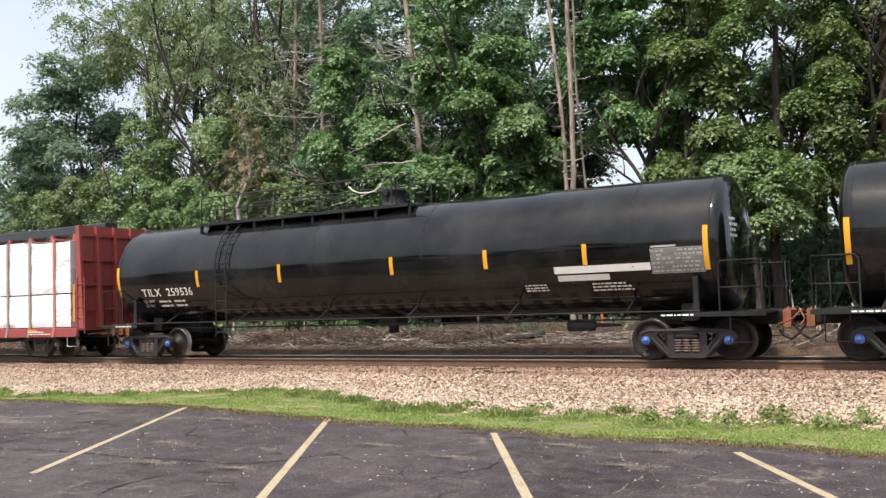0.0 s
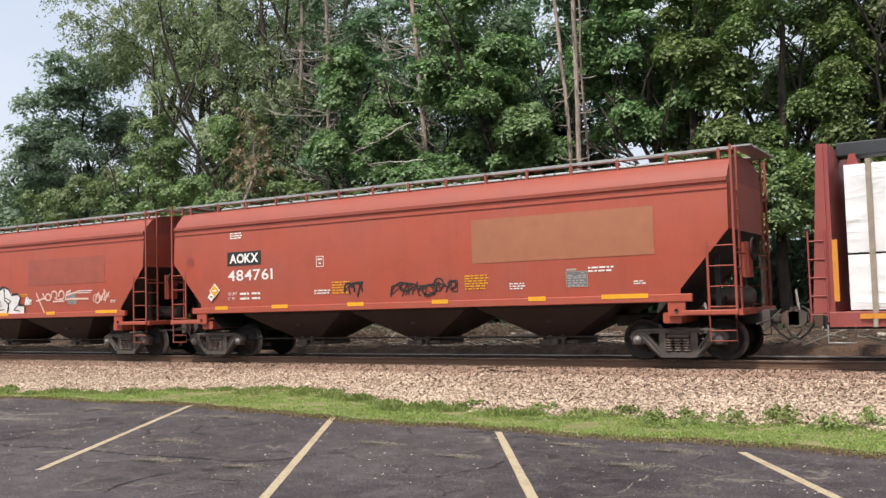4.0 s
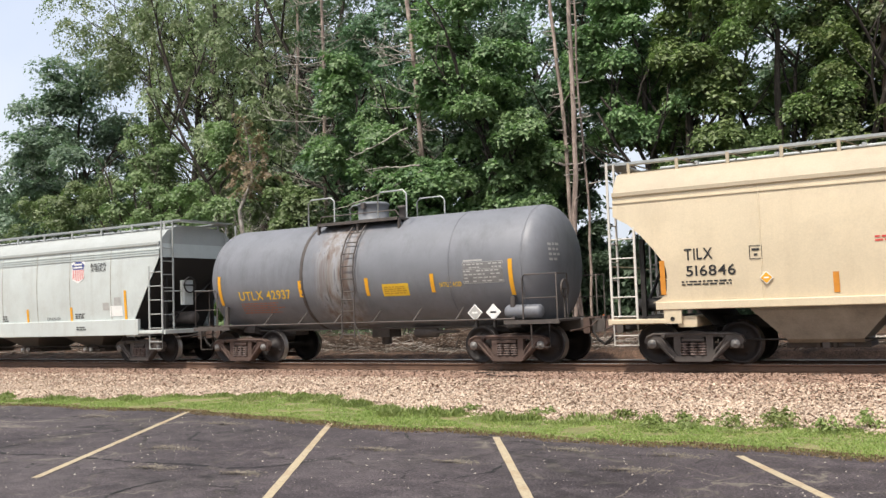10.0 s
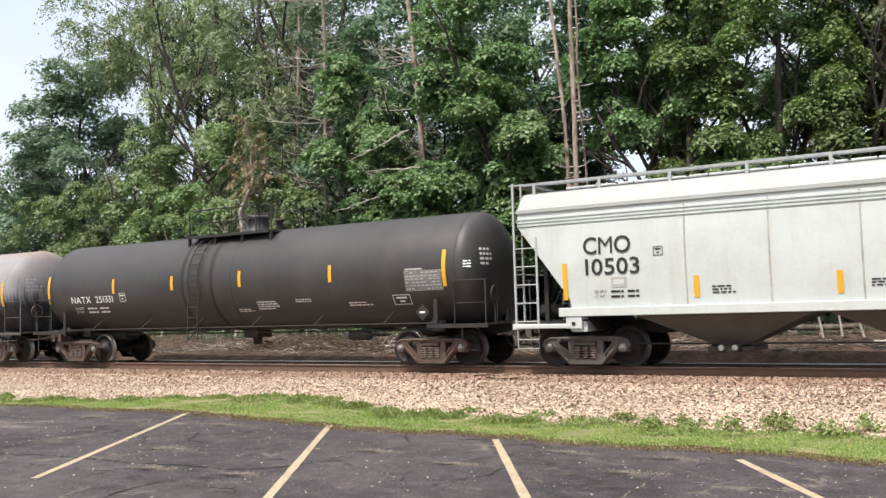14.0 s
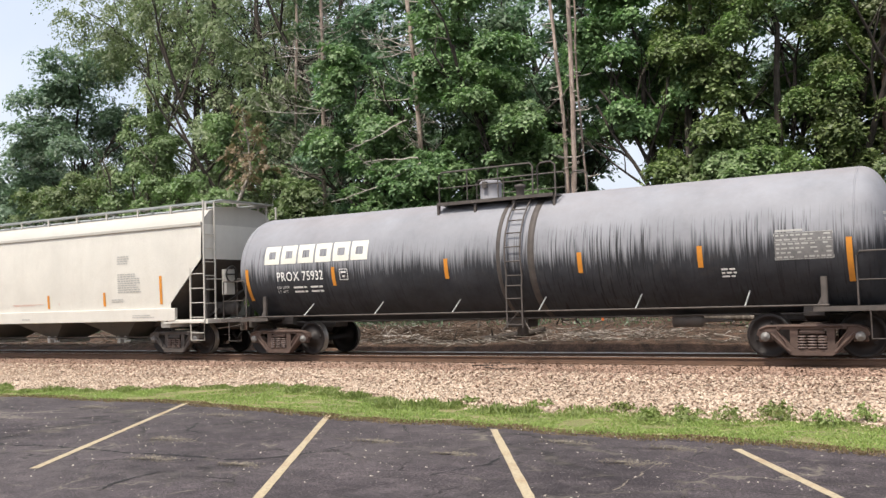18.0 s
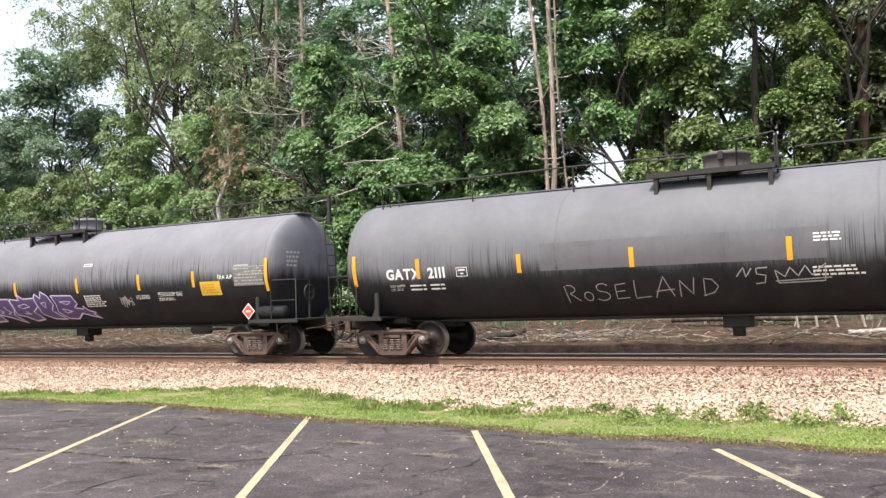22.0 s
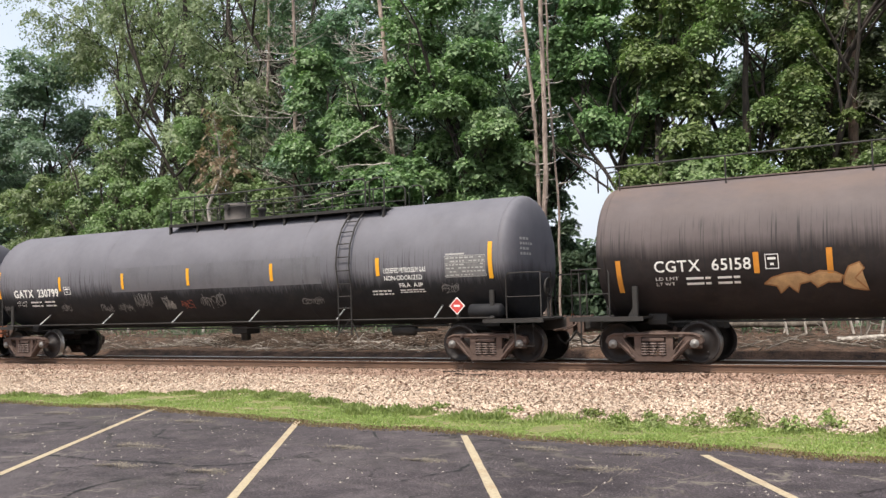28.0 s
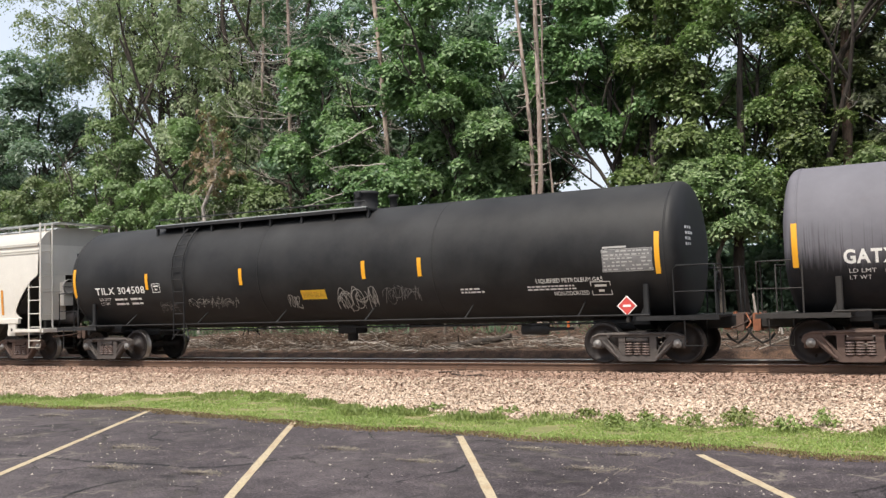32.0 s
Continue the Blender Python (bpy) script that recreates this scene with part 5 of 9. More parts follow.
for i in range(16):
    rnd = random.Random(600 + i)
    x = -8.5 + 8.5 * rnd.random() if i < 9 else -40 + 30 * rnd.random()
    y = rnd.uniform(6.4, 7.8)
    z = ground_z(x, y)
    g = G().tube([(0, 0, -0.1), (rnd.uniform(-0.1, 0.1), 0, 0.4), (rnd.uniform(-0.2, 0.2), 0, rnd.uniform(0.7, 1.3))], rnd.uniform(0.04, 0.075), 7, 0.03)
    t = thing("stump", "thin pale cut sapling stump on the bank", "stump", (x, y, z), "stumps on the bank")
    part("stem", g, "dead_wood" if i % 3 else "bark_grey", t)

# ---- lettering ----
GLYPHS = {}


def cut_glyphs():
    """Outlines of the built-in font, normal and swollen, one mesh a sign, with cap height 1."""
    made = []
    for bold in (0.0, 0.012, 0.035, 0.05, 0.075, 0.1, 0.125):
        for ch in "ABCDEFGHIJKLMNOPQRSTUVWXYZ0123456789-.()":
            cu = bpy.data.curves.new("glyph", "FONT")
            cu.body, cu.size, cu.offset, cu.resolution_u = ch, 1.0, bold, 3
            made.append((ch, bold, new("glyph", cu)))
    dg = bpy.context.evaluated_depsgraph_get()
    for ch, bold, ob in made:
        me = bpy.data.meshes.new_from_object(ob.evaluated_get(dg))
        v = np.array([p.co[:2] for p in me.vertices]) if len(me.vertices) else np.zeros((0, 2))
        GLYPHS[ch, bold] = (v / 0.69, [tuple(p.vertices) for p in me.polygons])
        bpy.data.meshes.remove(me)
    for ch, bold, ob in made:
        cu = ob.data
        bpy.data.objects.remove(ob)
        bpy.data.curves.remove(cu)


cut_glyphs()


def lettering(parent, text, x0, x1, z0, z1, skin, material, bold=0.012, name="lettering", slant=0.0, wave=0.0, lift=0.008, label="", gap=0.14):
    """Words stretched to fill the stretch x0..x1, z0..z1 of a car's skin."""
    g, pen, word, was = [], 0.0, 0, ""
    for ch in text:
        if ch == " ":
            pen += 0.45
            word += was == " "
            was = ch
            continue
        was = ch
        v, f = GLYPHS[ch, 0.0 if ch == "M" and bold < 0.06 else bold]
        w = GLYPHS[ch, 0.0][0]
        lo, hi = w[:, 0].min(), w[:, 0].max()
        room = max(hi - lo, 0.3)
        g.append((v - (lo, 0) + (pen + (room - hi + lo) / 2, 0), f, word))
        pen += room + gap
    width, out = pen - gap, [G() for _ in range(word + 1)]
    lift = max(lift, (z1 - z0) ** 2 * 0.09)
    for i, (v, f, wd) in enumerate(g):
        up = wave * math.sin(i * 2.3)
        pts = []
        for px, pz in v:
            z = z0 + (pz + up) * (z1 - z0)
            x = x0 + px / width * (x1 - x0) + slant * (z - z0)
            pts.append((x, skin(z) - lift, z))
        out[wd].add(pts, f)
    for o in out:
        part(name, o, material, parent, label)


def patch(parent, name, x0, x1, z0, z1, skin, material, lift=0.006, label="", lean=0.0):
    """A painted or stuck-on rectangle that follows the skin."""
    n = max(1, int((z1 - z0) / 0.14))
    v = []
    for i in range(n + 1):
        z = z0 + (z1 - z0) * i / n
        v += [(x0 + lean * (z - z0), skin(z) - lift, z), (x1 + lean * (z - z0), skin(z) - lift, z)]
    return part(name, G().add(v, [(2 * i, 2 * i + 1, 2 * i + 3, 2 * i + 2) for i in range(n)], True), material, parent, label)


def fine_print(parent, x0, x1, z0, z1, skin, material, rows=3, seed=1, name="small_print"):
    """Small writing too fine to read, as rows of bars."""
    rnd = random.Random(int(seed * 97 + x0 * 31 + z0 * 57))
    g = G()
    rows = max(rows, round((z1 - z0) / 0.065))
    h = (z1 - z0) / rows
    for r in range(rows):
        z = z1 - (r + 0.85) * h
        x = x0
        end = x0 + (x1 - x0) * rnd.uniform(0.7, 1.0)
        while x < end - 0.03:
            w = min(rnd.uniform(0.04, 0.16), end - x)
            k = h * 0.5
            g.add([(x, skin(z) - 0.007, z), (x + w, skin(z) - 0.007, z), (x + w, skin(z + k) - 0.007, z + k), (x, skin(z + k) - 0.007, z + k)], [(0, 1, 2, 3)])
            x += w + 0.03
    return part(name, g, material, parent)


def load_marks(parent, x0, x1, z0, z1, skin, material):
    """The two rows of weight markings: their words, and bars for the figures."""
    h = (z1 - z0) / 2
    w = x1 - x0
    for i, (text, k) in enumerate((("LD LMT", 0.27), ("LT WT", 0.22))):
        z = z1 - h * (i + 0.85)
        lettering(parent, text, x0, x0 + w * k, z, z + h * 0.6, skin, material, 0.0, "load_mark")
        g = G()
        for a, b in ((0.36, 0.56), (0.58, 0.64), (0.72, 0.88), (0.9, 0.97)):
            a, b, c = x0 + w * a, x0 + w * b, z + h * 0.42
            g.add([(a, skin(z) - 0.008, z), (b, skin(z) - 0.008, z), (b, skin(c) - 0.008, c), (a, skin(c) - 0.008, c)], [(0, 1, 2, 3)])
        part("small_print", g, material, parent)


def data_table(parent, x0, x1, z0, z1, skin, material="mark_grey"):
    """A stencilled table: a frame of lines and cells of unreadable figures."""
    rnd = random.Random(int(x0 * 100))
    g = G()

    def q(a, b, c, d):
        g.add([(a, skin(c) - 0.007, c), (b, skin(c) - 0.007, c), (b, skin(d) - 0.007, d), (a, skin(d) - 0.007, d)], [(0, 1, 2, 3)])
    rows = 6
    w = 0.009
    q(x0, x1, z0 - w, z0)
    q(x0, x1, z1, z1 + w)
    q(x0 - w, x0, z0, z1)
    q(x1, x1 + w, z0, z1)
    q(x0, x1, z0 + (z1 - z0) * 0.66, z0 + (z1 - z0) * 0.66 + w * 0.7)
    for j in range(rows):
        h = (z1 - z0) / rows
        x = x0 + 0.03
        while x < x1 - 0.08:
            ln = min(rnd.uniform(0.04, 0.13), x1 - 0.03 - x)
            if rnd.random() < 0.8:
                q(x, x + ln, z0 + h * (j + 0.3), z0 + h * (j + 0.68))
            x += ln + 0.035
    q(x0 + (x1 - x0) * 0.02, x0 + (x1 - x0) * 0.5, z1 + 0.03, z1 + 0.07)
    t = part("data_table", g, material, parent)
    patch(t, "table_ground", x0, x1, z0, z1, skin, "mark_faint", 0.004)
    return t


def frame_box(parent, x0, x1, z0, z1, skin, material, fill=None, name="test_mark"):
    g = G()
    w = 0.016
    for a, b, c, d in ((x0, x1, z0, z0 + w), (x0, x1, z1 - w, z1), (x0, x0 + w, z0 + w, z1 - w), (x1 - w, x1, z0 + w, z1 - w)):
        g.add([(a, skin(c) - 0.007, c), (b, skin(c) - 0.007, c), (b, skin(d) - 0.007, d), (a, skin(d) - 0.007, d)], [(0, 1, 2, 3)])
    m, h = (x0 + x1) / 2, (z1 - z0)
    for c, k in ((z0 + h * 0.62, 0.3), (z0 + h * 0.25, 0.14)):
        d = c + h * 0.16
        g.add([(m - (x1 - x0) * k, skin(c) - 0.007, c), (m + (x1 - x0) * k, skin(c) - 0.007, c), (m + (x1 - x0) * k, skin(d) - 0.007, d), (m - (x1 - x0) * k, skin(d) - 0.007, d)], [(0, 1, 2, 3)])
    return part(name, g, material, parent)


def placard(parent, x, z, s, skin, material, y=None, label="", rim="mark_white", text=""):
    """A diamond hazard board with its rim and an unreadable line on it."""
    yy = (skin(z) if y is None else y) - 0.03
    p = part("placard", G().prism([(x - s, z), (x, z - s), (x + s, z), (x, z + s)], yy, yy + 0.02), rim, parent, label or "diamond hazard placard")
    t = s * 0.86
    part("placard_face", G().prism([(x - t, z), (x, z - t), (x + t, z), (x, z + t)], yy - 0.004, yy - 0.001), material, p)
    if text:
        lettering(p, text, x - t * 0.62, x + t * 0.62, z - t * 0.2, z + t * 0.22, lambda zz: yy, "mark_black", 0.0, "lettering")
        return
    part("placard_print", G().box(x - t * 0.45, x + t * 0.45, yy - 0.007, yy - 0.005, z - t * 0.12, z + t * 0.14), "mark_white" if material != "mark_white" else "mark_black", p)


def scrawl(parent, x0, x1, z0, z1, skin, material, letters=5, width=0.03, seed=1, name="graffiti", label=""):
    """A spray-can tag: crowded, overlapping loops, hooks and slashes that cannot be read."""
    rnd = random.Random(seed)
    g = G()
    w = (x1 - x0) / letters
    n = 0
    for k in range(letters):
        for j in range(3):
            cx, cz = k + rnd.uniform(0.1, 0.9), rnd.uniform(0.3, 0.7)
            kind = rnd.randrange(4)
            if kind == 0:
                start = rnd.uniform(0, 360)
                pts = arc_line(cx, cz, rnd.uniform(0.3, 0.75), rnd.uniform(0.2, 0.42), start, start + rnd.choice((-1, 1)) * rnd.uniform(200, 430), 16)
            elif kind == 1:
                tip = rnd.uniform(0.8, 1.08)
                pts = [(cx - 0.35, rnd.uniform(-0.05, 0.3)), (cx, tip), (cx + rnd.uniform(0.1, 0.3), rnd.uniform(0.1, 0.4)), (cx + 0.6, tip - rnd.uniform(0.1, 0.4))]
            elif kind == 2:
                pts = arc_line(cx, rnd.uniform(0.1, 0.3), rnd.uniform(0.4, 0.9), rnd.uniform(0.4, 0.8), rnd.uniform(140, 200), rnd.uniform(-30, 40), 12)
            else:
                pts = [(cx - rnd.uniform(0.3, 0.9), rnd.uniform(0, 1)), (cx + rnd.uniform(0.3, 0.9), rnd.uniform(0, 1))]
            lean = rnd.uniform(0.05, 0.3)
            ribbon(g, [(x0 + w * (min(max(a, -0.1), letters) + lean * c), z0 + (z1 - z0) * c) for a, c in pts], width * rnd.choice((0.5, 0.7, 0.9)), skin, 0.009 + 0.0005 * (n % 11))
            n += 1
    return part(name, g, material, parent, label or "spray-painted graffiti tag")


def ribbon(g, line, width, skin, lift):
    """One painted stroke along the points of a line."""
    fine = []
    for (xa, za), (xb, zb) in zip(line, line[1:]):
        n = max(1, int(math.hypot(xb - xa, zb - za) / 0.07))
        fine += [(xa + (xb - xa) * i / n, za + (zb - za) * i / n) for i in range(n)]
    fine.append(line[-1])
    v, n = [], len(fine)
    for i, (x, z) in enumerate(fine):
        p, q = fine[max(0, i - 1)], fine[min(n - 1, i + 1)]
        nx, nz = q[0] - p[0], q[1] - p[1]
        d = math.hypot(nx, nz) or 1
        for s in (-1, 1):
            zz = z + s * nx / d * width / 2
            v.append((x - s * nz / d * width / 2, skin(zz) - lift, zz))
    g.add(v, [(2 * i, 2 * i + 1, 2 * i + 3, 2 * i + 2) for i in range(n - 1)])


def painted_piece(parent, shapes, box, skin, fill, edge, label, width=0.035, lines=(), lift=0.008):
    """A filled graffiti piece: overlapping spiky shapes with a sprayed outline (shapes in a unit box)."""
    x0, x1, z0, z1 = box

    def at(p):
        return (x0 + (x1 - x0) * p[0], z0 + (z1 - z0) * p[1])
    bm = bmesh.new()
    for s in shapes:
        bm.faces.new([bm.verts.new((x, 0, z)) for x, z in map(at, s)])
    bmesh.ops.triangulate(bm, faces=bm.faces[:])
    for _ in range(3):
        bmesh.ops.subdivide_edges(bm, edges=[e for e in bm.edges if e.calc_length() > 0.12], cuts=1)
        bmesh.ops.triangulate(bm, faces=bm.faces[:])
    g = G()
    bm.verts.index_update()
    g.add([(v.co.x, skin(v.co.z) - lift, v.co.z) for v in bm.verts], [tuple(v.index for v in f.verts) for f in bm.faces])
    bm.free()
    p = part("graffiti", g, fill, parent, label)
    g = G()
    for s in shapes:
        ribbon(g, [at(q) for q in s + s[:1]], width, skin, lift + 0.006)
    for s in lines:
        ribbon(g, [at(q) for q in s], width * 0.7, skin, lift + 0.008)
    part("graffiti_outline", g, edge, p)


def tag_lines(parent, lines, box, skin, material, width, label):
    """A spray-can tag from given strokes in a unit box."""
    x0, x1, z0, z1 = box
    g = G()
    for i, s in enumerate(lines):
        ribbon(g, [(x0 + (x1 - x0) * a, z0 + (z1 - z0) * b) for a, b in s], width, skin, 0.009 + 0.0006 * (i % 9))
    part("graffiti", g, material, parent, label)


def oval(cx, cz, rx, rz, n=14):
    """A closed oval in a unit box."""
    return [(cx + rx * math.cos(math.tau * i / n), cz + rz * math.sin(math.tau * i / n)) for i in range(n)]


def spiky_tag(parent, box, skin, material, width, seed, strokes, label):
    """A dense tag of tall jagged strokes that cannot be read."""
    rg = random.Random(seed)
    w = 0.9 / strokes
    tag_lines(parent, [[(w * k + 0.02, rg.uniform(0.65, 1.0)), (w * (k + 0.7), rg.uniform(0.3, 0.55)), (w * (k + 0.9), rg.uniform(0.0, 0.15)), (w * (k + 1.5), rg.uniform(0.4, 0.8))] for k in range(strokes)]
              + [[(0.0, 0.85), (0.5, 0.78), (0.55, 0.9)], [(0.7, 0.5), (1.0, 0.4)], arc_line(0.8, 0.4, 0.14, 0.2, 40, 330, 9)], box, skin, material, width, label)


def arc_line(cx, cz, rx, rz, a0, a1, n=12):
    """Points of an arc, for hand-drawn loops."""
    return [(cx + rx * math.cos(radians(a0 + (a1 - a0) * i / n)), cz + rz * math.sin(radians(a0 + (a1 - a0) * i / n))) for i in range(n + 1)]


# ---- running gear ----
CACHE = {}


def cached(key, build, material):
    if (key, material) not in CACHE:
        CACHE[key, material] = build().mesh(key, material)
    return CACHE[key, material]


def g_side_frame():
    g = G()
    y0, y1 = -1.19, -1.03
    g.prism([(-1.07, 0.5), (-1.02, 0.62), (-0.86, 0.68), (-0.6, 0.70), (0.6, 0.70), (0.86, 0.68), (1.02, 0.62), (1.07, 0.5), (0.98, 0.42), (0.8, 0.46), (0.6, 0.6), (-0.6, 0.6), (-0.8, 0.46), (-0.98, 0.42)], y0, y1)
    for s in (-1, 1):
        g.prism([(s * 0.8, 0.46), (s * 0.7, 0.6), (s * 0.34, 0.22), (s * 0.36, 0.09), (s * 0.44, 0.11)][::s], y0 - 0.01, y1)
        g.prism([(s * 0.42, 0.16), (s * 0.42, 0.62), (s * 0.27, 0.62), (s * 0.27, 0.16)][::s], y0 + 0.02, y1 - 0.01)
        g.box(s * 0.889 - 0.13, s * 0.889 + 0.13, -1.17, -1.06, 0.35, 0.6, 0.03)
        g.tube([(s * 0.62, -1.2, 0.6), (s * 0.62, -1.2, 0.66)], 0.05, 8)
    g.prism([(-0.46, 0.12), (-0.36, 0.08), (0.36, 0.08), (0.46, 0.12), (0.36, 0.2), (-0.36, 0.2)], y0 - 0.015, y1 + 0.02)
    g.box(-0.24, 0.24, -1.2, -1.06, 0.5, 0.57, 0.015)
    g.tube([(-1.0, y0 - 0.005, 0.6), (-0.85, y0 - 0.005, 0.665), (0.85, y0 - 0.005, 0.665), (1.0, y0 - 0.005, 0.6)], 0.03, 6)
    for s in (-1, 1):
        g.tube([(s * 0.78, y0 - 0.01, 0.52), (s * 0.42, y0 - 0.01, 0.15)], 0.032, 6)
        g.tube([(s * 0.66, y0 - 0.02, 0.56), (s * 0.5, y0 - 0.04, 0.36), (s * 0.47, y0 - 0.03, 0.26)], 0.018, 5)
    return g


def g_springs():
    g = G()
    for x in (-0.19, 0.0, 0.19):
        g.spin([(q, 0.215 + 0.056 * i + d) for i in range(5) for q, d in ((0.03, 0.0), (0.096, 0.006), (0.096, 0.03), (0.03, 0.036))], (x, -1.15, 0), "z", 8)
    return g


def g_bolster():
    g = G()
    g.box(-0.23, 0.23, -1.16, 1.16, 0.57, 0.72, 0.03)
    g.box(-0.28, 0.28, -0.3, 0.3, 0.6, 0.8, 0.04)
    for s in (-1, 1):
        g.box(s * 0.38 - 0.05, s * 0.38 + 0.05, -0.95, 0.95, 0.33, 0.43)
        g.tube([(s * 0.38, -0.6, 0.38), (-s * 0.2, 0.0, 0.5)], 0.03, 6)
    return g


def wheelset_mesh():
    prof = [(0.0, -1.0), (0.085, -1.0), (0.085, -0.88), (0.16, -0.86), (0.18, -0.8), (0.36, -0.765), (0.385, -0.815), (0.452, -0.82), (0.457, -0.81), (0.462, -0.71), (0.484, -0.7), (0.484, -0.675), (0.385, -0.675), (0.36, -0.73), (0.18, -0.73), (0.16, -0.66), (0.085, -0.64), (0.08, 0.0)]
    g = G()
    g.spin(prof + [(r, -h) for r, h in prof[::-1]], (0, 0, 0), "y", 22)
    for s in (-1, 1):
        for k in range(3):
            a = k * math.tau / 3
            g.spin([(0.0, s * 0.802), (0.03, s * 0.8), (0.03, s * 0.765)], (0.27 * math.cos(a), 0, 0.27 * math.sin(a)), "y", 6)
    me = g.mesh("wheelset", "wheel_steel")
    me.materials.append(MATS["wheel_tread"])
    for p in me.polygons:
        r = math.hypot(p.center.x, p.center.z)
        if r > 0.448 and abs(p.center.y) < 0.825:
            p.material_index = 1
    return me


WHEELSETS = []   # each with the car's place along the train


def truck(car, x, frame_mat, cap_mat, place):
    tr = part("truck", cached("truck_bolster", g_bolster, frame_mat), frame_mat, car)
    tr.location = (x, 0, 0)
    for s in (0, 180):
        f = part("side_frame", cached("side_frame", g_side_frame, frame_mat), frame_mat, tr)
        k = part("spring_nest", cached("spring_nest", g_springs, "spring_steel"), "spring_steel", tr)
        f.rotation_euler = k.rotation_euler = (0, 0, radians(s))
        for e in (-1, 1):
            c = part("bearing_cap", cached("bearing_cap", lambda: G().spin([(0.0, -1.25), (0.03, -1.25), (0.035, -1.235), (0.08, -1.235), (0.095, -1.22), (0.095, -1.1), (0.085, -1.08)], (0, 0, 0), "y", 14), cap_mat), cap_mat, tr)
            c.location, c.rotation_euler = (e * 0.889, 0, 0.457), (0, 0, radians(s))
    for e in (-1, 1):
        if "wheelset" not in CACHE:
            CACHE["wheelset"] = wheelset_mesh()
        w = part("wheelset", CACHE["wheelset"], "", tr)
        w.location = (e * 0.889, 0, 0.457)
        WHEELSETS.append((w, place + x, e * 0.889))
    return tr


def coupler(car, x, e, material, reach=0.62):
    """Shank, head with knuckle, and the hanging air hose, at the car's end x towards e."""
    g = G()
    g.box(min(x, x + e * reach), max(x, x + e * reach), -0.08, 0.08, 0.78, 0.94, 0.02)
    h = x + e * reach
    g.prism([(h - e * 0.12, 0.72), (h + e * 0.16, 0.70), (h + e * 0.24, 0.78), (h + e * 0.24, 0.95), (h + e * 0.1, 1.03), (h - e * 0.12, 0.99)][::e], -0.2, 0.04)
    g.prism([(h, 0.74), (h + e * 0.2, 0.76), (h + e * 0.2, 0.96), (h, 0.98)][::e], 0.06, 0.2)
    g.tube([(h - e * 0.06, -0.12, 0.99), (h - e * 0.06, -0.12, 1.09)], 0.045, 8)
    g.box(min(x, x + e * 0.16), max(x, x + e * 0.16), -0.36, 0.36, 0.68, 1.06, 0.03)
    cp = part("coupler", g, material, car)
    part("air_hose", G().tube([(x + e * 0.2, -0.3, 0.74), (x + e * 0.33, -0.3, 0.55), (x + e * 0.5, -0.26, 0.42), (x + e * 0.66, -0.2, 0.5), (x + e * 0.75, -0.16, 0.62)], 0.028, 6), "rim_dark", cp)
    part("uncoupling_lever", G().tube([(x + e * 0.1, -1.35, 0.78), (x + e * 0.14, -0.9, 0.8), (x + e * 0.2, -0.35, 0.86), (x + e * 0.34, -0.1, 1.05)], 0.017, 5), material, cp)


CARS = []        # every top-level thing that rides with the train, with its place


def rolling(ob, place):
    CARS.append((ob, place))
    return ob


# ---- tank cars ----
JACKETED = ("gloss_black", "satin_black", "tank_lpg", "tank_lpg_grey", "tank_lpg_mauve", "tank_brown")   # shells in a smooth insulation jacket


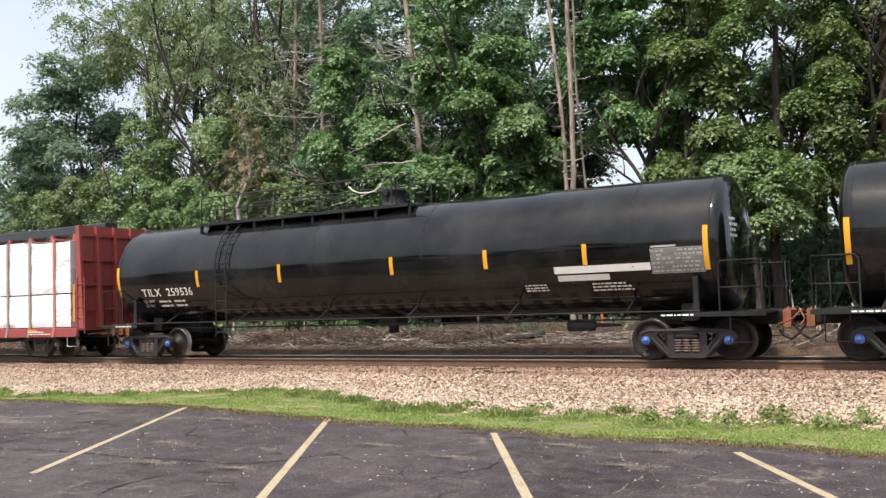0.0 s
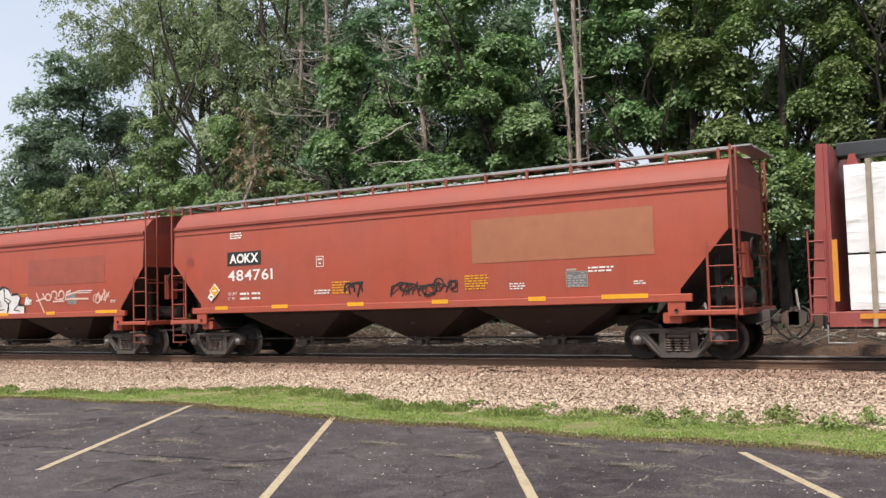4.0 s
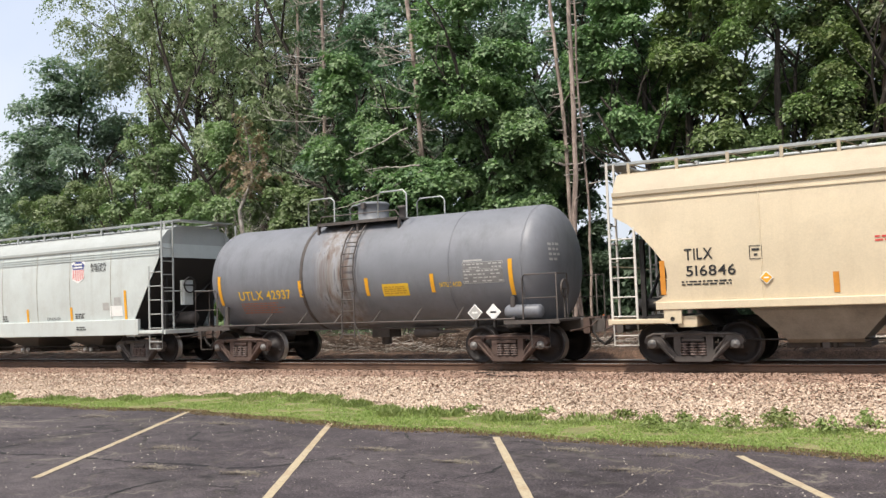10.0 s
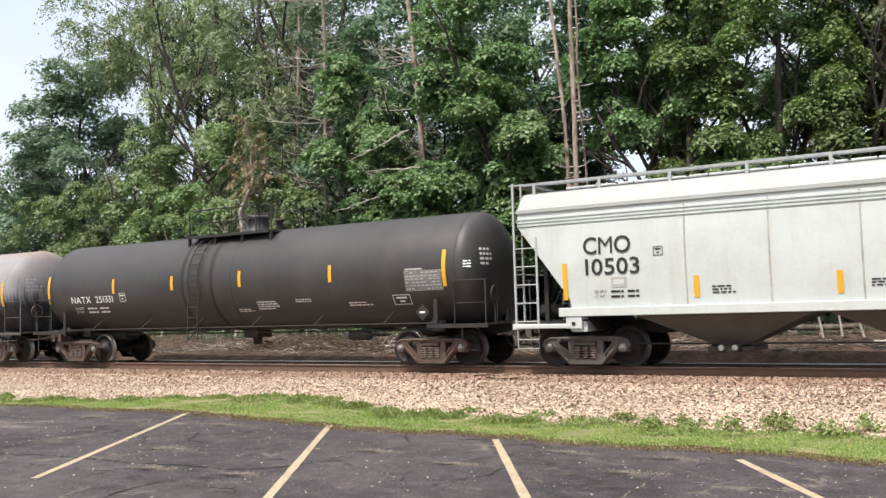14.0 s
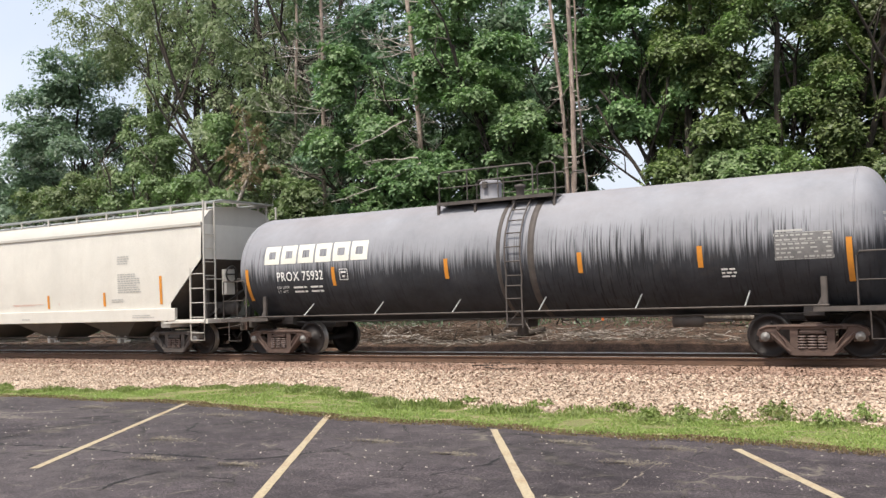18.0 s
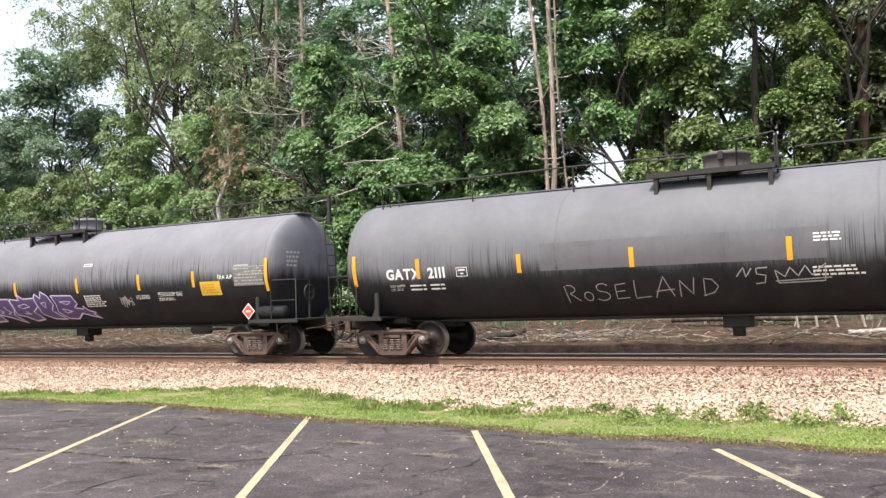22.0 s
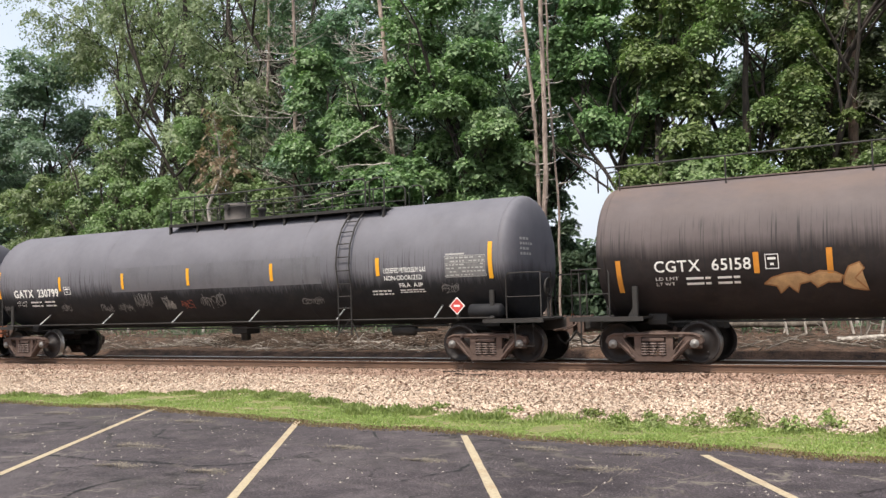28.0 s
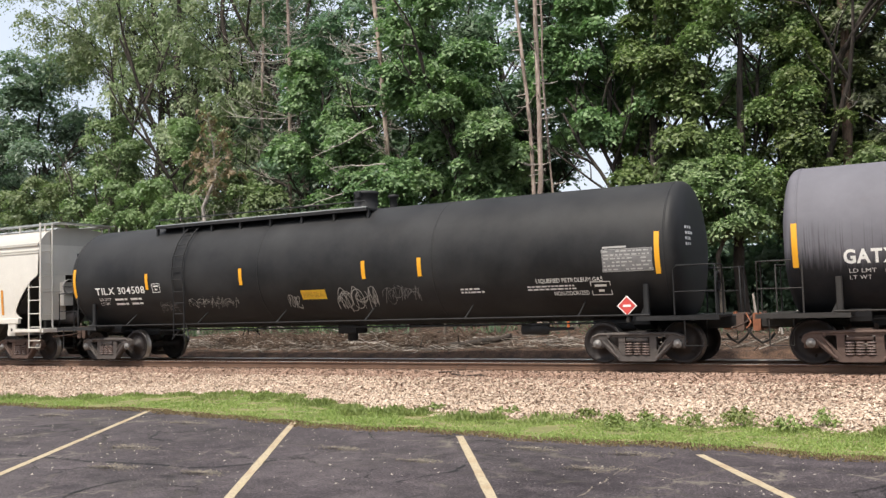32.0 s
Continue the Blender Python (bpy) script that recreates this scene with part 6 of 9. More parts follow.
def tank_car(place, a, h, zc, r, paint, label, trim="rim_dark", frame="truck_rust", cap="cap_grey", knuckle="truck_rust", bars=(), bar_mat="reflector_yellow", seams=(), ladder=None, deck=None, dome=None, style="rail", panel=None, tank_box=None, handrail=True, reach=None):
    car = rolling(thing("tank_car", label, "tank car", group="cars of the freight train"), place)

    def skin(z):
        return -math.sqrt(max(0.02, r * r - (z - zc) ** 2))
    # shell with dished heads
    prof = []
    jacket = paint in JACKETED
    dep, bulge = r * (0.23 if jacket else 0.42), 2.9 if jacket else 2.2
    hl, hr = (h - 0.2, h - 0.42) if jacket and h > 9 else (h, h)

    def head(rho):
        return dep * max(0.0, 1 - (rho / r) ** bulge) ** (1 / bulge)
    for i in range(17):
        rho = r * math.sin(i / 16 * math.pi / 2) ** (2 / bulge)
        prof.append((rho, -hl + dep - head(rho)))
    prof += [(r, -hl + dep + (hl + hr - 2 * dep) * k / 8) for k in range(1, 8)]
    for i in range(17):
        rho = r * math.cos(i / 16 * math.pi / 2) ** (2 / bulge)
        prof.append((rho, hr - dep + head(rho)))
    part("shell", G().spin(prof, (0, 0, zc), "x", 72), paint, car)
    lift = 0.004 if jacket else 0.012
    for sx, w in seams:
        part("seam_band", G().spin([(r - 0.01, sx - w), (r + lift, sx - w), (r + lift, sx + w), (r - 0.01, sx + w)], (0, 0, zc), "x", 56), trim if w > 0.045 else paint, car)
    for e, m in ((-1, dep - hl), (1, hr - dep)):
        part("seam_band", G().spin([(r - 0.01, m - 0.02), (r + 0.007, m - 0.02), (r + 0.007, m + 0.02), (r - 0.01, m + 0.02)], (0, 0, zc), "x", 56), paint, car)
        # saddle, sill, deck and rails of each end
        x = e * a
        bot = zc - r
        g = G()
        g.prism_x([(-0.8, 0.86), (-0.8, 0.95), (-0.75, zc - math.sqrt(r * r - 0.5)), (-0.5, bot + 0.1), (0.5, bot + 0.1), (0.75, zc - math.sqrt(r * r - 0.5)), (0.8, 0.95), (0.8, 0.86), (0.35, 0.74), (-0.35, 0.74)], x - 0.2, x + 0.2)
        part("saddle", g, trim, car)
        for s in (-1, 1):
            part("saddle_post", G().box(x - 0.06 + e * 0.3, x + 0.06 + e * 0.3, s * 1.36 - 0.05, s * 1.36 + 0.05, 0.95, zc - 0.75, 0.02).prism([(x - 0.06 + e * 0.3, 0.95), (x - 0.22 + e * 0.3, 0.95), (x - 0.06 + e * 0.3, 1.25)], s * 1.36 - 0.015, s * 1.36 + 0.015), trim, car)
        x0, x1 = sorted((e * (a - 1.3), e * (h + 0.42)))
        part("stub_sill", G().box(x0, x1, -0.28, 0.28, 0.74, 1.04, 0.03), trim, car)
        x0, x1 = sorted((e * (a + 0.1), e * (h + 0.3)))
        part("end_deck", G().box(x0, x1, -1.48, 1.48, 1.0, 1.045).box(x0, x1, -1.5, -1.45, 0.955, 1.05).box(x0, x1, 1.45, 1.5, 0.955, 1.05), trim, car)
        for s in (-1, 1):
            xe, xi = e * (h + 0.24), e * (h - 0.62)
            part("end_handrail", G().tube([(xi, s * 1.46, 1.06), (xi, s * 1.46, 2.02), (xi + e * 0.06, s * 1.46, 2.1), (xe, s * 1.46, 2.1), (xe, s * 1.46, 1.06)], 0.02, 6).tube([(xi, s * 1.46, 1.55), (xe, s * 1.46, 1.55)], 0.012, 5), trim, car)
            part("step_iron", G().tube([(xi + e * 0.2, s * 1.47, 1.0), (xi + e * 0.2, s * 1.47, 0.42), (xi + e * 0.66, s * 1.47, 0.42), (xi + e * 0.66, s * 1.47, 1.0)], 0.018, 5), trim, car)
        for s in (-1, 1):
            part("end_rail", G().tube([(e * (h + 0.24), s * 1.46, 2.1), (e * (h + 0.26), s * 0.9, 2.1), (e * (h + 0.26), s * 0.9, 1.06)], 0.018, 5), trim, car)
        coupler(car, e * (h + 0.4), e, knuckle)
        truck(car, x, frame, cap, place)
    # small stencilled rows on the right-hand head
    g = G()
    rnd = random.Random(int(place * 10))
    for k in range(4):
        z, y = zc + 0.42 - 0.12 * k, -0.98
        while y < -0.98 + rnd.uniform(0.25, 0.5):
            w = rnd.uniform(0.06, 0.14)
            q = []
            for yy, zz in ((y, z), (y + w, z), (y + w, z + 0.06), (y, z + 0.06)):
                q.append((hr - dep + head(math.hypot(yy, zz - zc)) + 0.007, yy, zz))
            g.add(q, [(0, 1, 2, 3)])
            y += w + 0.04
    part("head_print", g, "mark_white" if paint in ("gloss_black", "satin_black", "soot_black") else "mark_grey", car)
    # brake gear at the right-hand end
    part("brake_wheel", G().spin([(0.2, 0.0), (0.23, 0.02), (0.23, 0.05), (0.2, 0.06), (0.19, 0.03), (0.2, 0.0)], (h + 0.1, -0.75, 1.75), "x", 18).tube([(h + 0.12, -0.75, 1.06), (h + 0.12, -0.75, 1.75)], 0.03, 6).tube([(h + 0.12, -0.95, 1.75), (h + 0.12, -0.55, 1.75)], 0.02, 5), trim, car)
    if tank_box:
        part("air_reservoir", G().spin([(0.0, tank_box[0]), (0.12, tank_box[0] + 0.01), (0.17, tank_box[0] + 0.07), (0.17, tank_box[1] - 0.07), (0.12, tank_box[1] - 0.01), (0.0, tank_box[1])], (0, -1.28, 1.24), "x", 18), paint if paint != "soot_black" else trim, car)
    part("brake_pipe", G().tube([(-h + 0.5, -0.5, 0.86), (-a, -0.62, 0.9), (a, -0.62, 0.9), (h - 0.5, -0.5, 0.86)], 0.022, 5), trim, car)
    part("brake_cylinder", G().spin([(0.0, -0.4), (0.14, -0.38), (0.14, 0.25), (0.05, 0.3), (0.03, 0.9)], (a - 2.6, -0.5, 0.78), "x", 14), trim, car)
    part("outlet_valve", G().box(-0.28, 0.28, -0.28, 0.28, zc - r - 0.22, zc - r + 0.05, 0.03).spin([(0.14, 0.0), (0.14, -0.2), (0.08, -0.22), (0.0, -0.22)], (0, 0, zc - r - 0.2), "z", 14), trim, car)
    # running rail along the belly with its stanchions
    for s in (-1, 1):
        if handrail:
            part("side_handrail", G().tube([(-a - 0.4, s * 1.5, 1.08), (a + 0.4, s * 1.5, 1.08)], 0.02, 6), trim, car)
            n = 6
            for k in range(n):
                x = -a + 1.2 + (2 * a - 2.4) * k / (n - 1)
                part("stanchion", G().tube([(x, s * 1.5, 1.08), (x + 0.03, s * (math.sqrt(r * r - (zc - 1.4) ** 2) - 0.01), 1.4)], 0.02, 5), "galvanised" if paint in ("tank_tar", "tank_tar_blue", "tank_lpg_grey", "tank_lpg_mauve") else trim, car)
    # ladders and top deck
    if ladder is not None:
        for s in (-1, 1):
            g = G()
            path = [(s * 1.56, 0.7), (s * 1.56, zc - 0.75)] + [(s * (r + 0.1) * math.cos(t), zc + (r + 0.1) * math.sin(t)) for t in (-0.3, 0.0, 0.3, 0.6, 0.85, 1.05)]
            for e in (-0.2, 0.2):
                part("ladder_stile", G().tube([(ladder + e, y, z) for y, z in path], 0.022, 5), trim, car)
            for k in range(11):
                if k < 4:
                    y, z = s * 1.56, 0.78 + 0.3 * k
                else:
                    t = -0.3 + (k - 4) * 0.21
                    y, z = s * (r + 0.1) * math.cos(t), zc + (r + 0.1) * math.sin(t)
                part("rung", cached("rung", lambda: G().tube([(-0.2, 0, 0), (0.2, 0, 0)], 0.016, 5), trim), trim, car).location = (ladder, y, z)
            part("ladder_brace", G().tube([(ladder - 0.34, s * 1.5, 0.66), (ladder, s * 1.3, 1.1), (ladder + 0.34, s * 1.5, 0.66)], 0.018, 5), trim, car)
    top = zc + r
    if deck:
        d0, d1 = deck
        if style == "bracket":
            for x in (d0 + 0.2, (d0 + d1) / 2, d1 - 0.1):
                part("deck_bracket", G().prism_x([(-1.05, top - 0.02), (-0.95, top - 0.02), (-0.72, top - 0.42), (-0.72, top - 0.3)], x - 0.04, x + 0.04).box(x - 0.045, x + 0.045, -1.05, -0.93, top - 0.46, top + 0.04), trim, car)
            part("top_deck", G().box(d0, d1, -1.05, -0.4, top + 0.0, top + 0.05).box(d0, d1, 0.4, 1.05, top, top + 0.05).box(d0, d1, -1.08, -1.03, top - 0.05, top + 0.06), trim, car)
            # a low rail before the deck, a higher one over it, one behind it that ends above the ladder of the right-hand head
            far = reach is None
            ye, xe, hb = (0.62, h + 0.1, h - 0.5) if far else (-0.62, reach + 0.6, hr - 0.34)
            ha = hl - 0.75 if far else hl + 0.04
            for x0, x1, y, t0, t1 in ((-ha, d0 + 0.8, -0.62, 0.45, 0.48), (d1 - 0.85, d1 - 0.02, -0.62, 0.68, 0.76), (d1 + 0.12, xe, ye, 0.58, 0.54)):
                part("top_handrail", G().tube([(x0, y, top - 0.12), (x0, y, top + t0 - 0.06), (x0 + 0.07, y, top + t0), (x1 - 0.07, y, top + t1), (x1, y, top + t1 - 0.06), (x1, y, top - 0.12)], 0.02, 6), trim, car)
                n = max(1, int((x1 - x0) / 2.5))
                for k in range(1, n):
                    x = x0 + (x1 - x0) * k / n
                    part("handrail_post", G().tube([(x, y, top - 0.14), (x, y, top + t0 + (t1 - t0) * k / n)], 0.02, 5), trim, car)
            part("handrail_post", G().tube([(0.23 - ha, -0.62, top - 0.1), (0.23 - ha, -0.62, top + 0.28), (0.29 - ha, -0.62, top + 0.34), (0.45 - ha, -0.62, top + 0.34), (0.51 - ha, -0.62, top + 0.28), (0.51 - ha, -0.62, top - 0.1)], 0.016, 5), trim, car)
            if far:
                part("ladder_head", G().box(h - 0.22, h - 0.12, 0.58, 0.66, top - 0.3, top + 0.55).tube([(hr - 0.3, 0.62, top - 0.14), (h - 0.16, 0.62, top - 0.14)], 0.025, 5), trim, car)
            s = 1 if far else -1
            for y in (0.64 * s, 0.24 * s):
                part("ladder_stile", G().tube([(hb - 0.1, y, top - 0.06), (hb + 0.36, y, top - 0.16), (hb + 0.45, y, top - 0.5), (hb + 0.62, y, 1.05)], 0.018, 5), trim, car)
            for k in range(8):
                z = top - 0.3 - 0.3 * k
                part("rung", G().tube([(hb + 0.42 + 0.024 * k, 0.64 * s, z), (hb + 0.42 + 0.024 * k, 0.24 * s, z)], 0.014, 5), trim, car)
            part("top_walkway", G().box(-h + 0.5, h - 0.5, -0.28, 0.28, top + 0.0, top + 0.03), paint, car)
            part("deck_post", G().tube([(d1, -1.0, top), (d1, -1.0, top + 0.62)], 0.02, 5), trim, car)
            part("deck_rail", G().tube([(d0 + 0.03, -1.0, top), (d0 + 0.03, -1.0, top + 0.3), (d0 + 0.08, -1.0, top + 0.35), (d0 + 0.95, -1.0, top + 0.35), (d0 + 1.0, -1.0, top + 0.3), (d0 + 1.0, -1.0, top + 0.02)], 0.018, 5), trim, car)
        else:
            part("top_deck", G().box(d0, d1, -1.0, 1.0, top - 0.12, top - 0.07).box(d0, d1, -1.03, -0.98, top - 0.14, top - 0.06).box(d0, d1, 0.98, 1.03, top - 0.14, top - 0.06), trim, car)
            n = max(2, int((d1 - d0) / 1.0))
            for k in range(n + 1):
                x = d0 + (d1 - d0) * k / n
                part("deck_support", G().box(x - 0.03, x + 0.03, -0.98, -0.9, top - 0.42, top - 0.1), trim, car)
            if style == "flat":
                # pale strip added for the sunlit line along the deck
                part("deck_edge", G().box(d0, d1, -1.036, -1.0, top - 0.058, top - 0.03), "galvanised", car)
            if style == "rail":
                for s in (-1, 1):
                    part("top_handrail", G().tube([(d0 + 0.05, s * 0.98, top - 0.1), (d0 + 0.05, s * 0.98, top + 0.62), (d0 + 0.12, s * 0.98, top + 0.7), (d1 - 0.6, s * 0.98, top + 0.7), (d1 - 0.53, s * 0.98, top + 0.62), (d1 - 0.53, s * 0.98, top - 0.1)], 0.02, 6), trim, car)
                    part("mid_rail", G().tube([(d0 + 0.05, s * 0.98, top + 0.3), (d1 - 0.53, s * 0.98, top + 0.3)], 0.015, 5), trim, car)
                    for k in range(1, n):
                        x = d0 + (d1 - d0 - 0.6) * k / n
                        part("handrail_post", G().tube([(x, s * 0.98, top - 0.1), (x, s * 0.98, top + 0.7)], 0.016, 5), trim, car)
                    part("ladder_hoop", G().tube([(d1 - 0.4, s * 0.98, top - 0.1), (d1 - 0.4, s * 0.98, top + 0.6), (d1 - 0.3, s * 0.98, top + 0.68), (d1 - 0.05, s * 0.98, top + 0.68), (d1 + 0.05, s * 0.98, top + 0.6), (d1 + 0.05, s * 0.98, top - 0.15)], 0.02, 6), trim, car)
            else:
                part("grab_rail", G().tube([(d0, -0.9, top - 0.05), (d0 + 0.1, -0.95, top + 0.12), (d1 - 0.1, -0.95, top + 0.12), (d1, -0.9, top - 0.05)], 0.018, 5), trim, car)
    if deck and style == "hoops":
        for a0, a1 in ((deck[0] - 0.35, deck[0] + 0.55), (deck[1] - 0.65, deck[1] + 0.25)):
            for s in (-1, 1):
                part("deck_hoop", G().tube([(a0, s * 0.95, top - 0.1), (a0, s * 0.95, top + 0.52), (a0 + 0.1, s * 0.95, top + 0.62), (a1 - 0.1, s * 0.95, top + 0.62), (a1, s * 0.95, top + 0.52), (a1, s * 0.95, top - 0.1)], 0.022, 6), "galvanised", car)
    if dome:
        m, w = (dome[0] + dome[1]) / 2, (dome[1] - dome[0]) / 2
        d = part("manway_housing", G().spin([(w * 1.08, top - 0.06), (w * 1.08, top + 0.02), (w, top + 0.04), (w, top + 0.4), (w * 1.06, top + 0.41), (w * 1.06, top + 0.46), (w * 0.9, top + 0.5), (0.0, top + 0.53)], (m, 0, 0), "z", 26), {"gloss_black": trim, "tank_acid": "tank_grey_plain", "tank_lpg_grey": "truck_grey", "tank_lpg_mauve": "truck_grey"}.get(paint, paint), car)
        part("hinge", G().box(m - 0.06, m + 0.06, -w - 0.1, -w + 0.04, top + 0.3, top + 0.46, 0.01), trim, d)
        part("relief_valve", G().spin([(0.1, top - 0.02), (0.1, top + 0.25), (0.14, top + 0.26), (0.14, top + 0.33), (0.0, top + 0.36)], (m + w + 0.55, 0, 0), "z", 14), trim, car)
    for x, z0, z1 in bars:
        patch(car, "reflector", x - 0.055, x + 0.055, z0, z1, skin, bar_mat, 0.013)
    if panel:
        patch(car, "paint_panel", *panel, skin, "panel_black" if paint == "satin_black" else "panel_grey", 0.003, "darker overpainted rectangle")
    return car, skin

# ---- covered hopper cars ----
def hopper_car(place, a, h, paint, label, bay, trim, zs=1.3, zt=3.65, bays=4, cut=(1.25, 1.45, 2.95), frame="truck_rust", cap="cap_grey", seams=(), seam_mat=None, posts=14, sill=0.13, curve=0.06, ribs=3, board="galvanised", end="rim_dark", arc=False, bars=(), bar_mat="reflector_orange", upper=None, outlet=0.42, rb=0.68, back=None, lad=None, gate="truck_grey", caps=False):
    lad = lad or upper or paint
    car = rolling(thing("hopper_car", label, "hopper car", group="cars of the freight train"), place)
    cx, cz0, cz1 = cut

    def half(z):
        k = (z - zs) / (zt - zs)
        return 1.53 + curve * math.sin(math.pi * min(1, max(0, k)))

    def skin(z):
        return -half(z) - 0.004
    # side sheets with their cut corners
    if arc:
        cols = [(0.0, cz1), (0.3 * cx, cz1 - 0.2), (0.54 * cx, cz1 - 0.46), (0.77 * cx, cz1 - 0.77), (0.92 * cx, cz1 - 1.02), (0.985 * cx, cz1 - 1.18), (cx, cz1 - 1.33)]
    else:
        cols = [(0.0, cz1), (cx, cz0)]
    lows = [(-h + c, z) for c, z in cols] + [(-h + cx + 0.02, zs)] + [(h - cx - 0.02, zs)] + [(h - c, z) for c, z in cols[::-1]]
    xs = [(x, z) for x, z in lows[:len(cols) + 1]]
    inner = [(-h + cx + 0.02 + (2 * h - 2 * cx - 0.04) * k / 12, zs) for k in range(1, 12)]
    cols_all = xs + inner + lows[len(cols) + 1:]
    for s in (-1, 1):
        v, n = [], 9
        for x, z in cols_all:
            for j in range(n):
                zz = z + (zt - z) * j / (n - 1)
                v.append((x, s * half(zz), zz))
        f = [(i * n + j, (i + 1) * n + j, (i + 1) * n + j + 1, i * n + j + 1) for i in range(len(cols_all) - 1) for j in range(n - 1)]
        if s > 0:
            f = [q[::-1] for q in f]
        g = G().add(v, f, True)
        if arc:
            for e in (-1, 1):
                toe = [(cx - 0.001, cz1 - 1.33), (cx - 0.03, zs + 0.26), (cx - 0.1, zs + 0.16), (cx - 0.2, zs + 0.09), (cx - 0.34, zs + 0.03), (cx + 0.02, zs)]
                g.add([(e * (h - c), s * half(z), z) for c, z in toe], [tuple(range(6))[::e * s]])
        part("side_sheet", g, paint, car)
        part("side_sill", G().box(-h + cx - 0.25, h - cx + 0.25, s * 1.58 - 0.05, s * 1.58 + 0.05, zs - sill, zs + 0.04, 0.015), paint, car)
        part("top_chord", G().box(-h, h, s * (half(zt) + 0.02) - 0.03, s * (half(zt) + 0.02) + 0.03, zt - 0.05, zt + 0.06, 0.015), upper or paint, car)
        for k in range(ribs):
            z = zt - 0.18 - 0.075 * k
            part("stiffener", G().box(-h, h, s * (half(z) + 0.012) - 0.014, s * (half(z) + 0.012) + 0.014, z - 0.012, z + 0.012), paint, car)
    for x in seams:
        g = G()
        v = []
        for j in range(9):
            z = zs + 0.05 + (zt - 0.15 - zs) * j / 8
            v += [(x - 0.018, -half(z) - 0.001, z), (x - 0.009, -half(z) - 0.012, z), (x + 0.009, -half(z) - 0.012, z), (x + 0.018, -half(z) - 0.001, z)]
        g.add(v, [(4 * i + k, 4 * i + k + 1, 4 * i + k + 5, 4 * i + k + 4) for i in range(8) for k in range(3)])
        part("weld_seam", g, seam_mat or paint, car)
    # roof, hatch trough and running boards
    prof = [(half(zt), zt), (half(zt) - 0.06, zt + 0.15), (1.22, zt + rb - 0.27), (0.85, zt + rb - 0.16), (0.35, zt + rb - 0.1), (0.0, zt + rb - 0.09)]
    prof = prof + [(-y, z) for y, z in prof[-2::-1]]
    v = [(x, y, z) for x in (-h, h) for y, z in prof]
    n = len(prof)
    part("roof", G().add(v, [(i, i + 1, i + 1 + n, i + n) for i in range(n - 1)], True).add([(x, y, z) for x in (-h,) for y, z in prof], [tuple(range(n))]).add([(h, y, z) for y, z in prof], [tuple(range(n - 1, -1, -1))]), upper or paint, car)
    k = max(6, int(h * 1.1))
    for i in range(k):
        x = -h + 0.7 + (2 * h - 1.4) * (i + 0.5) / k
        part("hatch_cover", cached("hatch_cover%d" % k, lambda: G().box(-(h - 0.8) / k, (h - 0.8) / k, -0.32, 0.32, 0.0, 0.1, 0.03).box(-0.04, 0.04, -0.38, 0.38, 0.02, 0.13), "galvanised"), "", car).location = (x, 0, zt + rb - 0.13)
    zb = zt + rb
    for s in (-1, 1):
        y = s * 0.92
        part("running_board", G().box(-h - 0.05, h + 0.05, y - 0.2, y + 0.2, zb, zb + 0.022).box(-h - 0.05, h + 0.05, y + s * 0.2 - 0.012, y + s * 0.2 + 0.012, zb - 0.03, zb + 0.03), board, car)
        for i in range(posts):
            x = -h + 0.25 + (2 * h - 0.5) * i / (posts - 1)
            part("board_bracket", cached("board_bracket%d" % s, lambda: G().box(-0.035, 0.035, s * 1.12 - 0.02, s * 1.12 + 0.02, -0.3, 0.0, 0.006).tube([(0.03, s * 1.12, -0.02), (0.32, s * 0.78, -0.12)], 0.016, 4), upper or paint), "", car).location = (x, 0, zb)
    for e in (-1, 1):
        part("end_board", G().box(min(e * h, e * (h + 0.42)), max(e * h, e * (h + 0.42)), -1.12, 1.12, zb, zb + 0.035), board, car)
        # upper end wall and the sloping floor sheet
        w = half(zt) - 0.01
        X = e * h
        part("end_sheet", G().add([(X, -w, cz1), (X, w, cz1), (X, w, zt), (X, -w, zt)], [(0, 1, 2, 3) if e > 0 else (3, 2, 1, 0)]), back or paint, car)
        xi = e * (h - cx * (cz1 - 0.75) / (cz1 - cz0) * 1.0)
        slope = [(X, cz1)] + ([(e * (h - c), z) for c, z in cols[1:-1]] + [(e * (h - cx - 0.3), 1.5)] if arc else []) + [(xi if not arc else e * (h - cx - 0.9), 0.85)]
        # end is near-black on most cars: the recess's shade put into the colour
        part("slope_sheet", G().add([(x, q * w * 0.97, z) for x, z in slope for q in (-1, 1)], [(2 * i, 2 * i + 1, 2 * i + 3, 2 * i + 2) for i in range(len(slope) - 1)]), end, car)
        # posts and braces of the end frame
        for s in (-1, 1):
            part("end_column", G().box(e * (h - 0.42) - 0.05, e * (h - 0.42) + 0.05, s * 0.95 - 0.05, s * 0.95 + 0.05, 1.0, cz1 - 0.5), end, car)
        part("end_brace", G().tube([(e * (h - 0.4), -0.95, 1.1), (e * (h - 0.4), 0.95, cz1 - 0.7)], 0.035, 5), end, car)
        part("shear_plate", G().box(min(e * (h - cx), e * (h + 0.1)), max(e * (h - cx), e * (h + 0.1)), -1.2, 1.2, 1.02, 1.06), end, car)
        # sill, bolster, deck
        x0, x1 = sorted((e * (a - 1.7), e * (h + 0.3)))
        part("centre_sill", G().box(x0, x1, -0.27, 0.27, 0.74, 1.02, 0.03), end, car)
        part("bolster", G().box(e * a - 0.2, e * a + 0.2, -1.5, 1.5, 0.82, 1.05, 0.03), trim, car)
        for s in (-1, 1):
            x0, x1 = sorted((e * (h - cx - 0.28), e * (h - cx + 0.1)))
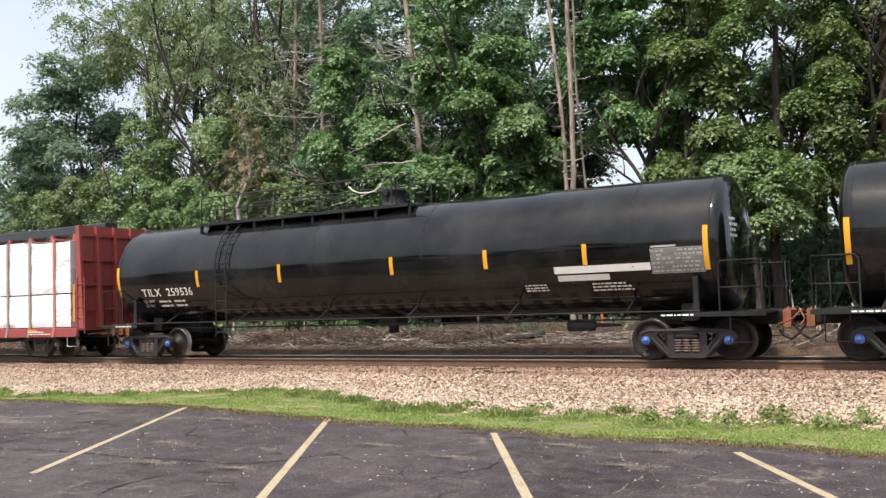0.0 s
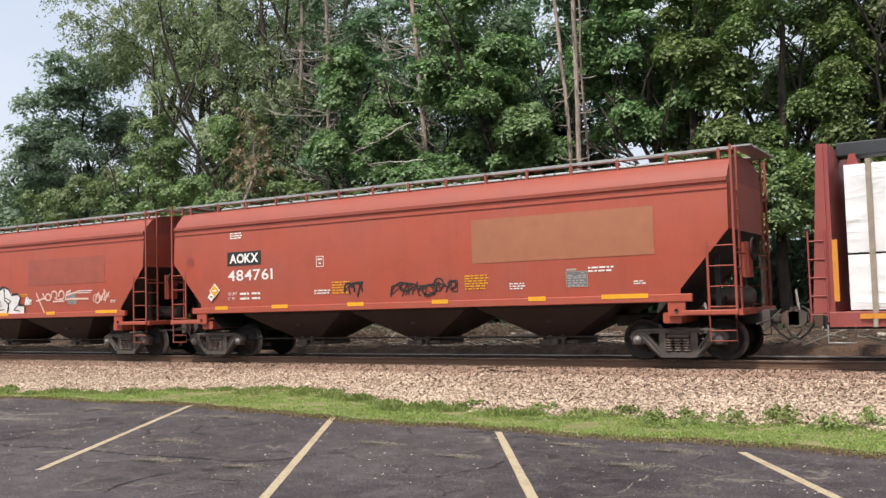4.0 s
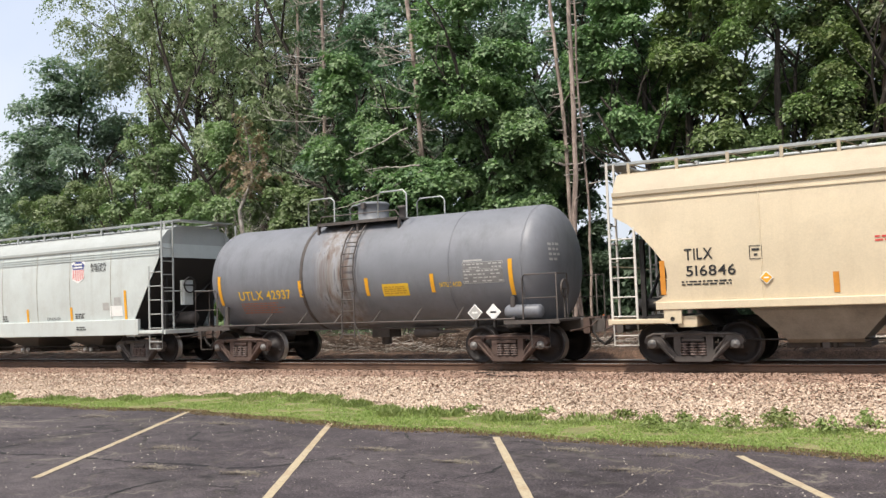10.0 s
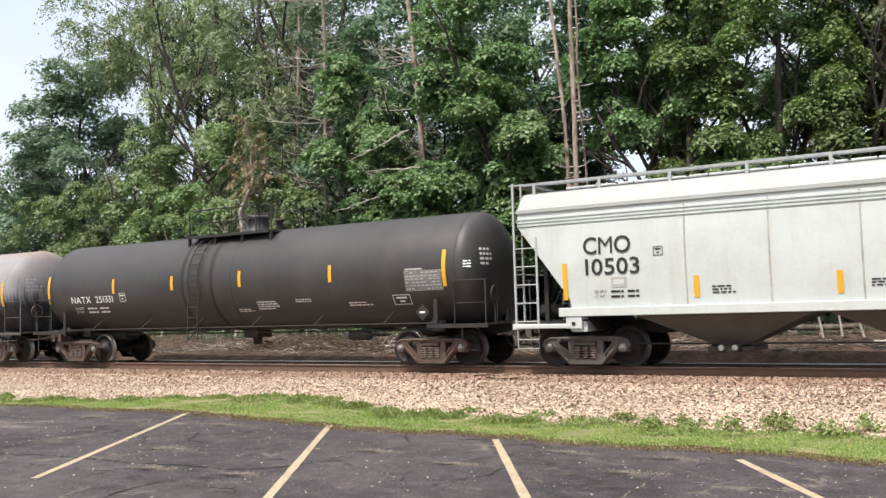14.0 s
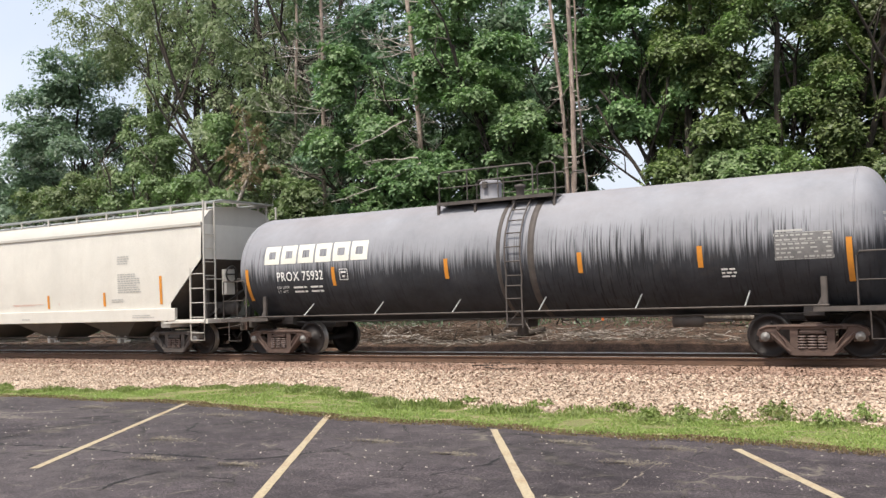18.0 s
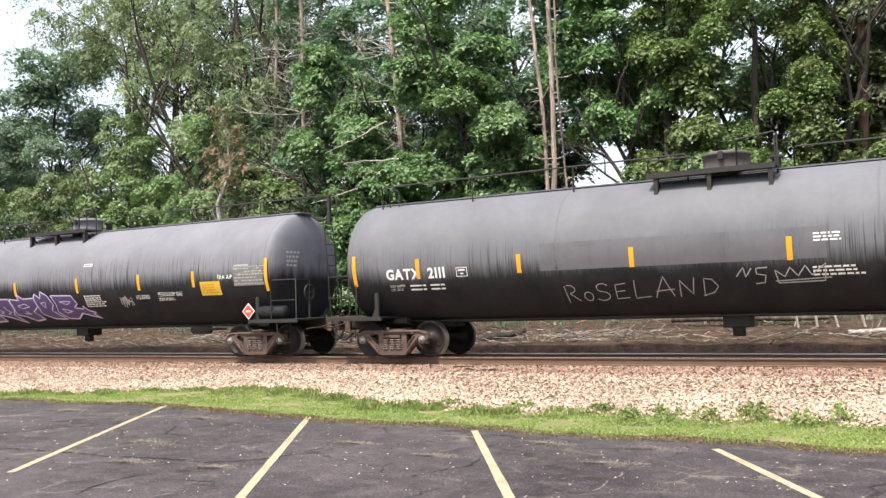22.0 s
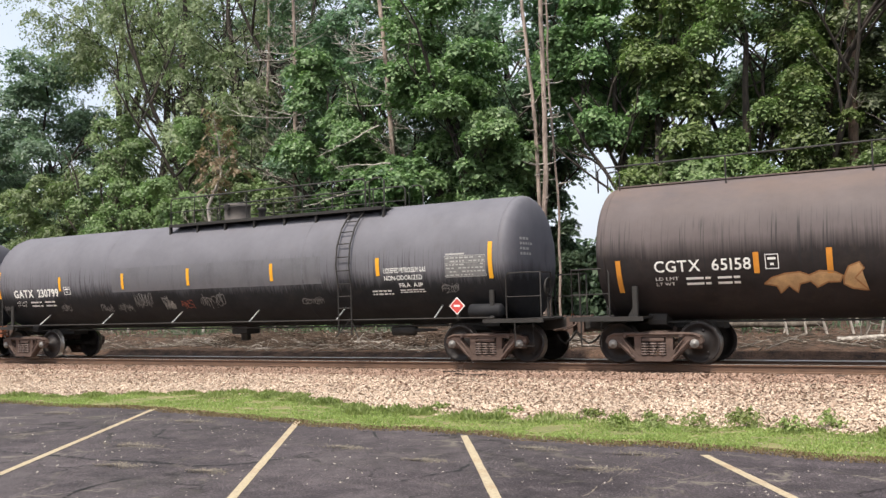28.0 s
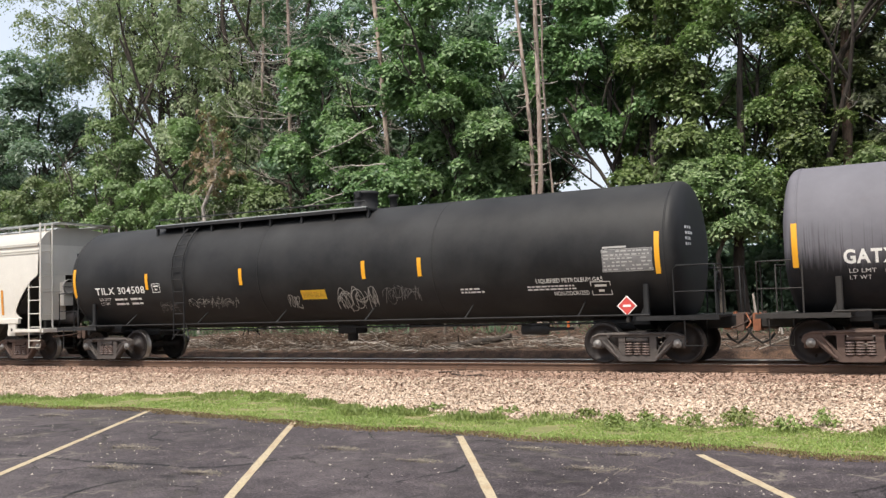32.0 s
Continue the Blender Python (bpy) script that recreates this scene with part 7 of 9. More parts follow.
            part("jacking_pad", G().box(x0, x1, s * 1.57 - 0.035, s * 1.57 + 0.035, zs - 0.42, zs + 0.02, 0.012), paint, car)
            part("pad_hole", G().spin([(0.0, 0.0), (0.045, 0.0), (0.045, -0.012)], ((x0 + x1) / 2, -1.608 if s < 0 else 1.62, zs - 0.32), "y", 12), "rim_dark", car)
            x0, x1 = sorted((e * (h - cx), e * (h + 0.12)))
            part("end_sill", G().box(x0, x1, s * 1.56 - 0.05, s * 1.56 + 0.05, zs - 0.42, zs - 0.31, 0.02), paint, car)
        x0, x1 = sorted((e * (h - 0.5), e * (h + 0.2)))
        part("end_deck", G().box(x0, x1, -1.5, 1.5, zs - 0.37, zs - 0.32).box(e * (h + 0.16) - 0.05, e * (h + 0.16) + 0.05, -1.55, 1.55, zs - 0.43, zs - 0.3, 0.01), paint, car)
        for s in (-1, 1):
            y = s * 1.56
            for xx, top in ((e * (h + 0.1), zb), (e * (h - 0.46), cz1 - 0.25)):
                part("ladder_stile", G().box(xx - 0.026, xx + 0.026, y - 0.02, y + 0.02, zs - 0.42, top, 0.006), lad, car)
            for k in range(6):
                z = zs - 0.25 + 0.42 * k
                if z < cz1 - 0.25:
                    part("rung", cached("hop_rung" + lad, lambda: G().tube([(-0.28, 0, 0), (0.28, 0, 0)], 0.015, 5), lad), "", car).location = (e * (h - 0.18), y, z)
            for k in range(6):
                part("end_rung", G().tube([(e * (h + 0.1), y, zs + 0.15 + 0.4 * k), (e * (h + 0.1), y - s * 0.42, zs + 0.15 + 0.4 * k)], 0.015, 5), lad, car)
            part("end_post", G().box(e * (h + 0.1) - 0.022, e * (h + 0.1) + 0.022, s * 1.12 - 0.022, s * 1.12 + 0.022, zs - 0.3, zb, 0.006), lad, car)
            part("step_iron", G().tube([(e * (h - 0.46), y, zs - 0.4), (e * (h - 0.46), y, 0.45), (e * (h + 0.08), y, 0.45), (e * (h + 0.08), y, zs - 0.4)], 0.02, 5).tube([(e * (h - 0.46), y, 0.66), (e * (h + 0.08), y, 0.66)], 0.014, 5), lad, car)
        part("cross_rail", G().tube([(e * (h + 0.12), -1.5, zs + 0.85), (e * (h + 0.12), 1.5, zs + 0.85)], 0.018, 5), upper or paint, car)
        coupler(car, e * (h + 0.32), e, frame if frame != "truck_black" else "truck_rust")
        truck(car, e * a, frame, cap, place)
    part("brake_wheel", G().spin([(0.22, 0.0), (0.25, 0.02), (0.25, 0.05), (0.22, 0.06), (0.21, 0.03), (0.22, 0.0)], (h + 0.22, -0.6, 2.35), "x", 18).tube([(h + 0.24, -0.85, 2.35), (h + 0.24, -0.35, 2.35)], 0.02, 5), "cap_grey" if arc else "rim_dark", car)
    part("brake_box", G().box(h + 0.02, h + 0.2, -0.8, -0.4, 1.75, 2.5, 0.03), paint, car)
    part("air_reservoir", G().spin([(0.0, -0.55), (0.14, -0.53), (0.2, -0.45), (0.2, 0.45), (0.14, 0.53), (0.0, 0.55)], (h - 0.35, -0.3, 1.35), "x", 16), "truck_grey", car)
    part("brake_cylinder", G().spin([(0.0, -0.4), (0.15, -0.38), (0.15, 0.2), (0.06, 0.25)], (-h + 0.55, -0.7, 1.3), "x", 14), "rim_dark", car)
    # discharge bays
    room = 2 * (a - 1.15)
    w = room / bays
    for i in range(bays):
        m = -room / 2 + w * (i + 0.5)
        t, b = w * 0.5 - 0.01, outlet
        lv = [(t, 1.4, zs), (t * 0.9, 1.38, zs - 0.2), (b, 0.66 + 0.3 * (b > 0.6), 0.52), (b, 0.5 + 0.3 * (b > 0.6), 0.44)]
        g = G()
        for hx, hy, z in lv:
            g.add([(m - hx, -hy, z), (m + hx, -hy, z), (m + hx, hy, z), (m - hx, hy, z)], [])
        g.f += [(4 * j + q, 4 * j + (q + 1) % 4, 4 * j + 4 + (q + 1) % 4, 4 * j + 4 + q) for j in range(3) for q in range(4)] + [(12, 13, 14, 15)]
        g.s += [False] * 13
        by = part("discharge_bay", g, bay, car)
        part("outlet_gate", G().box(m - b - 0.08, m + b + 0.08, -0.6, 0.6, 0.33, 0.44, 0.015).box(m - 0.07, m + 0.07, -0.82, -0.6, 0.33, 0.46, 0.02).tube([(m + 0.3, -0.78, 0.39), (m + 0.52, -0.78, 0.39)], 0.035, 6).box(m - 0.2, m - 0.12, -0.72, -0.6, 0.33, 0.56, 0.01).box(m + 0.12, m + 0.2, -0.72, -0.6, 0.33, 0.56, 0.01).tube([(m - 0.25, -0.7, 0.48), (m + 0.25, -0.7, 0.48)], 0.03, 6), gate, by)
        if caps:
            for dx in (-0.14, 0.14):
                part("outlet_cap", G().spin([(0.0, -0.05), (0.055, -0.05), (0.065, -0.03), (0.065, 0.03)], (m + dx, -0.86, 0.42), "y", 12), "gate_silver", by)
        part("vibrator_bracket", G().box(m - 0.1, m + 0.1, -1.1, -1.02, 0.86, 0.98, 0.01), bay, by)
    part("brake_pipe", G().tube([(-h + 0.5, -0.7, 0.7), (-a + 1, -0.9, 0.52), (a - 1, -0.9, 0.52), (h - 0.5, -0.7, 0.7)], 0.02, 5), end, car)
    for x, z0, z1 in bars:
        patch(car, "reflector", x - 0.055, x + 0.055, z0, z1, skin, bar_mat, 0.01)
    return car, skin


def shield(car, x0, x1, z0, z1, skin):
    """A striped heraldic emblem, drawn as plain shapes."""
    m, w, h = (x0 + x1) / 2, (x1 - x0) / 2, z1 - z0

    def outline(k):
        right = [(0.0, 0.0), (0.35, 0.06), (0.75, 0.16), (0.93, 0.33), (0.9, 0.55), (0.86, 0.7), (1.0, 0.84), (0.8, 0.98), (0.45, 0.96), (0.0, 1.0)]
        pts = right + [(-a, b) for a, b in right[-2:0:-1]]
        return [(m + a * w * k, z0 + h * (0.5 + (b - 0.5) * k)) for a, b in pts]
    e = part("emblem", G().add([(x, skin(z) - 0.006, z) for x, z in outline(1.0)], [tuple(range(len(outline(1.0))))]), "mark_white", car, "white-edged shield with red stripes and a blue head")
    zc = z0 + 0.6 * h
    o = [(x, z) for x, z in outline(0.9) if z > zc]
    o = sorted([p for p in o if p[0] <= m], key=lambda p: p[1]) + sorted([p for p in o if p[0] > m], key=lambda p: -p[1])
    part("emblem_head", G().add([(x, skin(z) - 0.009, z) for x, z in [(m - 0.82 * w, zc)] + o + [(m + 0.82 * w, zc)]], [tuple(range(len(o) + 1, -1, -1))]), "mark_blue", e)
    for k in range(6):
        x = m - 0.75 * w + k * 0.28 * w
        low = z0 + h * (0.07 + 0.12 * abs(k - 2.6) / 2.6)
        g = G().add([(x, skin(low) - 0.009, low), (x + 0.13 * w, skin(low) - 0.009, low), (x + 0.13 * w, skin(zc) - 0.009, zc - 0.01), (x, skin(zc) - 0.009, zc - 0.01)], [(0, 1, 2, 3)])
        part("emblem_stripe", g, "mark_red", e)
    for lo, hi, wide in ((0.19, 0.26, 0.6), (0.06, 0.13, 0.62)):
        part("emblem_bar", G().box(m - wide * w, m + wide * w, skin(zc) - 0.013, skin(zc) - 0.011, zc + lo * h, zc + hi * h), "mark_white", e)

# ---- the train, from its front to its end ----
W, K, Y = "mark_white", "mark_black", "mark_yellow"


def tank_marks(car, skin, mark, table=None, boxes=(), prints=(), words=(), colour=W, yellow=None, placards=(), post_y=-1.47):
    for text, x0, x1, z0, z1 in words:
        lettering(car, text, x0, x1, z0, z1, skin, colour)
    if mark:
        lettering(car, mark[0], *mark[1:], skin, colour, 0.035 if mark[0].startswith("GATX") else 0.012, gap=0.18)
    if table:
        data_table(car, *table, skin)
    for b in boxes:
        frame_box(car, *b, skin, colour)
    for i, p in enumerate(prints):
        if i == 0 and mark and p[1] - p[0] > 1.2:
            load_marks(car, *p, skin, colour if colour != Y else "mark_brown")
            continue
        fine_print(car, *p, skin, colour if colour != Y else "mark_brown", max(1, round((p[3] - p[2]) / 0.085)), i + 1)
    if yellow:
        patch(car, "warning_label", *yellow, skin, Y, label="yellow warning label")
        fine_print(car, yellow[0] + 0.06, yellow[1] - 0.06, yellow[2] + 0.05, yellow[3] - 0.05, lambda z: skin(z) - 0.004, "mark_ochre", 4)
    for x, z, s, m in placards:
        b = part("placard_bracket", G().box(x - 0.03, x + 0.03, post_y - 0.01, post_y + 0.1, z - 0.35, z + 0.02), "rim_dark", car)
        placard(car, x, z, s, skin, m, post_y)


c, sk = tank_car(6.45, 8.33, 9.75, 2.56, 1.5, "gloss_black", "glossy black insulated tank car with orange reflectors", "satin_black", "truck_black", "cap_blue", "coupler_orange",
                 [(-9.3, 1.9, 2.81), (-5.86, 2.11, 2.58), (-2.7, 2.12, 2.6), (0.99, 2.15, 2.6)], seams=[(-1.6, 0.02), (1.9, 0.02)], ladder=-4.85, deck=(-6.2, 1.25), dome=(-0.2, 0.45), style="rail")
tank_marks(c, sk, ("TILX", -8.3, -6.9, 1.9, 2.11), prints=[(-8.37, -6.55, 1.55, 1.81)])
fine_print(c, -9.3, -8.0, 0.97, 1.04, lambda z: -1.5, W, 1)

c, sk = tank_car(-14.48, 8.33, 9.75, 2.56, 1.5, "gloss_black", "glossy black insulated tank car with orange reflectors", "satin_black", "truck_black", "cap_blue", "coupler_orange",
                 [(-9.25, 1.9, 2.81), (-5.86, 2.11, 2.58), (-2.73, 2.12, 2.61), (0.99, 2.16, 2.61), (3.69, 2.18, 2.63), (6.21, 2.15, 2.62), (8.91, 1.93, 2.86)],
                 seams=[(7.3, 0.02), (1.9, 0.02), (-1.6, 0.02), (-3.6, 0.02)], ladder=-4.85, deck=(-6.2, 1.25), dome=(-0.2, 0.45), style="rail")
tank_marks(c, sk, ("TILX  259536", -8.29, -6.17, 1.89, 2.11), (7.71, 8.85, 1.9, 2.42), prints=[(-8.37, -6.55, 1.55, 1.81), (4.61, 5.38, 1.6, 1.78), (6.27, 7.26, 1.56, 1.77)])
patch(c, "painted_out_strip", 5.43, 7.69, 1.98, 2.14, sk, W, label="white painted-out strip")
patch(c, "painted_out_strip", 5.49, 6.73, 1.81, 1.94, sk, W, label="white painted-out strip")
fine_print(c, 7.9, 8.9, 0.97, 1.04, lambda z: -1.5, W, 1)
part("rope", G().tube([(-0.66, -0.99, 4.6), (-0.5, -1.0, 4.47), (-0.3, -1.0, 4.4), (-0.05, -1.0, 4.37), (0.2, -1.0, 4.41), (0.35, -0.99, 4.5), (0.43, -0.98, 4.6)], 0.018, 6), "mark_cream", c, "slack pale rope tied to the top rail")
fine_print(c, -9.4, -8.4, 0.97, 1.04, lambda z: -1.5, W, 1)


# centre-beam flat car with wrapped lumber
def centre_beam(place, a, h):
    car = rolling(thing("centre_beam_flat_car", "red centre-beam flat car loaded with white-wrapped lumber", "flat car", group="cars of the freight train"), place)
    part("deck", G().box(-h, h, -1.35, 1.35, 0.9, 0.98, 0.01), "centre_red", car)
    for s in (-1, 1):
        part("side_sill", G().box(-h, h, s * 1.42 - 0.06, s * 1.42 + 0.06, 0.72, 1.0, 0.015).box(-h, h, s * 1.42 - 0.1, s * 1.42 + 0.1, 0.71, 0.735), "centre_red", car)
    part("belly", G().prism([(-a + 1.6, 0.72), (-a + 3.2, 0.5), (a - 3.2, 0.5), (a - 1.6, 0.72)], -0.5, 0.5), "truck_black", car)
    part("top_beam", G().box(-h + 0.1, h - 0.1, -0.24, 0.24, 4.16, 4.46, 0.03), "wood_beam", car)
    n = 19
    for i in range(n):
        x = -h + 0.4 + (2 * h - 0.8) * i / (n - 1)
        part("beam_post", G().box(x - 0.07, x + 0.07, -0.1, 0.1, 0.98, 4.17, 0.02).prism([(x - 0.12, 3.95), (x + 0.12, 3.95), (x + 0.06, 4.2), (x - 0.06, 4.2)], -0.3, 0.3), "centre_red", car)
        if i < n - 1:
            w = (2 * h - 0.8) / (n - 1)
            part("beam_brace", G().tube([(x, 0, 1.0 if i % 2 else 4.1), (x + w, 0, 4.1 if i % 2 else 1.0)], 0.05, 6), "centre_red", car)
    for e in (-1, 1):
        x = e * (h - 0.06)
        bk = part("bulkhead", G().box(x - 0.04, x + 0.04, -1.4, 1.4, 0.98, 4.3), "centre_red", car)
        for y in (-1.38, -0.7, 0.0, 0.7, 1.38):
            x0, x1 = sorted((x + e * 0.04, x + e * 0.36))
            part("bulkhead_post", G().prism([(x0, 0.98), (x1, 0.98), (x1 - (0.2 if e > 0 else 0), 4.3), (x0 + (0.2 if e < 0 else 0), 4.3)], y - 0.05, y + 0.05), "centre_red", bk)
        for z in (1.6, 2.4, 3.2, 4.0):
            x0, x1 = sorted((x + e * 0.04, x + e * 0.16))
            part("bulkhead_rail", G().box(x0, x1, -1.38, 1.38, z - 0.05, z + 0.05), "centre_red", bk)
        part("ladder", G().tube([(x + e * 0.4, -1.42, 0.8), (x + e * 0.4, -1.42, 2.6)], 0.02, 5).tube([(x + e * 0.08, -1.45, 0.8), (x + e * 0.08, -1.45, 2.6)], 0.02, 5), "centre_red", car)
        for k in range(5):
            part("rung", G().tube([(x + e * 0.4, -1.43, 0.95 + 0.36 * k), (x + e * 0.08, -1.45, 0.95 + 0.36 * k)], 0.015, 5), "centre_red", car)
        part("end_sill", G().box(*sorted((e * (a - 1.2), e * (h + 0.3))), -0.27, 0.27, 0.62, 0.92, 0.03), "truck_black", car)
        part("step_iron", G().tube([(x - e * 0.4, -1.47, 0.75), (x - e * 0.4, -1.47, 0.4), (x + e * 0.1, -1.47, 0.4), (x + e * 0.1, -1.47, 0.75)], 0.018, 5), "galvanised", car)
        coupler(car, e * (h + 0.3), e, "truck_rust")
        truck(car, e * a, "truck_black", "cap_grey", place)

    def skin(z):
        return -1.525
    lettering(car, "AOK  29971", -8.67, -7.05, 0.75, 0.89, skin, W, 0.012)
    fine_print(car, 2.1, 2.6, 0.82, 0.94, skin, W, 1)
    fine_print(car, -3.9, -3.0, 0.8, 0.92, skin, W, 2)
    fine_print(car, 4.2, 5.0, 0.8, 0.92, skin, W, 2)
    fine_print(car, 9.0, 10.2, 0.78, 0.92, skin, W, 2)
    frame_box(car, 5.75, 6.15, 0.62, 0.98, skin, W)
    for k in range(10):
        x = -10.6 + 2.2 * k
        patch(car, "reflector", x - 0.25, x + 0.25, 0.86, 0.96, skin, "reflector_orange")
    patch(car, "reflector", -11.3, -11.2, 1.2, 2.4, lambda z: -1.44, "reflector_orange")
    patch(car, "reflector", 11.2, 11.3, 1.2, 2.4, lambda z: -1.44, "reflector_orange")
    # bundles in two layers on both sides, and their straps
    rnd = random.Random(8)
    m, room = 9, 2 * h - 0.75
    for s in (-1, 1):
        for lay in (0, 1):
            for i in range(m):
                w = room / m
                x0, x1 = -room / 2 + w * i + 0.004, -room / 2 + w * (i + 1) - 0.004
                z0 = 1.03 + 1.1 * lay
                b = wrapped_bundle(x0, x1, s, z0, z0 + 1.06 + lay * rnd.uniform(0.6, 0.72), rnd.random() * 90)
                rolling(b, place)
        if s < 0:
            for k, x in enumerate((-10.58, -9.35, -8.15, -7.0, -5.73, -4.67, -3.38, -2.2, -0.92, 0.42, 1.55, 2.86, 3.96, 5.28, 6.32, 7.77, 8.98, 10.27)):
                mt = {5: "strap_olive", 7: "strap_olive", 9: "strap_red", 10: "strap_yellow", 11: "strap_olive", 17: "strap_red"}.get(k, "strap_mauve" if k % 5 == 2 else "strap_brown")
                part("strap", G().box(x - 0.05, x + 0.05, -1.475, -1.45, 0.98, 3.92).box(x - 0.05, x + 0.05, -1.45, -0.2, 3.905, 3.92).tube([(x, -1.46, 0.98), (x, -1.52, 0.7)], 0.05, 6), mt, car)
    return car


def wrapped_bundle(x0, x1, s, z0, z1, seed):
    """A stack of lumber in creased white wrapping on two bearers."""
    b = thing("lumber_bundle", "lumber bundle in creased white plastic wrapping", "lumber", group="wrapped lumber on the flat car")
    nx, nz = 16, 9
    ya, yb = (-1.42, -0.14) if s < 0 else (0.14, 1.42)
    g = G()

    def crease(x, z, w):
        q = Vector((x * 1.5 + seed, z * 2.1, w))
        return 0.035 * noise.noise(q) + 0.022 * abs(noise.noise(q * 2.3)) + 0.012 * noise.noise(q * 5)
    for y, d in ((ya, -1), (yb, 1)):
        v = []
        for i in range(nx + 1):
            for j in range(nz + 1):
                x, z = x0 + (x1 - x0) * i / nx, z0 + (z1 - z0) * j / nz
                edge = min(1, 4 * min(i, nx - i) / nx * 2, 4 * min(j, nz - j) / nz * 2)
                v.append((x, y + d * (crease(x, z, y) * edge - 0.02 * (1 - edge)), z))
        f = [(i * (nz + 1) + j, (i + 1) * (nz + 1) + j, (i + 1) * (nz + 1) + j + 1, i * (nz + 1) + j + 1) for i in range(nx) for j in range(nz)]
        g.add(v, f if d < 0 else [q[::-1] for q in f], True)
    v = []
    for i in range(nx + 1):
        for j in range(5):
            x, y = x0 + (x1 - x0) * i / nx, ya + 0.02 + (yb - ya - 0.04) * j / 4
            v.append((x, y, z1 - 0.012 + crease(x, y * 2, z1) * 0.7 * (0 if j in (0, 4) else 1)))
    g.add(v, [(i * 5 + j, (i + 1) * 5 + j, (i + 1) * 5 + j + 1, i * 5 + j + 1) for i in range(nx) for j in range(4)], True)
    for x, fl in ((x0, False), (x1, True)):
        q = [(x, ya + 0.02, z0), (x, yb - 0.02, z0), (x, yb - 0.02, z1), (x, ya + 0.02, z1)]
        g.add(q, [(0, 1, 2, 3) if fl else (3, 2, 1, 0)])
    part("wrapping", g, "lumber_wrap", b)
    for k in (0.18, 0.5, 0.82):
        x = x0 + (x1 - x0) * k
        part("bearer", G().box(x - 0.05, x + 0.05, ya + 0.03, yb - 0.03, z0 - 0.045, z0 + 0.001), "strap_brown", b)
    return b


centre_beam(-37.2, 9.15, 11.4)

# red covered hoppers
def red_hopper(place, a, h, words):
    # red car: bays and end sheets coloured near-black for the shade below
    c, sk = hopper_car(place, a, h, "hopper_red", words, "bay_red_shaded", "hopper_red", zs=1.4, zt=3.78, bays=3, cut=(1.05, 1.55, 2.75), frame="truck_grey", ribs=1, posts=15, curve=0.05, end="rim_dark", upper="roof_red_dimmed", rb=0.7)
    return c, sk


def sill_marks(c, xs, z=1.42, mat="reflector_yellow"):
    for x0, x1 in xs:
        patch(c, "reflector", x0, x1, z - 0.05, z + 0.05, lambda zz: -1.632, mat)


c, sk = red_hopper(-58.55, 6.85, 8.12, "faded red covered hopper with a painted-out panel")
patch(c, "mark_plate", -5.94, -4.67, 2.6, 2.99, sk, K, 0.006, "black reporting mark plate")
lettering(c, "AOKX", -5.83, -4.78, 2.68, 2.92, sk, W, 0.035, lift=0.011)
lettering(c, "484761", -5.92, -4.22, 2.18, 2.47, sk, W)
patch(c, "painted_out_panel", 2.07, 6.55, 2.3, 3.34, sk, "mark_tan", 0.005, "tan painted-out rectangle")
frame_box(c, -2.7, -2.45, 2.44, 2.72, sk, W)
for p in ((-5.85, -5.3, 3.36, 3.56, W), (-2.81, -2.11, 1.71, 1.85, W), (3.04, 3.47, 1.65, 1.82, W), (5.02, 5.7, 1.97, 2.12, W), (6.05, 6.35, 1.67, 1.77, W), (1.84, 2.62, 1.68, 2.05, "reflector_yellow"), (-2.2, -1.6, 1.7, 2.05, "reflector_yellow")):
    fine_print(c, *p[:4], sk, p[4], max(2, round((p[3] - p[2]) / 0.08)))
data_table(c, 4.49, 4.99, 1.67, 2.0, sk)
load_marks(c, -5.95, -4.7, 1.62, 1.89, sk, W)
placard(c, -6.46, 1.92, 0.2, sk, "reflector_yellow")
placard(c, -6.6, 1.75, 0.14, sk, W)
scrawl(c, -1.77, -1.24, 1.6, 2.0, sk, K, 2, 0.07, 3)
scrawl(c, -0.31, 1.62, 1.58, 1.95, sk, K, 6, 0.05, 4)
scrawl(c, -7.6, -7.3, 2.7, 3.0, sk, "mark_oxide", 2, 0.03, 41)
sill_marks(c, [(-6.4, -5.9), (-4.26, -3.68), (-1.66, -1.13), (0.93, 1.4), (3.55, 3.99), (5.33, 6.39)])

c, sk = red_hopper(-76.1, 6.8, 8.08, "red covered hopper with large white spray-painted letters")
patch(c, "mark_plate", -5.83, -4.67, 2.65, 3.0, sk, W, 0.006, "white reporting mark plate")
lettering(c, "AOKX", -5.75, -4.85, 2.72, 2.94, sk, K, 0.012, lift=0.011)
lettering(c, "484808", -5.8, -4.03, 2.17, 2.5, sk, W)
frame_box(c, -2.65, -2.36, 2.44, 2.72, sk, W)
for p in ((-5.73, -5.23, 3.36, 3.57), (4.95, 5.75, 2.02, 2.14), (6.54, 6.88, 1.69, 1.79), (-3.58, -3.18, 1.67, 1.79)):
    fine_print(c, *p, sk, W, max(2, round((p[3] - p[2]) / 0.09)))
data_table(c, 4.45, 4.89, 1.7, 2.0, sk)
load_marks(c, -5.75, -4.7, 1.62, 1.92, sk, W)
patch(c, "painted_out_panel", 2.4, 6.3, 2.35, 3.2, sk, "mark_oxide", 0.004, "darker red painted-over rectangle")
placard(c, -4.38, 1.98, 0.2, sk, "reflector_yellow")
placard(c, -4.62, 1.78, 0.19, sk, W)
PIECE = (-3.05, 2.17, 1.36, 2.36)
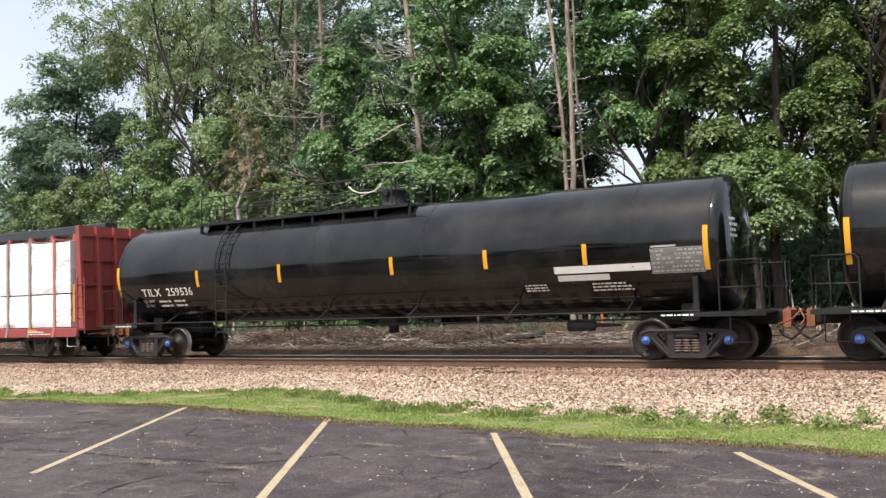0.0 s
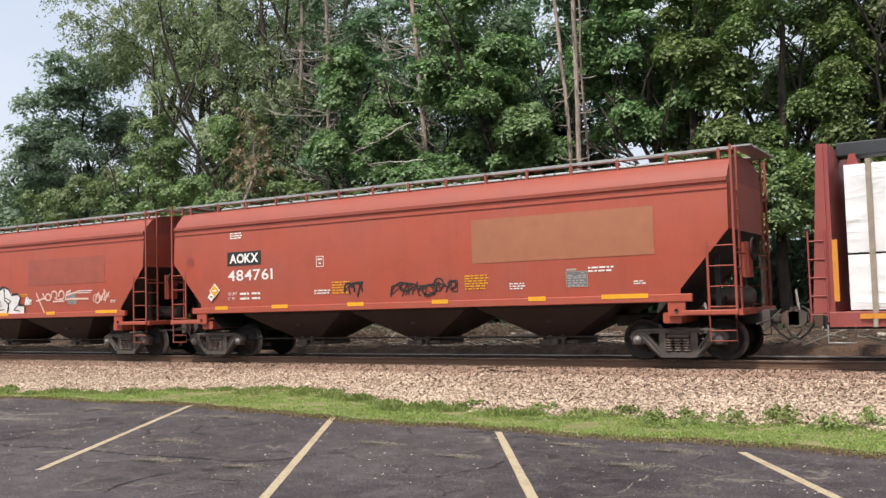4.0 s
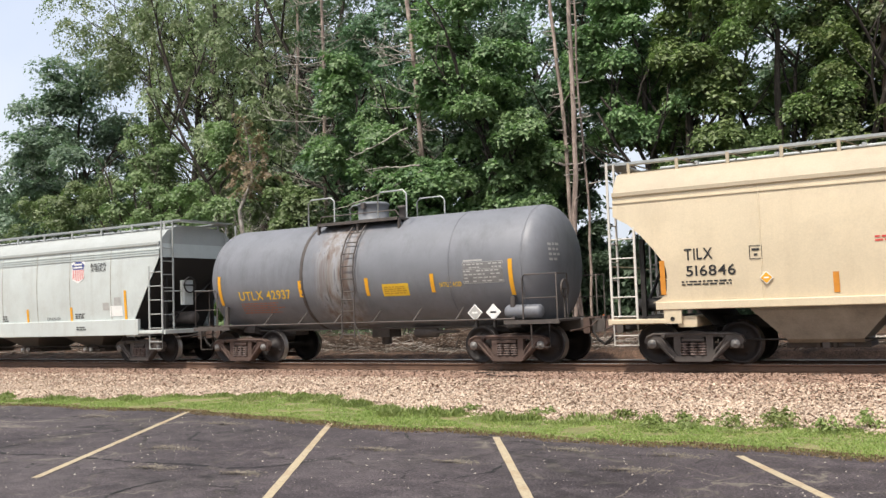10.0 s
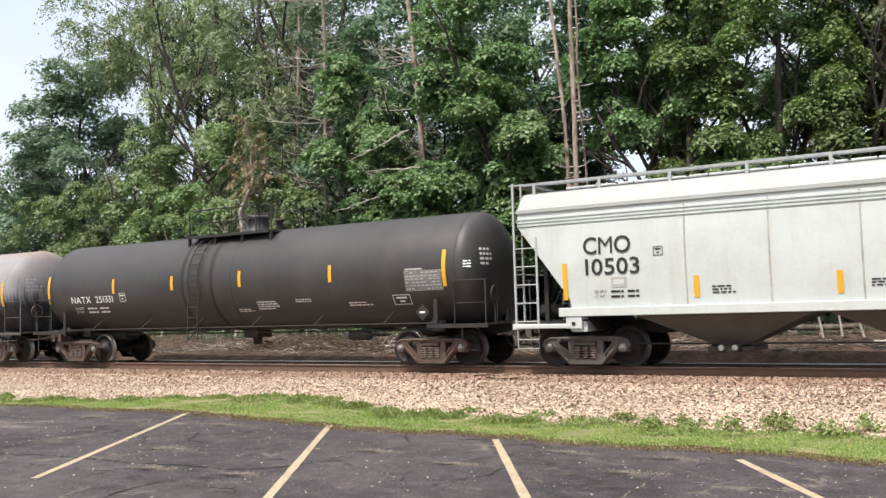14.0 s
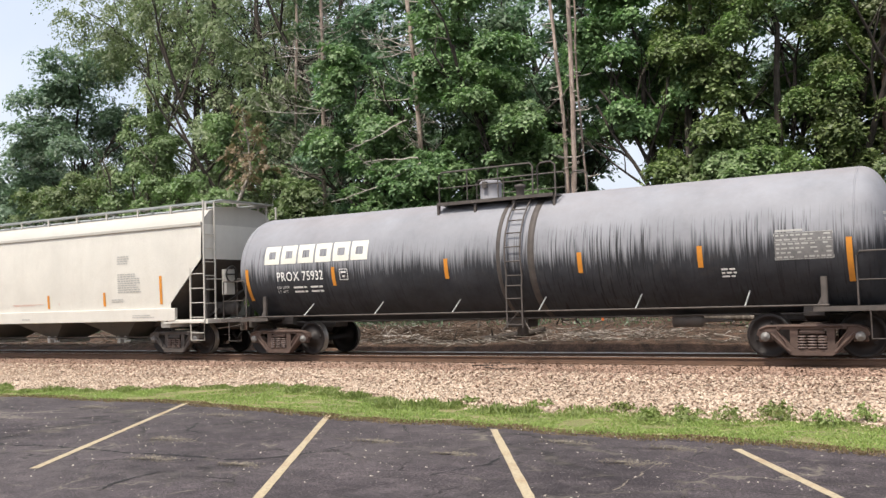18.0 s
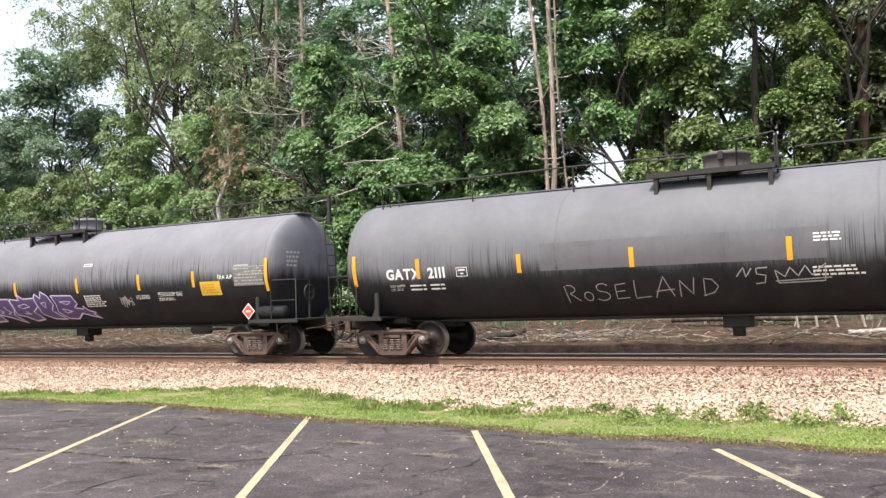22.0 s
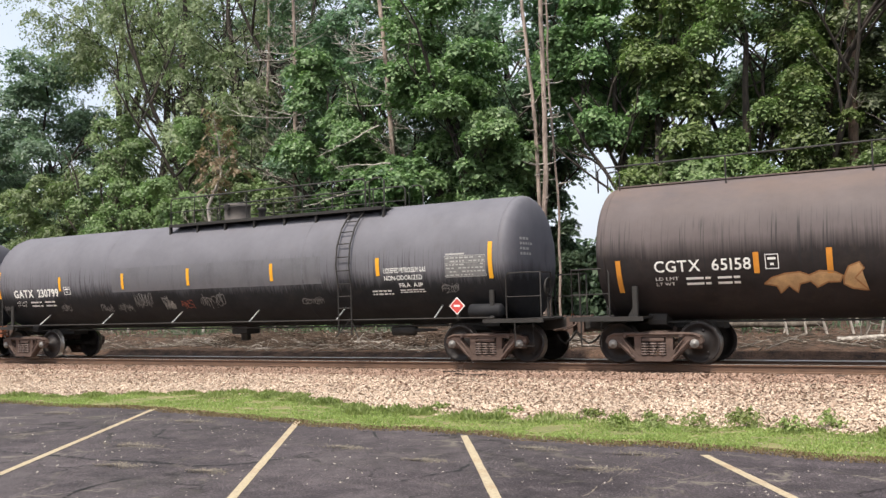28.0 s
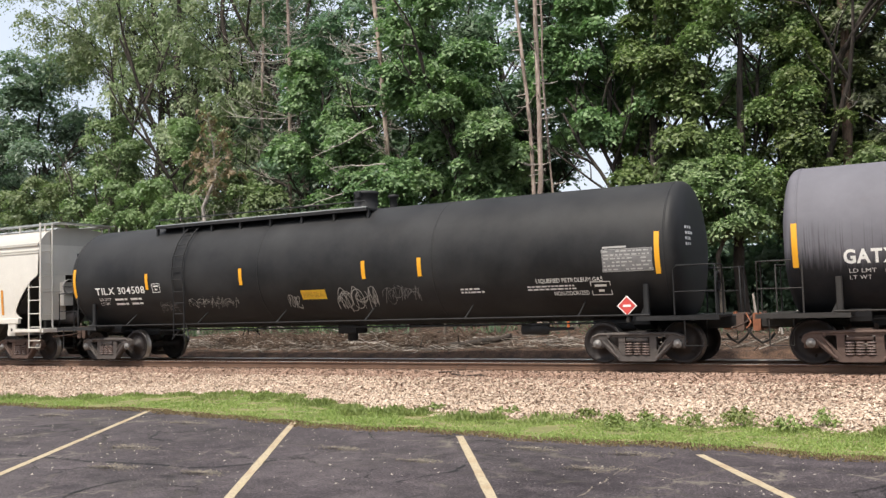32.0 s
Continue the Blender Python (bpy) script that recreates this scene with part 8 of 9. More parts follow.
LETTERS = [
    ([[(0.02, 0.0), (0.02, 0.13), (0.06, 0.22), (0.08, 0.42), (0.1, 0.22), (0.107, 0.6), (0.26, 0.93), (0.262, 0.4), (0.272, 0.2), (0.27, 0.0)]], [[(0.18, 0.17), (0.185, 0.36), (0.22, 0.2), (0.18, 0.17)]]),
    ([[(0.27, 0.0), (0.275, 0.25), (0.262, 0.4), (0.3, 0.36), (0.33, 0.42), (0.335, 0.15), (0.345, 0.0)], oval(0.296, 0.66, 0.036, 0.23)], []),
    ([[(0.345, 0.0), (0.338, 0.3), (0.372, 0.25), (0.335, 0.5), (0.335, 0.9), (0.44, 0.52), (0.545, 0.97), (0.548, 0.45), (0.53, 0.36), (0.55, 0.25), (0.53, 0.0)]], [[(0.4, 0.18), (0.42, 0.05), (0.47, 0.22), (0.46, 0.06)]]),
    ([[(0.53, 0.0), (0.55, 0.2), (0.545, 0.36), (0.6, 0.45), (0.625, 0.5), (0.63, 0.2), (0.64, 0.0)], oval(0.59, 0.76, 0.039, 0.25)], []),
    ([[(0.64, 0.0), (0.65, 0.3), (0.63, 0.4), (0.63, 0.7), (0.785, 0.98), (0.79, 0.55), (0.83, 0.4), (0.82, 0.25), (0.8, 0.0)]], [[(0.71, 0.35), (0.74, 0.52), (0.75, 0.35), (0.71, 0.35)], [(0.7, 0.2), (0.78, 0.22)]]),
    ([[(0.8, 0.0), (0.83, 0.25), (0.83, 0.4), (0.79, 0.55), (0.79, 0.98), (0.84, 0.9), (0.865, 0.7), (0.94, 0.72), (0.96, 0.6), (0.93, 0.35), (1.0, 0.33), (0.995, 0.05)]], [[(0.82, 0.4), (0.86, 0.5), (0.8, 0.62)], [(0.93, 0.35), (0.88, 0.2), (0.95, 0.16)]]),
]
for shapes, marks in LETTERS:
    painted_piece(c, [[(x - 0.012, z + 0.03 * (z > 0)) for x, z in q] for q in shapes], PIECE, sk, K, K, "black shadow of a graffiti letter", 0.05, lift=0.005)
    painted_piece(c, shapes, PIECE, sk, "mark_chalk", K, "white graffiti letter with a black outline", 0.045, marks, lift=0.014)
tag_lines(c, [[(0.01, 0.95), (0.06, 0.6), (0.16, 0.02)], [(0.0, 0.58), (0.18, 0.7)], [(0.14, 0.92), (0.18, 0.62)], arc_line(0.24, 0.73, 0.05, 0.14, 0, 360, 16),
              arc_line(0.36, 0.8, 0.055, 0.18, 215, -60, 14) + [(0.36, 0.72), (0.42, 0.6)], arc_line(0.5, 0.8, 0.05, 0.18, 200, -70, 14) + [(0.44, 0.62)], [(0.33, 0.53), (0.55, 0.54)],
              [(0.68, 0.98), (0.6, 0.9), (0.57, 0.6), (0.72, 0.62), (1.0, 0.6)], [(0.58, 0.78), (0.8, 0.9)]], (2.8, 5.5, 1.39, 2.15), sk, "mark_pink", 0.055, "pale pink sprayed scribble tag")
scrawl(c, 5.75, 6.51, 1.68, 2.14, sk, "mark_pink", 2, 0.05, 7)
scrawl(c, -3.37, -2.94, 1.87, 2.18, sk, W, 2, 0.05, 8)
scrawl(c, 2.15, 2.52, 1.68, 1.96, sk, W, 2, 0.05, 9)
fine_print(c, 1.7, 2.4, 2.0, 2.1, sk, "reflector_yellow", 1)
patch(c, "sill_paint", -6.0, -3.2, 1.38, 1.48, lambda z: -1.634, "mark_green", 0.002, "green overpainted sill patch")
sill_marks(c, [(-6.6, -6.1), (-3.1, -2.7), (-1.62, -1.11), (0.88, 1.37), (3.42, 3.88), (5.92, 6.94)])

c, sk = hopper_car(-94.1, 7.05, 8.35, "hopper_rust", "cream covered hopper with heavy orange rust over its upper sides", "bay_tan_shaded", "hopper_cream", zs=1.32, zt=3.75, bays=3, cut=(1.2, 1.5, 3.1), arc=True, frame="truck_grey", ribs=2, posts=13, seams=(-3.4, 0.6, 4.6), upper="hopper_rust", rb=0.6, back="roof_grey", lad="hopper_white", end="roof_cream", outlet=0.72)
lettering(c, "SHPX", -6.37, -5.54, 2.49, 2.73, sk, K, 0.012, gap=0.24)
lettering(c, "455391", -6.36, -5.26, 2.03, 2.27, sk, K, 0.0, gap=0.2)
frame_box(c, -4.86, -4.6, 2.28, 2.51, sk, K)
for p, m in (((-1.52, -0.49, 1.85, 2.13), "mark_rose"), ((-1.56, -0.56, 1.61, 1.7), "mark_rose"), ((3.34, 4.24, 2.52, 2.81), "mark_grey"), ((3.35, 4.66, 2.05, 2.39), "mark_grey"), ((5.78, 6.27, 1.59, 1.78), "mark_grey")):
    fine_print(c, *p, sk, m, max(2, round((p[3] - p[2]) / 0.08)))
patch(c, "stencil_plate", 5.06, 5.59, 1.61, 1.94, sk, K, 0.006, "black stencil plate")
data_table(c, 5.1, 5.55, 1.65, 1.85, lambda z: sk(z) - 0.004)
placard(c, -2.31, 1.79, 0.15, sk, "hopper_cream", rim="mark_black")
placard(c, 2.66, 1.71, 0.13, sk, "hopper_cream", rim="mark_black")
load_marks(c, -6.32, -5.25, 1.58, 1.84, sk, K)
placard(c, -4.81, 1.76, 0.18, sk, "reflector_yellow", text="1942", rim="reflector_yellow")
sill_marks(c, [(-6.7, -6.1), (-4.31, -3.82), (-1.43, -1.0), (0.95, 1.36), (3.65, 4.15), (6.0, 6.62)], 1.3)

c, sk = hopper_car(-112.35, 6.88, 8.4, "hopper_cream", "cream covered hopper with brown streaks and orange reflectors", "bay_tan_shaded", "hopper_cream", zs=1.32, zt=3.72, bays=4, cut=(1.15, 1.5, 3.25), arc=True, frame="truck_grey", ribs=1, posts=16, upper="roof_cream", rb=0.74, back="roof_grey", lad="hopper_white", outlet=0.72, seams=(-5.3, -2.2, 1.4, 5.2),
                   bars=[(-7.34, 1.51, 2.23), (-3.93, 1.44, 1.84), (-1.29, 1.45, 1.85), (1.21, 1.45, 1.84), (3.79, 1.45, 1.86), (7.13, 1.47, 2.28)])
lettering(c, "TILX", -6.85, -6.27, 2.22, 2.45, sk, K)
lettering(c, "516846", -6.83, -5.82, 1.88, 2.09, sk, K)
frame_box(c, -5.53, -5.28, 2.16, 2.44, sk, K)
for p, m in (((-3.21, -2.46, 2.37, 2.51), "mark_red"), ((2.09, 2.76, 2.38, 2.51), "mark_red"), ((4.22, 4.89, 1.65, 1.81), K), ((6.55, 7.07, 1.5, 1.69), K), ((2.37, 2.64, 1.53, 1.69), "mark_red"), ((-2.88, -2.52, 1.47, 1.65), "mark_red"), ((-6.94, -5.9, 1.68, 1.8), K), ((5.4, 5.7, 1.5, 1.58), K), ((-0.6, -0.1, 1.5, 1.57), K), ((0.3, 0.7, 1.5, 1.57), K)):
    fine_print(c, *p, sk, m, max(2, round((p[3] - p[2]) / 0.08)))
placard(c, -5.22, 1.78, 0.13, sk, "reflector_yellow")
scrawl(c, 2.8, 3.3, 1.75, 1.9, sk, "mark_red", 2, 0.03, 5)

c, sk = tank_car(-127.95, 4.28, 5.5, 2.36, 1.49, "tank_acid", "short grey acid tank car with rust-stained centre", "truck_grey", "truck_rust", "cap_grey", "truck_rust",
                 [(-4.75, 1.66, 2.49), (-1.79, 1.8, 2.24), (0.43, 1.76, 2.22), (2.42, 1.78, 2.24), (4.6, 1.64, 2.49)], seams=[(-1.72, 0.05), (-0.87, 0.02), (2.9, 0.02)], ladder=-0.12, deck=(-1.5, 1.15), dome=(-0.75, 0.1), style="hoops", tank_box=(4.35, 5.3))
fine_print(c, -4.06, -2.44, 1.4, 1.72, sk, "mark_tan", 3)
tank_marks(c, sk, ("UTLX 42937", -4.04, -2.17, 1.78, 2.02), (3.31, 4.4, 1.96, 2.45), words=[("NITRIC ACID", 2.62, 3.24, 1.9, 2.01)], colour=Y, yellow=(0.9, 1.7, 1.73, 2.04), placards=[(3.62, 1.25, 0.2, "mark_grey"), (4.12, 1.25, 0.2, W)])

GREY = dict(upper="roof_grey", seam_mat="seam_stain", zs=1.32, bays=3, frame="truck_grey", ribs=3, posts=11, caps=True)
c, sk = hopper_car(-142.65, 6.18, 7.56, "hopper_grey", "light grey covered hopper with a striped shield emblem", "bay_grey_shaded", "hopper_grey", zt=3.62, cut=(1.15, 1.35, 3.2), arc=False, sill=0.45, seams=(-3.86, -2.07, -0.2, 1.7, 3.4, 5.38),
                   bars=[(-6.2, 1.35, 2.21), (-3.74, 1.33, 1.82), (-1.44, 1.34, 1.79), (1.18, 1.36, 1.79), (3.45, 1.35, 1.8), (6.05, 1.34, 2.25)], bar_mat="reflector_yellow", **GREY)
lettering(c, "SSW", -5.84, -4.75, 2.3, 2.63, sk, K, 0.012)
lettering(c, "78769", -5.8, -4.45, 1.75, 2.12, sk, K, 0.012)
frame_box(c, -4.17, -3.95, 2.11, 2.36, sk, K)
shield(c, 3.48, 4.17, 2.56, 3.29, sk)
lettering(c, "BUILDING", 4.44, 5.18, 3.04, 3.16, sk, K)
lettering(c, "AMERICA", 4.46, 5.17, 2.89, 3.02, sk, K)
load_marks(c, -5.84, -4.65, 1.36, 1.58, sk, K)
lettering(c, "CH-100-639", 2.2, 2.88, 1.4, 1.5, sk, K, 0.0)
for p in ((3.63, 4.17, 1.43, 1.61), (-0.88, -0.58, 1.42, 1.49), (-0.23, 0.12, 1.4, 1.62), (-1.0, -0.5, 1.05, 1.2), (3.8, 4.4, 1.05, 1.2), (-4.6, -4.2, 1.05, 1.2)):
    fine_print(c, *p, (lambda z: -1.64) if p[2] < 1.3 else sk, K, max(2, round((p[3] - p[2]) / 0.08)))
patch(c, "worn_sticker", 5.53, 5.85, 1.8, 2.05, sk, "mark_grey")
patch(c, "worn_sticker", 5.32, 5.9, 1.47, 1.79, sk, W)
patch(c, "worn_sticker", 4.99, 5.28, 1.67, 1.9, sk, "mark_grey")

c, sk = hopper_car(-160.1, 6.98, 8.4, "hopper_grey", "light grey covered hopper with a striped shield emblem and worn stickers", "bay_grey_shaded", "hopper_grey", zt=3.6, cut=(1.25, 1.55, 3.25), arc=False, sill=0.16, seams=(-4.5, -2.8, -1.1, 0.5, 2.15, 3.8, 5.4, 6.8),
                   bars=[(-7.24, 1.53, 2.35), (-4.29, 1.51, 1.96), (-1.52, 1.5, 1.94), (1.09, 1.51, 1.95), (3.87, 1.48, 1.95), (7.01, 1.5, 2.4)], bar_mat="reflector_yellow", **GREY)
lettering(c, "CMO", -6.77, -5.68, 2.53, 2.9, sk, K, 0.012)
lettering(c, "10503", -6.76, -5.5, 2.07, 2.42, sk, K, 0.012)
frame_box(c, -5.18, -4.97, 2.42, 2.62, sk, K)
shield(c, 3.93, 4.65, 2.53, 3.28, sk)
lettering(c, "BUILDING", 4.78, 5.55, 3.0, 3.11, sk, K)
lettering(c, "AMERICA", 4.79, 5.52, 2.85, 2.98, sk, K)
lettering(c, "CH-110-L02", 2.2, 2.95, 1.58, 1.69, sk, K, 0.0)
load_marks(c, -6.55, -5.5, 1.54, 1.76, sk, K)
for p in ((3.96, 4.51, 1.52, 1.77), (-3.97, -3.44, 1.57, 1.76), (-0.97, -0.32, 1.61, 1.78), (0.3, 0.8, 1.61, 1.7)):
    fine_print(c, *p, sk, K, max(2, round((p[3] - p[2]) / 0.08)))
for q, m in (((5.79, 6.13, 1.85, 2.1), K), ((6.26, 6.65, 1.98, 2.28), "mark_grey"), ((6.61, 6.94, 1.52, 1.81), W), ((5.81, 6.15, 1.54, 1.81), W), ((5.66, 5.8, 1.66, 1.81), "mark_green"), ((4.58, 4.97, 1.51, 1.88), "mark_brown"), ((5.05, 5.5, 1.8, 2.05), "mark_grey"), ((-6.15, -5.8, 1.78, 2.0), "mark_grey")):
    x0, x1, z0, z1 = q
    patch(c, "worn_sticker", *q, sk, m)
    patch(c, "sticker_face", x0 + 0.05, x1 - 0.06, z0 + 0.06, z1 - 0.05, sk, "hopper_grey" if m != W else W, 0.01)

DARK = dict(frame="truck_rust", cap="cap_grey", knuckle="truck_rust")
c, sk = tank_car(-178.05, 6.84, 8.35, 2.42, 1.46, "soot_black", "dusty dark grey tank car with a centre ladder", "rim_dark", bars=[(-7.85, 1.95, 2.85), (-4.66, 2.2, 2.65), (-2.05, 2.21, 2.63), (0.68, 2.21, 2.66), (3.92, 2.21, 2.66), (7.45, 1.97, 2.87)],
                 seams=[(-1.63, 0.06), (0.3, 0.02), (-0.45, 0.06)], ladder=-1.08, deck=(-1.82, 1.43), dome=(-0.29, 0.39), **DARK)
tank_marks(c, sk, ("NATX  251331", -6.75, -4.73, 1.94, 2.14), (6.28, 7.37, 1.9, 2.38), [(-4.43, -4.16, 1.94, 2.21), (5.82, 6.35, 1.56, 1.81)], [(-6.68, -5.02, 1.6, 1.84), (1.19, 2.01, 1.54, 1.8), (2.61, 3.3, 1.71, 1.82), (4.39, 5.14, 1.56, 1.69), (0.4, 1.0, 1.5, 1.6), (8.0, 8.3, 2.4, 2.6)])
placard(c, 6.85, 1.35, 0.2, sk, "rim_dark", -1.5, rim="rim_dark")

c, sk = tank_car(-196.1, 6.95, 8.42, 2.41, 1.5, "tank_tar", "grey tank car streaked with black tarry runs", "truck_grey", bars=[(-7.96, 1.89, 2.39), (-4.55, 2.16, 2.61), (-1.62, 2.16, 2.6), (1.27, 2.19, 2.64), (4.04, 2.16, 2.63), (7.68, 1.95, 2.8)],
                 seams=[(-1.55, 0.06), (-0.85, 0.1)], ladder=-1.12, deck=(-1.8, 0.6), dome=(-0.45, 0.22), **DARK)
tank_marks(c, sk, ("NATX 251355", -6.83, -5.1, 2.01, 2.26), (6.0, 6.98, 2.07, 2.56), [(-4.3, -4.1, 2.02, 2.27)], [(-6.84, -5.15, 1.67, 1.94)], colour=Y)
placard(c, 6.65, 1.5, 0.2, sk, "truck_grey", -1.5, rim="truck_grey")

c, sk = tank_car(-214.55, 6.96, 8.5, 2.39, 1.5, "tank_tar_blue", "grey tank car with large white block lettering and black runs", "truck_grey", bars=[(-7.79, 1.53, 2.4), (-4.76, 1.86, 2.35), (-1.29, 1.91, 2.4), (2.2, 1.91, 2.37), (4.89, 1.91, 2.36), (7.77, 1.52, 2.38)], bar_mat="reflector_orange",
                 seams=[(0.15, 0.05), (1.0, 0.08)], ladder=0.57, deck=(-1.78, 1.4), dome=(-1.05, -0.5), **DARK)
tank_marks(c, sk, ("PROX 75932", -6.7, -5.11, 2.04, 2.28), (6.39, 7.48, 2.0, 2.52), [(-4.56, -4.29, 2.0, 2.29)], [(-6.76, -5.13, 1.7, 1.93), (5.3, 5.68, 1.68, 1.9)])


def block_sign(car, x0, x1, z0, z1, skin):
    """Six heavy white block shapes in a row, the firm's mark without its letters."""
    w = (x1 - x0) / 6
    for k in range(6):
        g = G()
        a, b, t = x0 + w * k + 0.03, x0 + w * (k + 1) - 0.03, (z1 - z0) * 0.3
        for p, q, c0, d0 in ((a, b, z1 - t, z1), (a, a + t, z0 + t, z1 - t), (b - t, b, z0 + t, z1 - t), (a, b, z0, z0 + t)):
            for n in range(4):
                e0, e1 = c0 + (d0 - c0) * n / 4, c0 + (d0 - c0) * (n + 1) / 4
                g.add([(p, skin(e0) - 0.008, e0), (q, skin(e0) - 0.008, e0), (q, skin(e1) - 0.008, e1), (p, skin(e1) - 0.008, e1)], [(0, 1, 2, 3)])
        part("block_sign", g, "mark_cream", car, "heavy white block shape")


block_sign(c, -7.17, -3.61, 2.5, 3.0, sk)

c, sk = hopper_car(-233.85, 8.22, 9.8, "hopper_white", "clean off-white covered hopper with slim lettering", "bay_grey_shaded", "hopper_white", zs=1.36, zt=3.82, bays=4, cut=(1.3, 1.55, 2.8), frame="truck_grey", ribs=0, posts=14, upper="roof_white", end="truck_grey", outlet=0.2, sill=0.34, curve=0.05, gate="gate_silver",
                   bars=[(-8.26, 1.51, 2.32), (-5.63, 1.45, 1.91), (-2.84, 1.48, 1.91), (-0.02, 1.49, 1.91), (2.79, 1.49, 1.92), (5.56, 1.51, 1.94), (8.11, 1.52, 2.37)])
lettering(c, "XOMX", -7.87, -7.0, 2.53, 2.73, sk, K, 0.0)
lettering(c, "710836", -7.85, -6.78, 2.11, 2.32, sk, K, 0.0)
frame_box(c, -6.29, -6.02, 2.32, 2.57, sk, "mark_grey")
load_marks(c, -7.85, -6.65, 1.66, 1.88, sk, "mark_grey")
for p, m in (((6.19, 6.83, 2.78, 3.06), "mark_grey"), ((6.2, 7.28, 1.9, 2.51), "mark_grey"), ((5.9, 6.55, 1.61, 1.74), "mark_grey"), ((0.9, 2.59, 1.6, 1.66), "mark_rose"), ((-1.93, -1.63, 1.53, 1.73), "mark_grey"), ((3.3, 3.4, 1.6, 1.66), "mark_rose")):
    fine_print(c, *p, sk, m, max(2, round((p[3] - p[2]) / 0.075)))
fine_print(c, 6.93, 8.0, 1.12, 1.24, lambda z: -1.632, "mark_grey", 2)
fine_print(c, 1.5, 2.0, 1.12, 1.2, lambda z: -1.632, "mark_grey", 1)

LPG = dict(frame="truck_rust", cap="cap_grey", knuckle="truck_rust")
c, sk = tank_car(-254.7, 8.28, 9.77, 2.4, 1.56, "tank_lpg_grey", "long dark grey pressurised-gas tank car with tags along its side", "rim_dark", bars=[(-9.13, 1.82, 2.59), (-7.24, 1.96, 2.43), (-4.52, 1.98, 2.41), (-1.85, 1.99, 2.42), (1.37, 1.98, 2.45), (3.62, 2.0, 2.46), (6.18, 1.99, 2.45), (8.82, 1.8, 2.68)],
                 seams=[(-3.6, 0.02), (3.0, 0.02)], deck=(-1.6, 1.1), dome=(-0.6, 0.4), panel=(-4.0, 2.05, 2.0, 2.62), style="bracket", tank_box=(8.31, 9.24), handrail=False, **LPG)
tank_marks(c, sk, ("GATX  2111", -8.16, -6.49, 1.96, 2.2), (6.81, 7.87, 1.93, 2.44), [(-6.18, -5.88, 1.96, 2.18), (7.07, 7.59, 1.54, 1.8)], [(-8.1, -6.5, 1.66, 1.85), (4.63, 5.92, 1.7, 1.84), (1.77, 2.71, 1.65, 1.87), (1.82, 2.4, 2.32, 2.52)],
           [("SR 13450", 6.83, 7.45, 1.82, 1.92), ("NON-ODORIZED", 4.75, 5.8, 1.86, 1.95)], yellow=(4.88, 5.65, 2.14, 2.42), placards=[(8.18, 1.35, 0.21, "mark_red")])
tag_lines(c, [[(0.01, 0.0), (0.0, 0.75)], arc_line(0.03, 0.6, 0.04, 0.18, 110, -90, 10) + [(0.03, 0.4), (0.09, 0.05)], arc_line(0.155, 0.25, 0.03, 0.2, 0, 360, 12), arc_line(0.26, 0.62, 0.04, 0.18, 20, 250, 10) + arc_line(0.25, 0.25, 0.05, 0.2, 80, -140, 10),
              [(0.42, 0.78), (0.35, 0.72), (0.345, 0.1), (0.43, 0.14)], [(0.345, 0.42), (0.41, 0.46)], [(0.48, 0.9), (0.47, 0.1), (0.57, 0.16)], [(0.6, 0.1), (0.67, 1.0), (0.72, 0.15)], [(0.61, 0.38), (0.73, 0.45)],
              [(0.76, 0.1), (0.77, 0.82), (0.84, 0.2), (0.86, 0.9)], [(0.91, 0.15), (0.92, 0.85), (0.97, 0.8), (1.0, 0.5), (0.97, 0.25), (0.9, 0.12)]], (-3.5, -0.1, 1.27, 1.76), sk, "mark_grey", 0.02, "thin pale sprayed capital letters")
tag_lines(c, [[(0.0, 0.5), (0.08, 0.95), (0.1, 0.45), (0.17, 0.9)], [(0.34, 0.9), (0.22, 0.88), (0.22, 0.6), (0.32, 0.5), (0.3, 0.15), (0.2, 0.1)], [(0.45, 0.1), (0.42, 0.75), (0.52, 0.4), (0.58, 0.85), (0.66, 0.42), (0.74, 0.92), (0.8, 0.45), (0.95, 0.98), (0.93, 0.15), (0.45, 0.1)], [(0.42, 0.2), (1.0, 0.3)]],
          (0.3, 2.1, 1.5, 1.9), sk, "mark_grey", 0.024, "thin pale sprayed crown and strokes")
scrawl(c, 3.4, 5.2, 1.35, 1.75, sk, W, 5, 0.028, 22)

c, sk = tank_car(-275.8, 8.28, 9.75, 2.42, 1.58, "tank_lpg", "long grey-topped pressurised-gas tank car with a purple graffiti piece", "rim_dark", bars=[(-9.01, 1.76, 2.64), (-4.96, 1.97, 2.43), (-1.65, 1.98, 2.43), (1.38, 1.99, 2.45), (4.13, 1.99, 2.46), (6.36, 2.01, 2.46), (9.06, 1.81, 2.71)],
                 seams=[(-3.8, 0.02), (4.1, 0.02)], deck=(-1.75, 1.18), dome=(-0.46, 0.47), style="bracket", tank_box=(8.57, 9.53), handrail=False, **LPG)
tank_marks(c, sk, ("CGTX  64627", -8.04, -6.04, 2.02, 2.28), (7.89, 9.0, 2.0, 2.5), [(-5.88, -5.58, 2.14, 2.42)], [(-8.08, -5.89, 1.6, 1.83), (1.61, 2.57, 1.55, 1.93), (4.84, 5.69, 1.66, 1.76), (1.68, 2.13, 2.79, 2.9)],
           [("LIQUEFIED", 3.91, 4.5, 1.74, 1.85), ("PETROLEUM GAS", 4.86, 5.83, 1.79, 1.9), ("FRA AIP", 7.31, 7.85, 2.2, 2.31)], yellow=(6.6, 7.36, 1.76, 2.15), placards=[(8.35, 1.28, 0.22, "mark_red")])
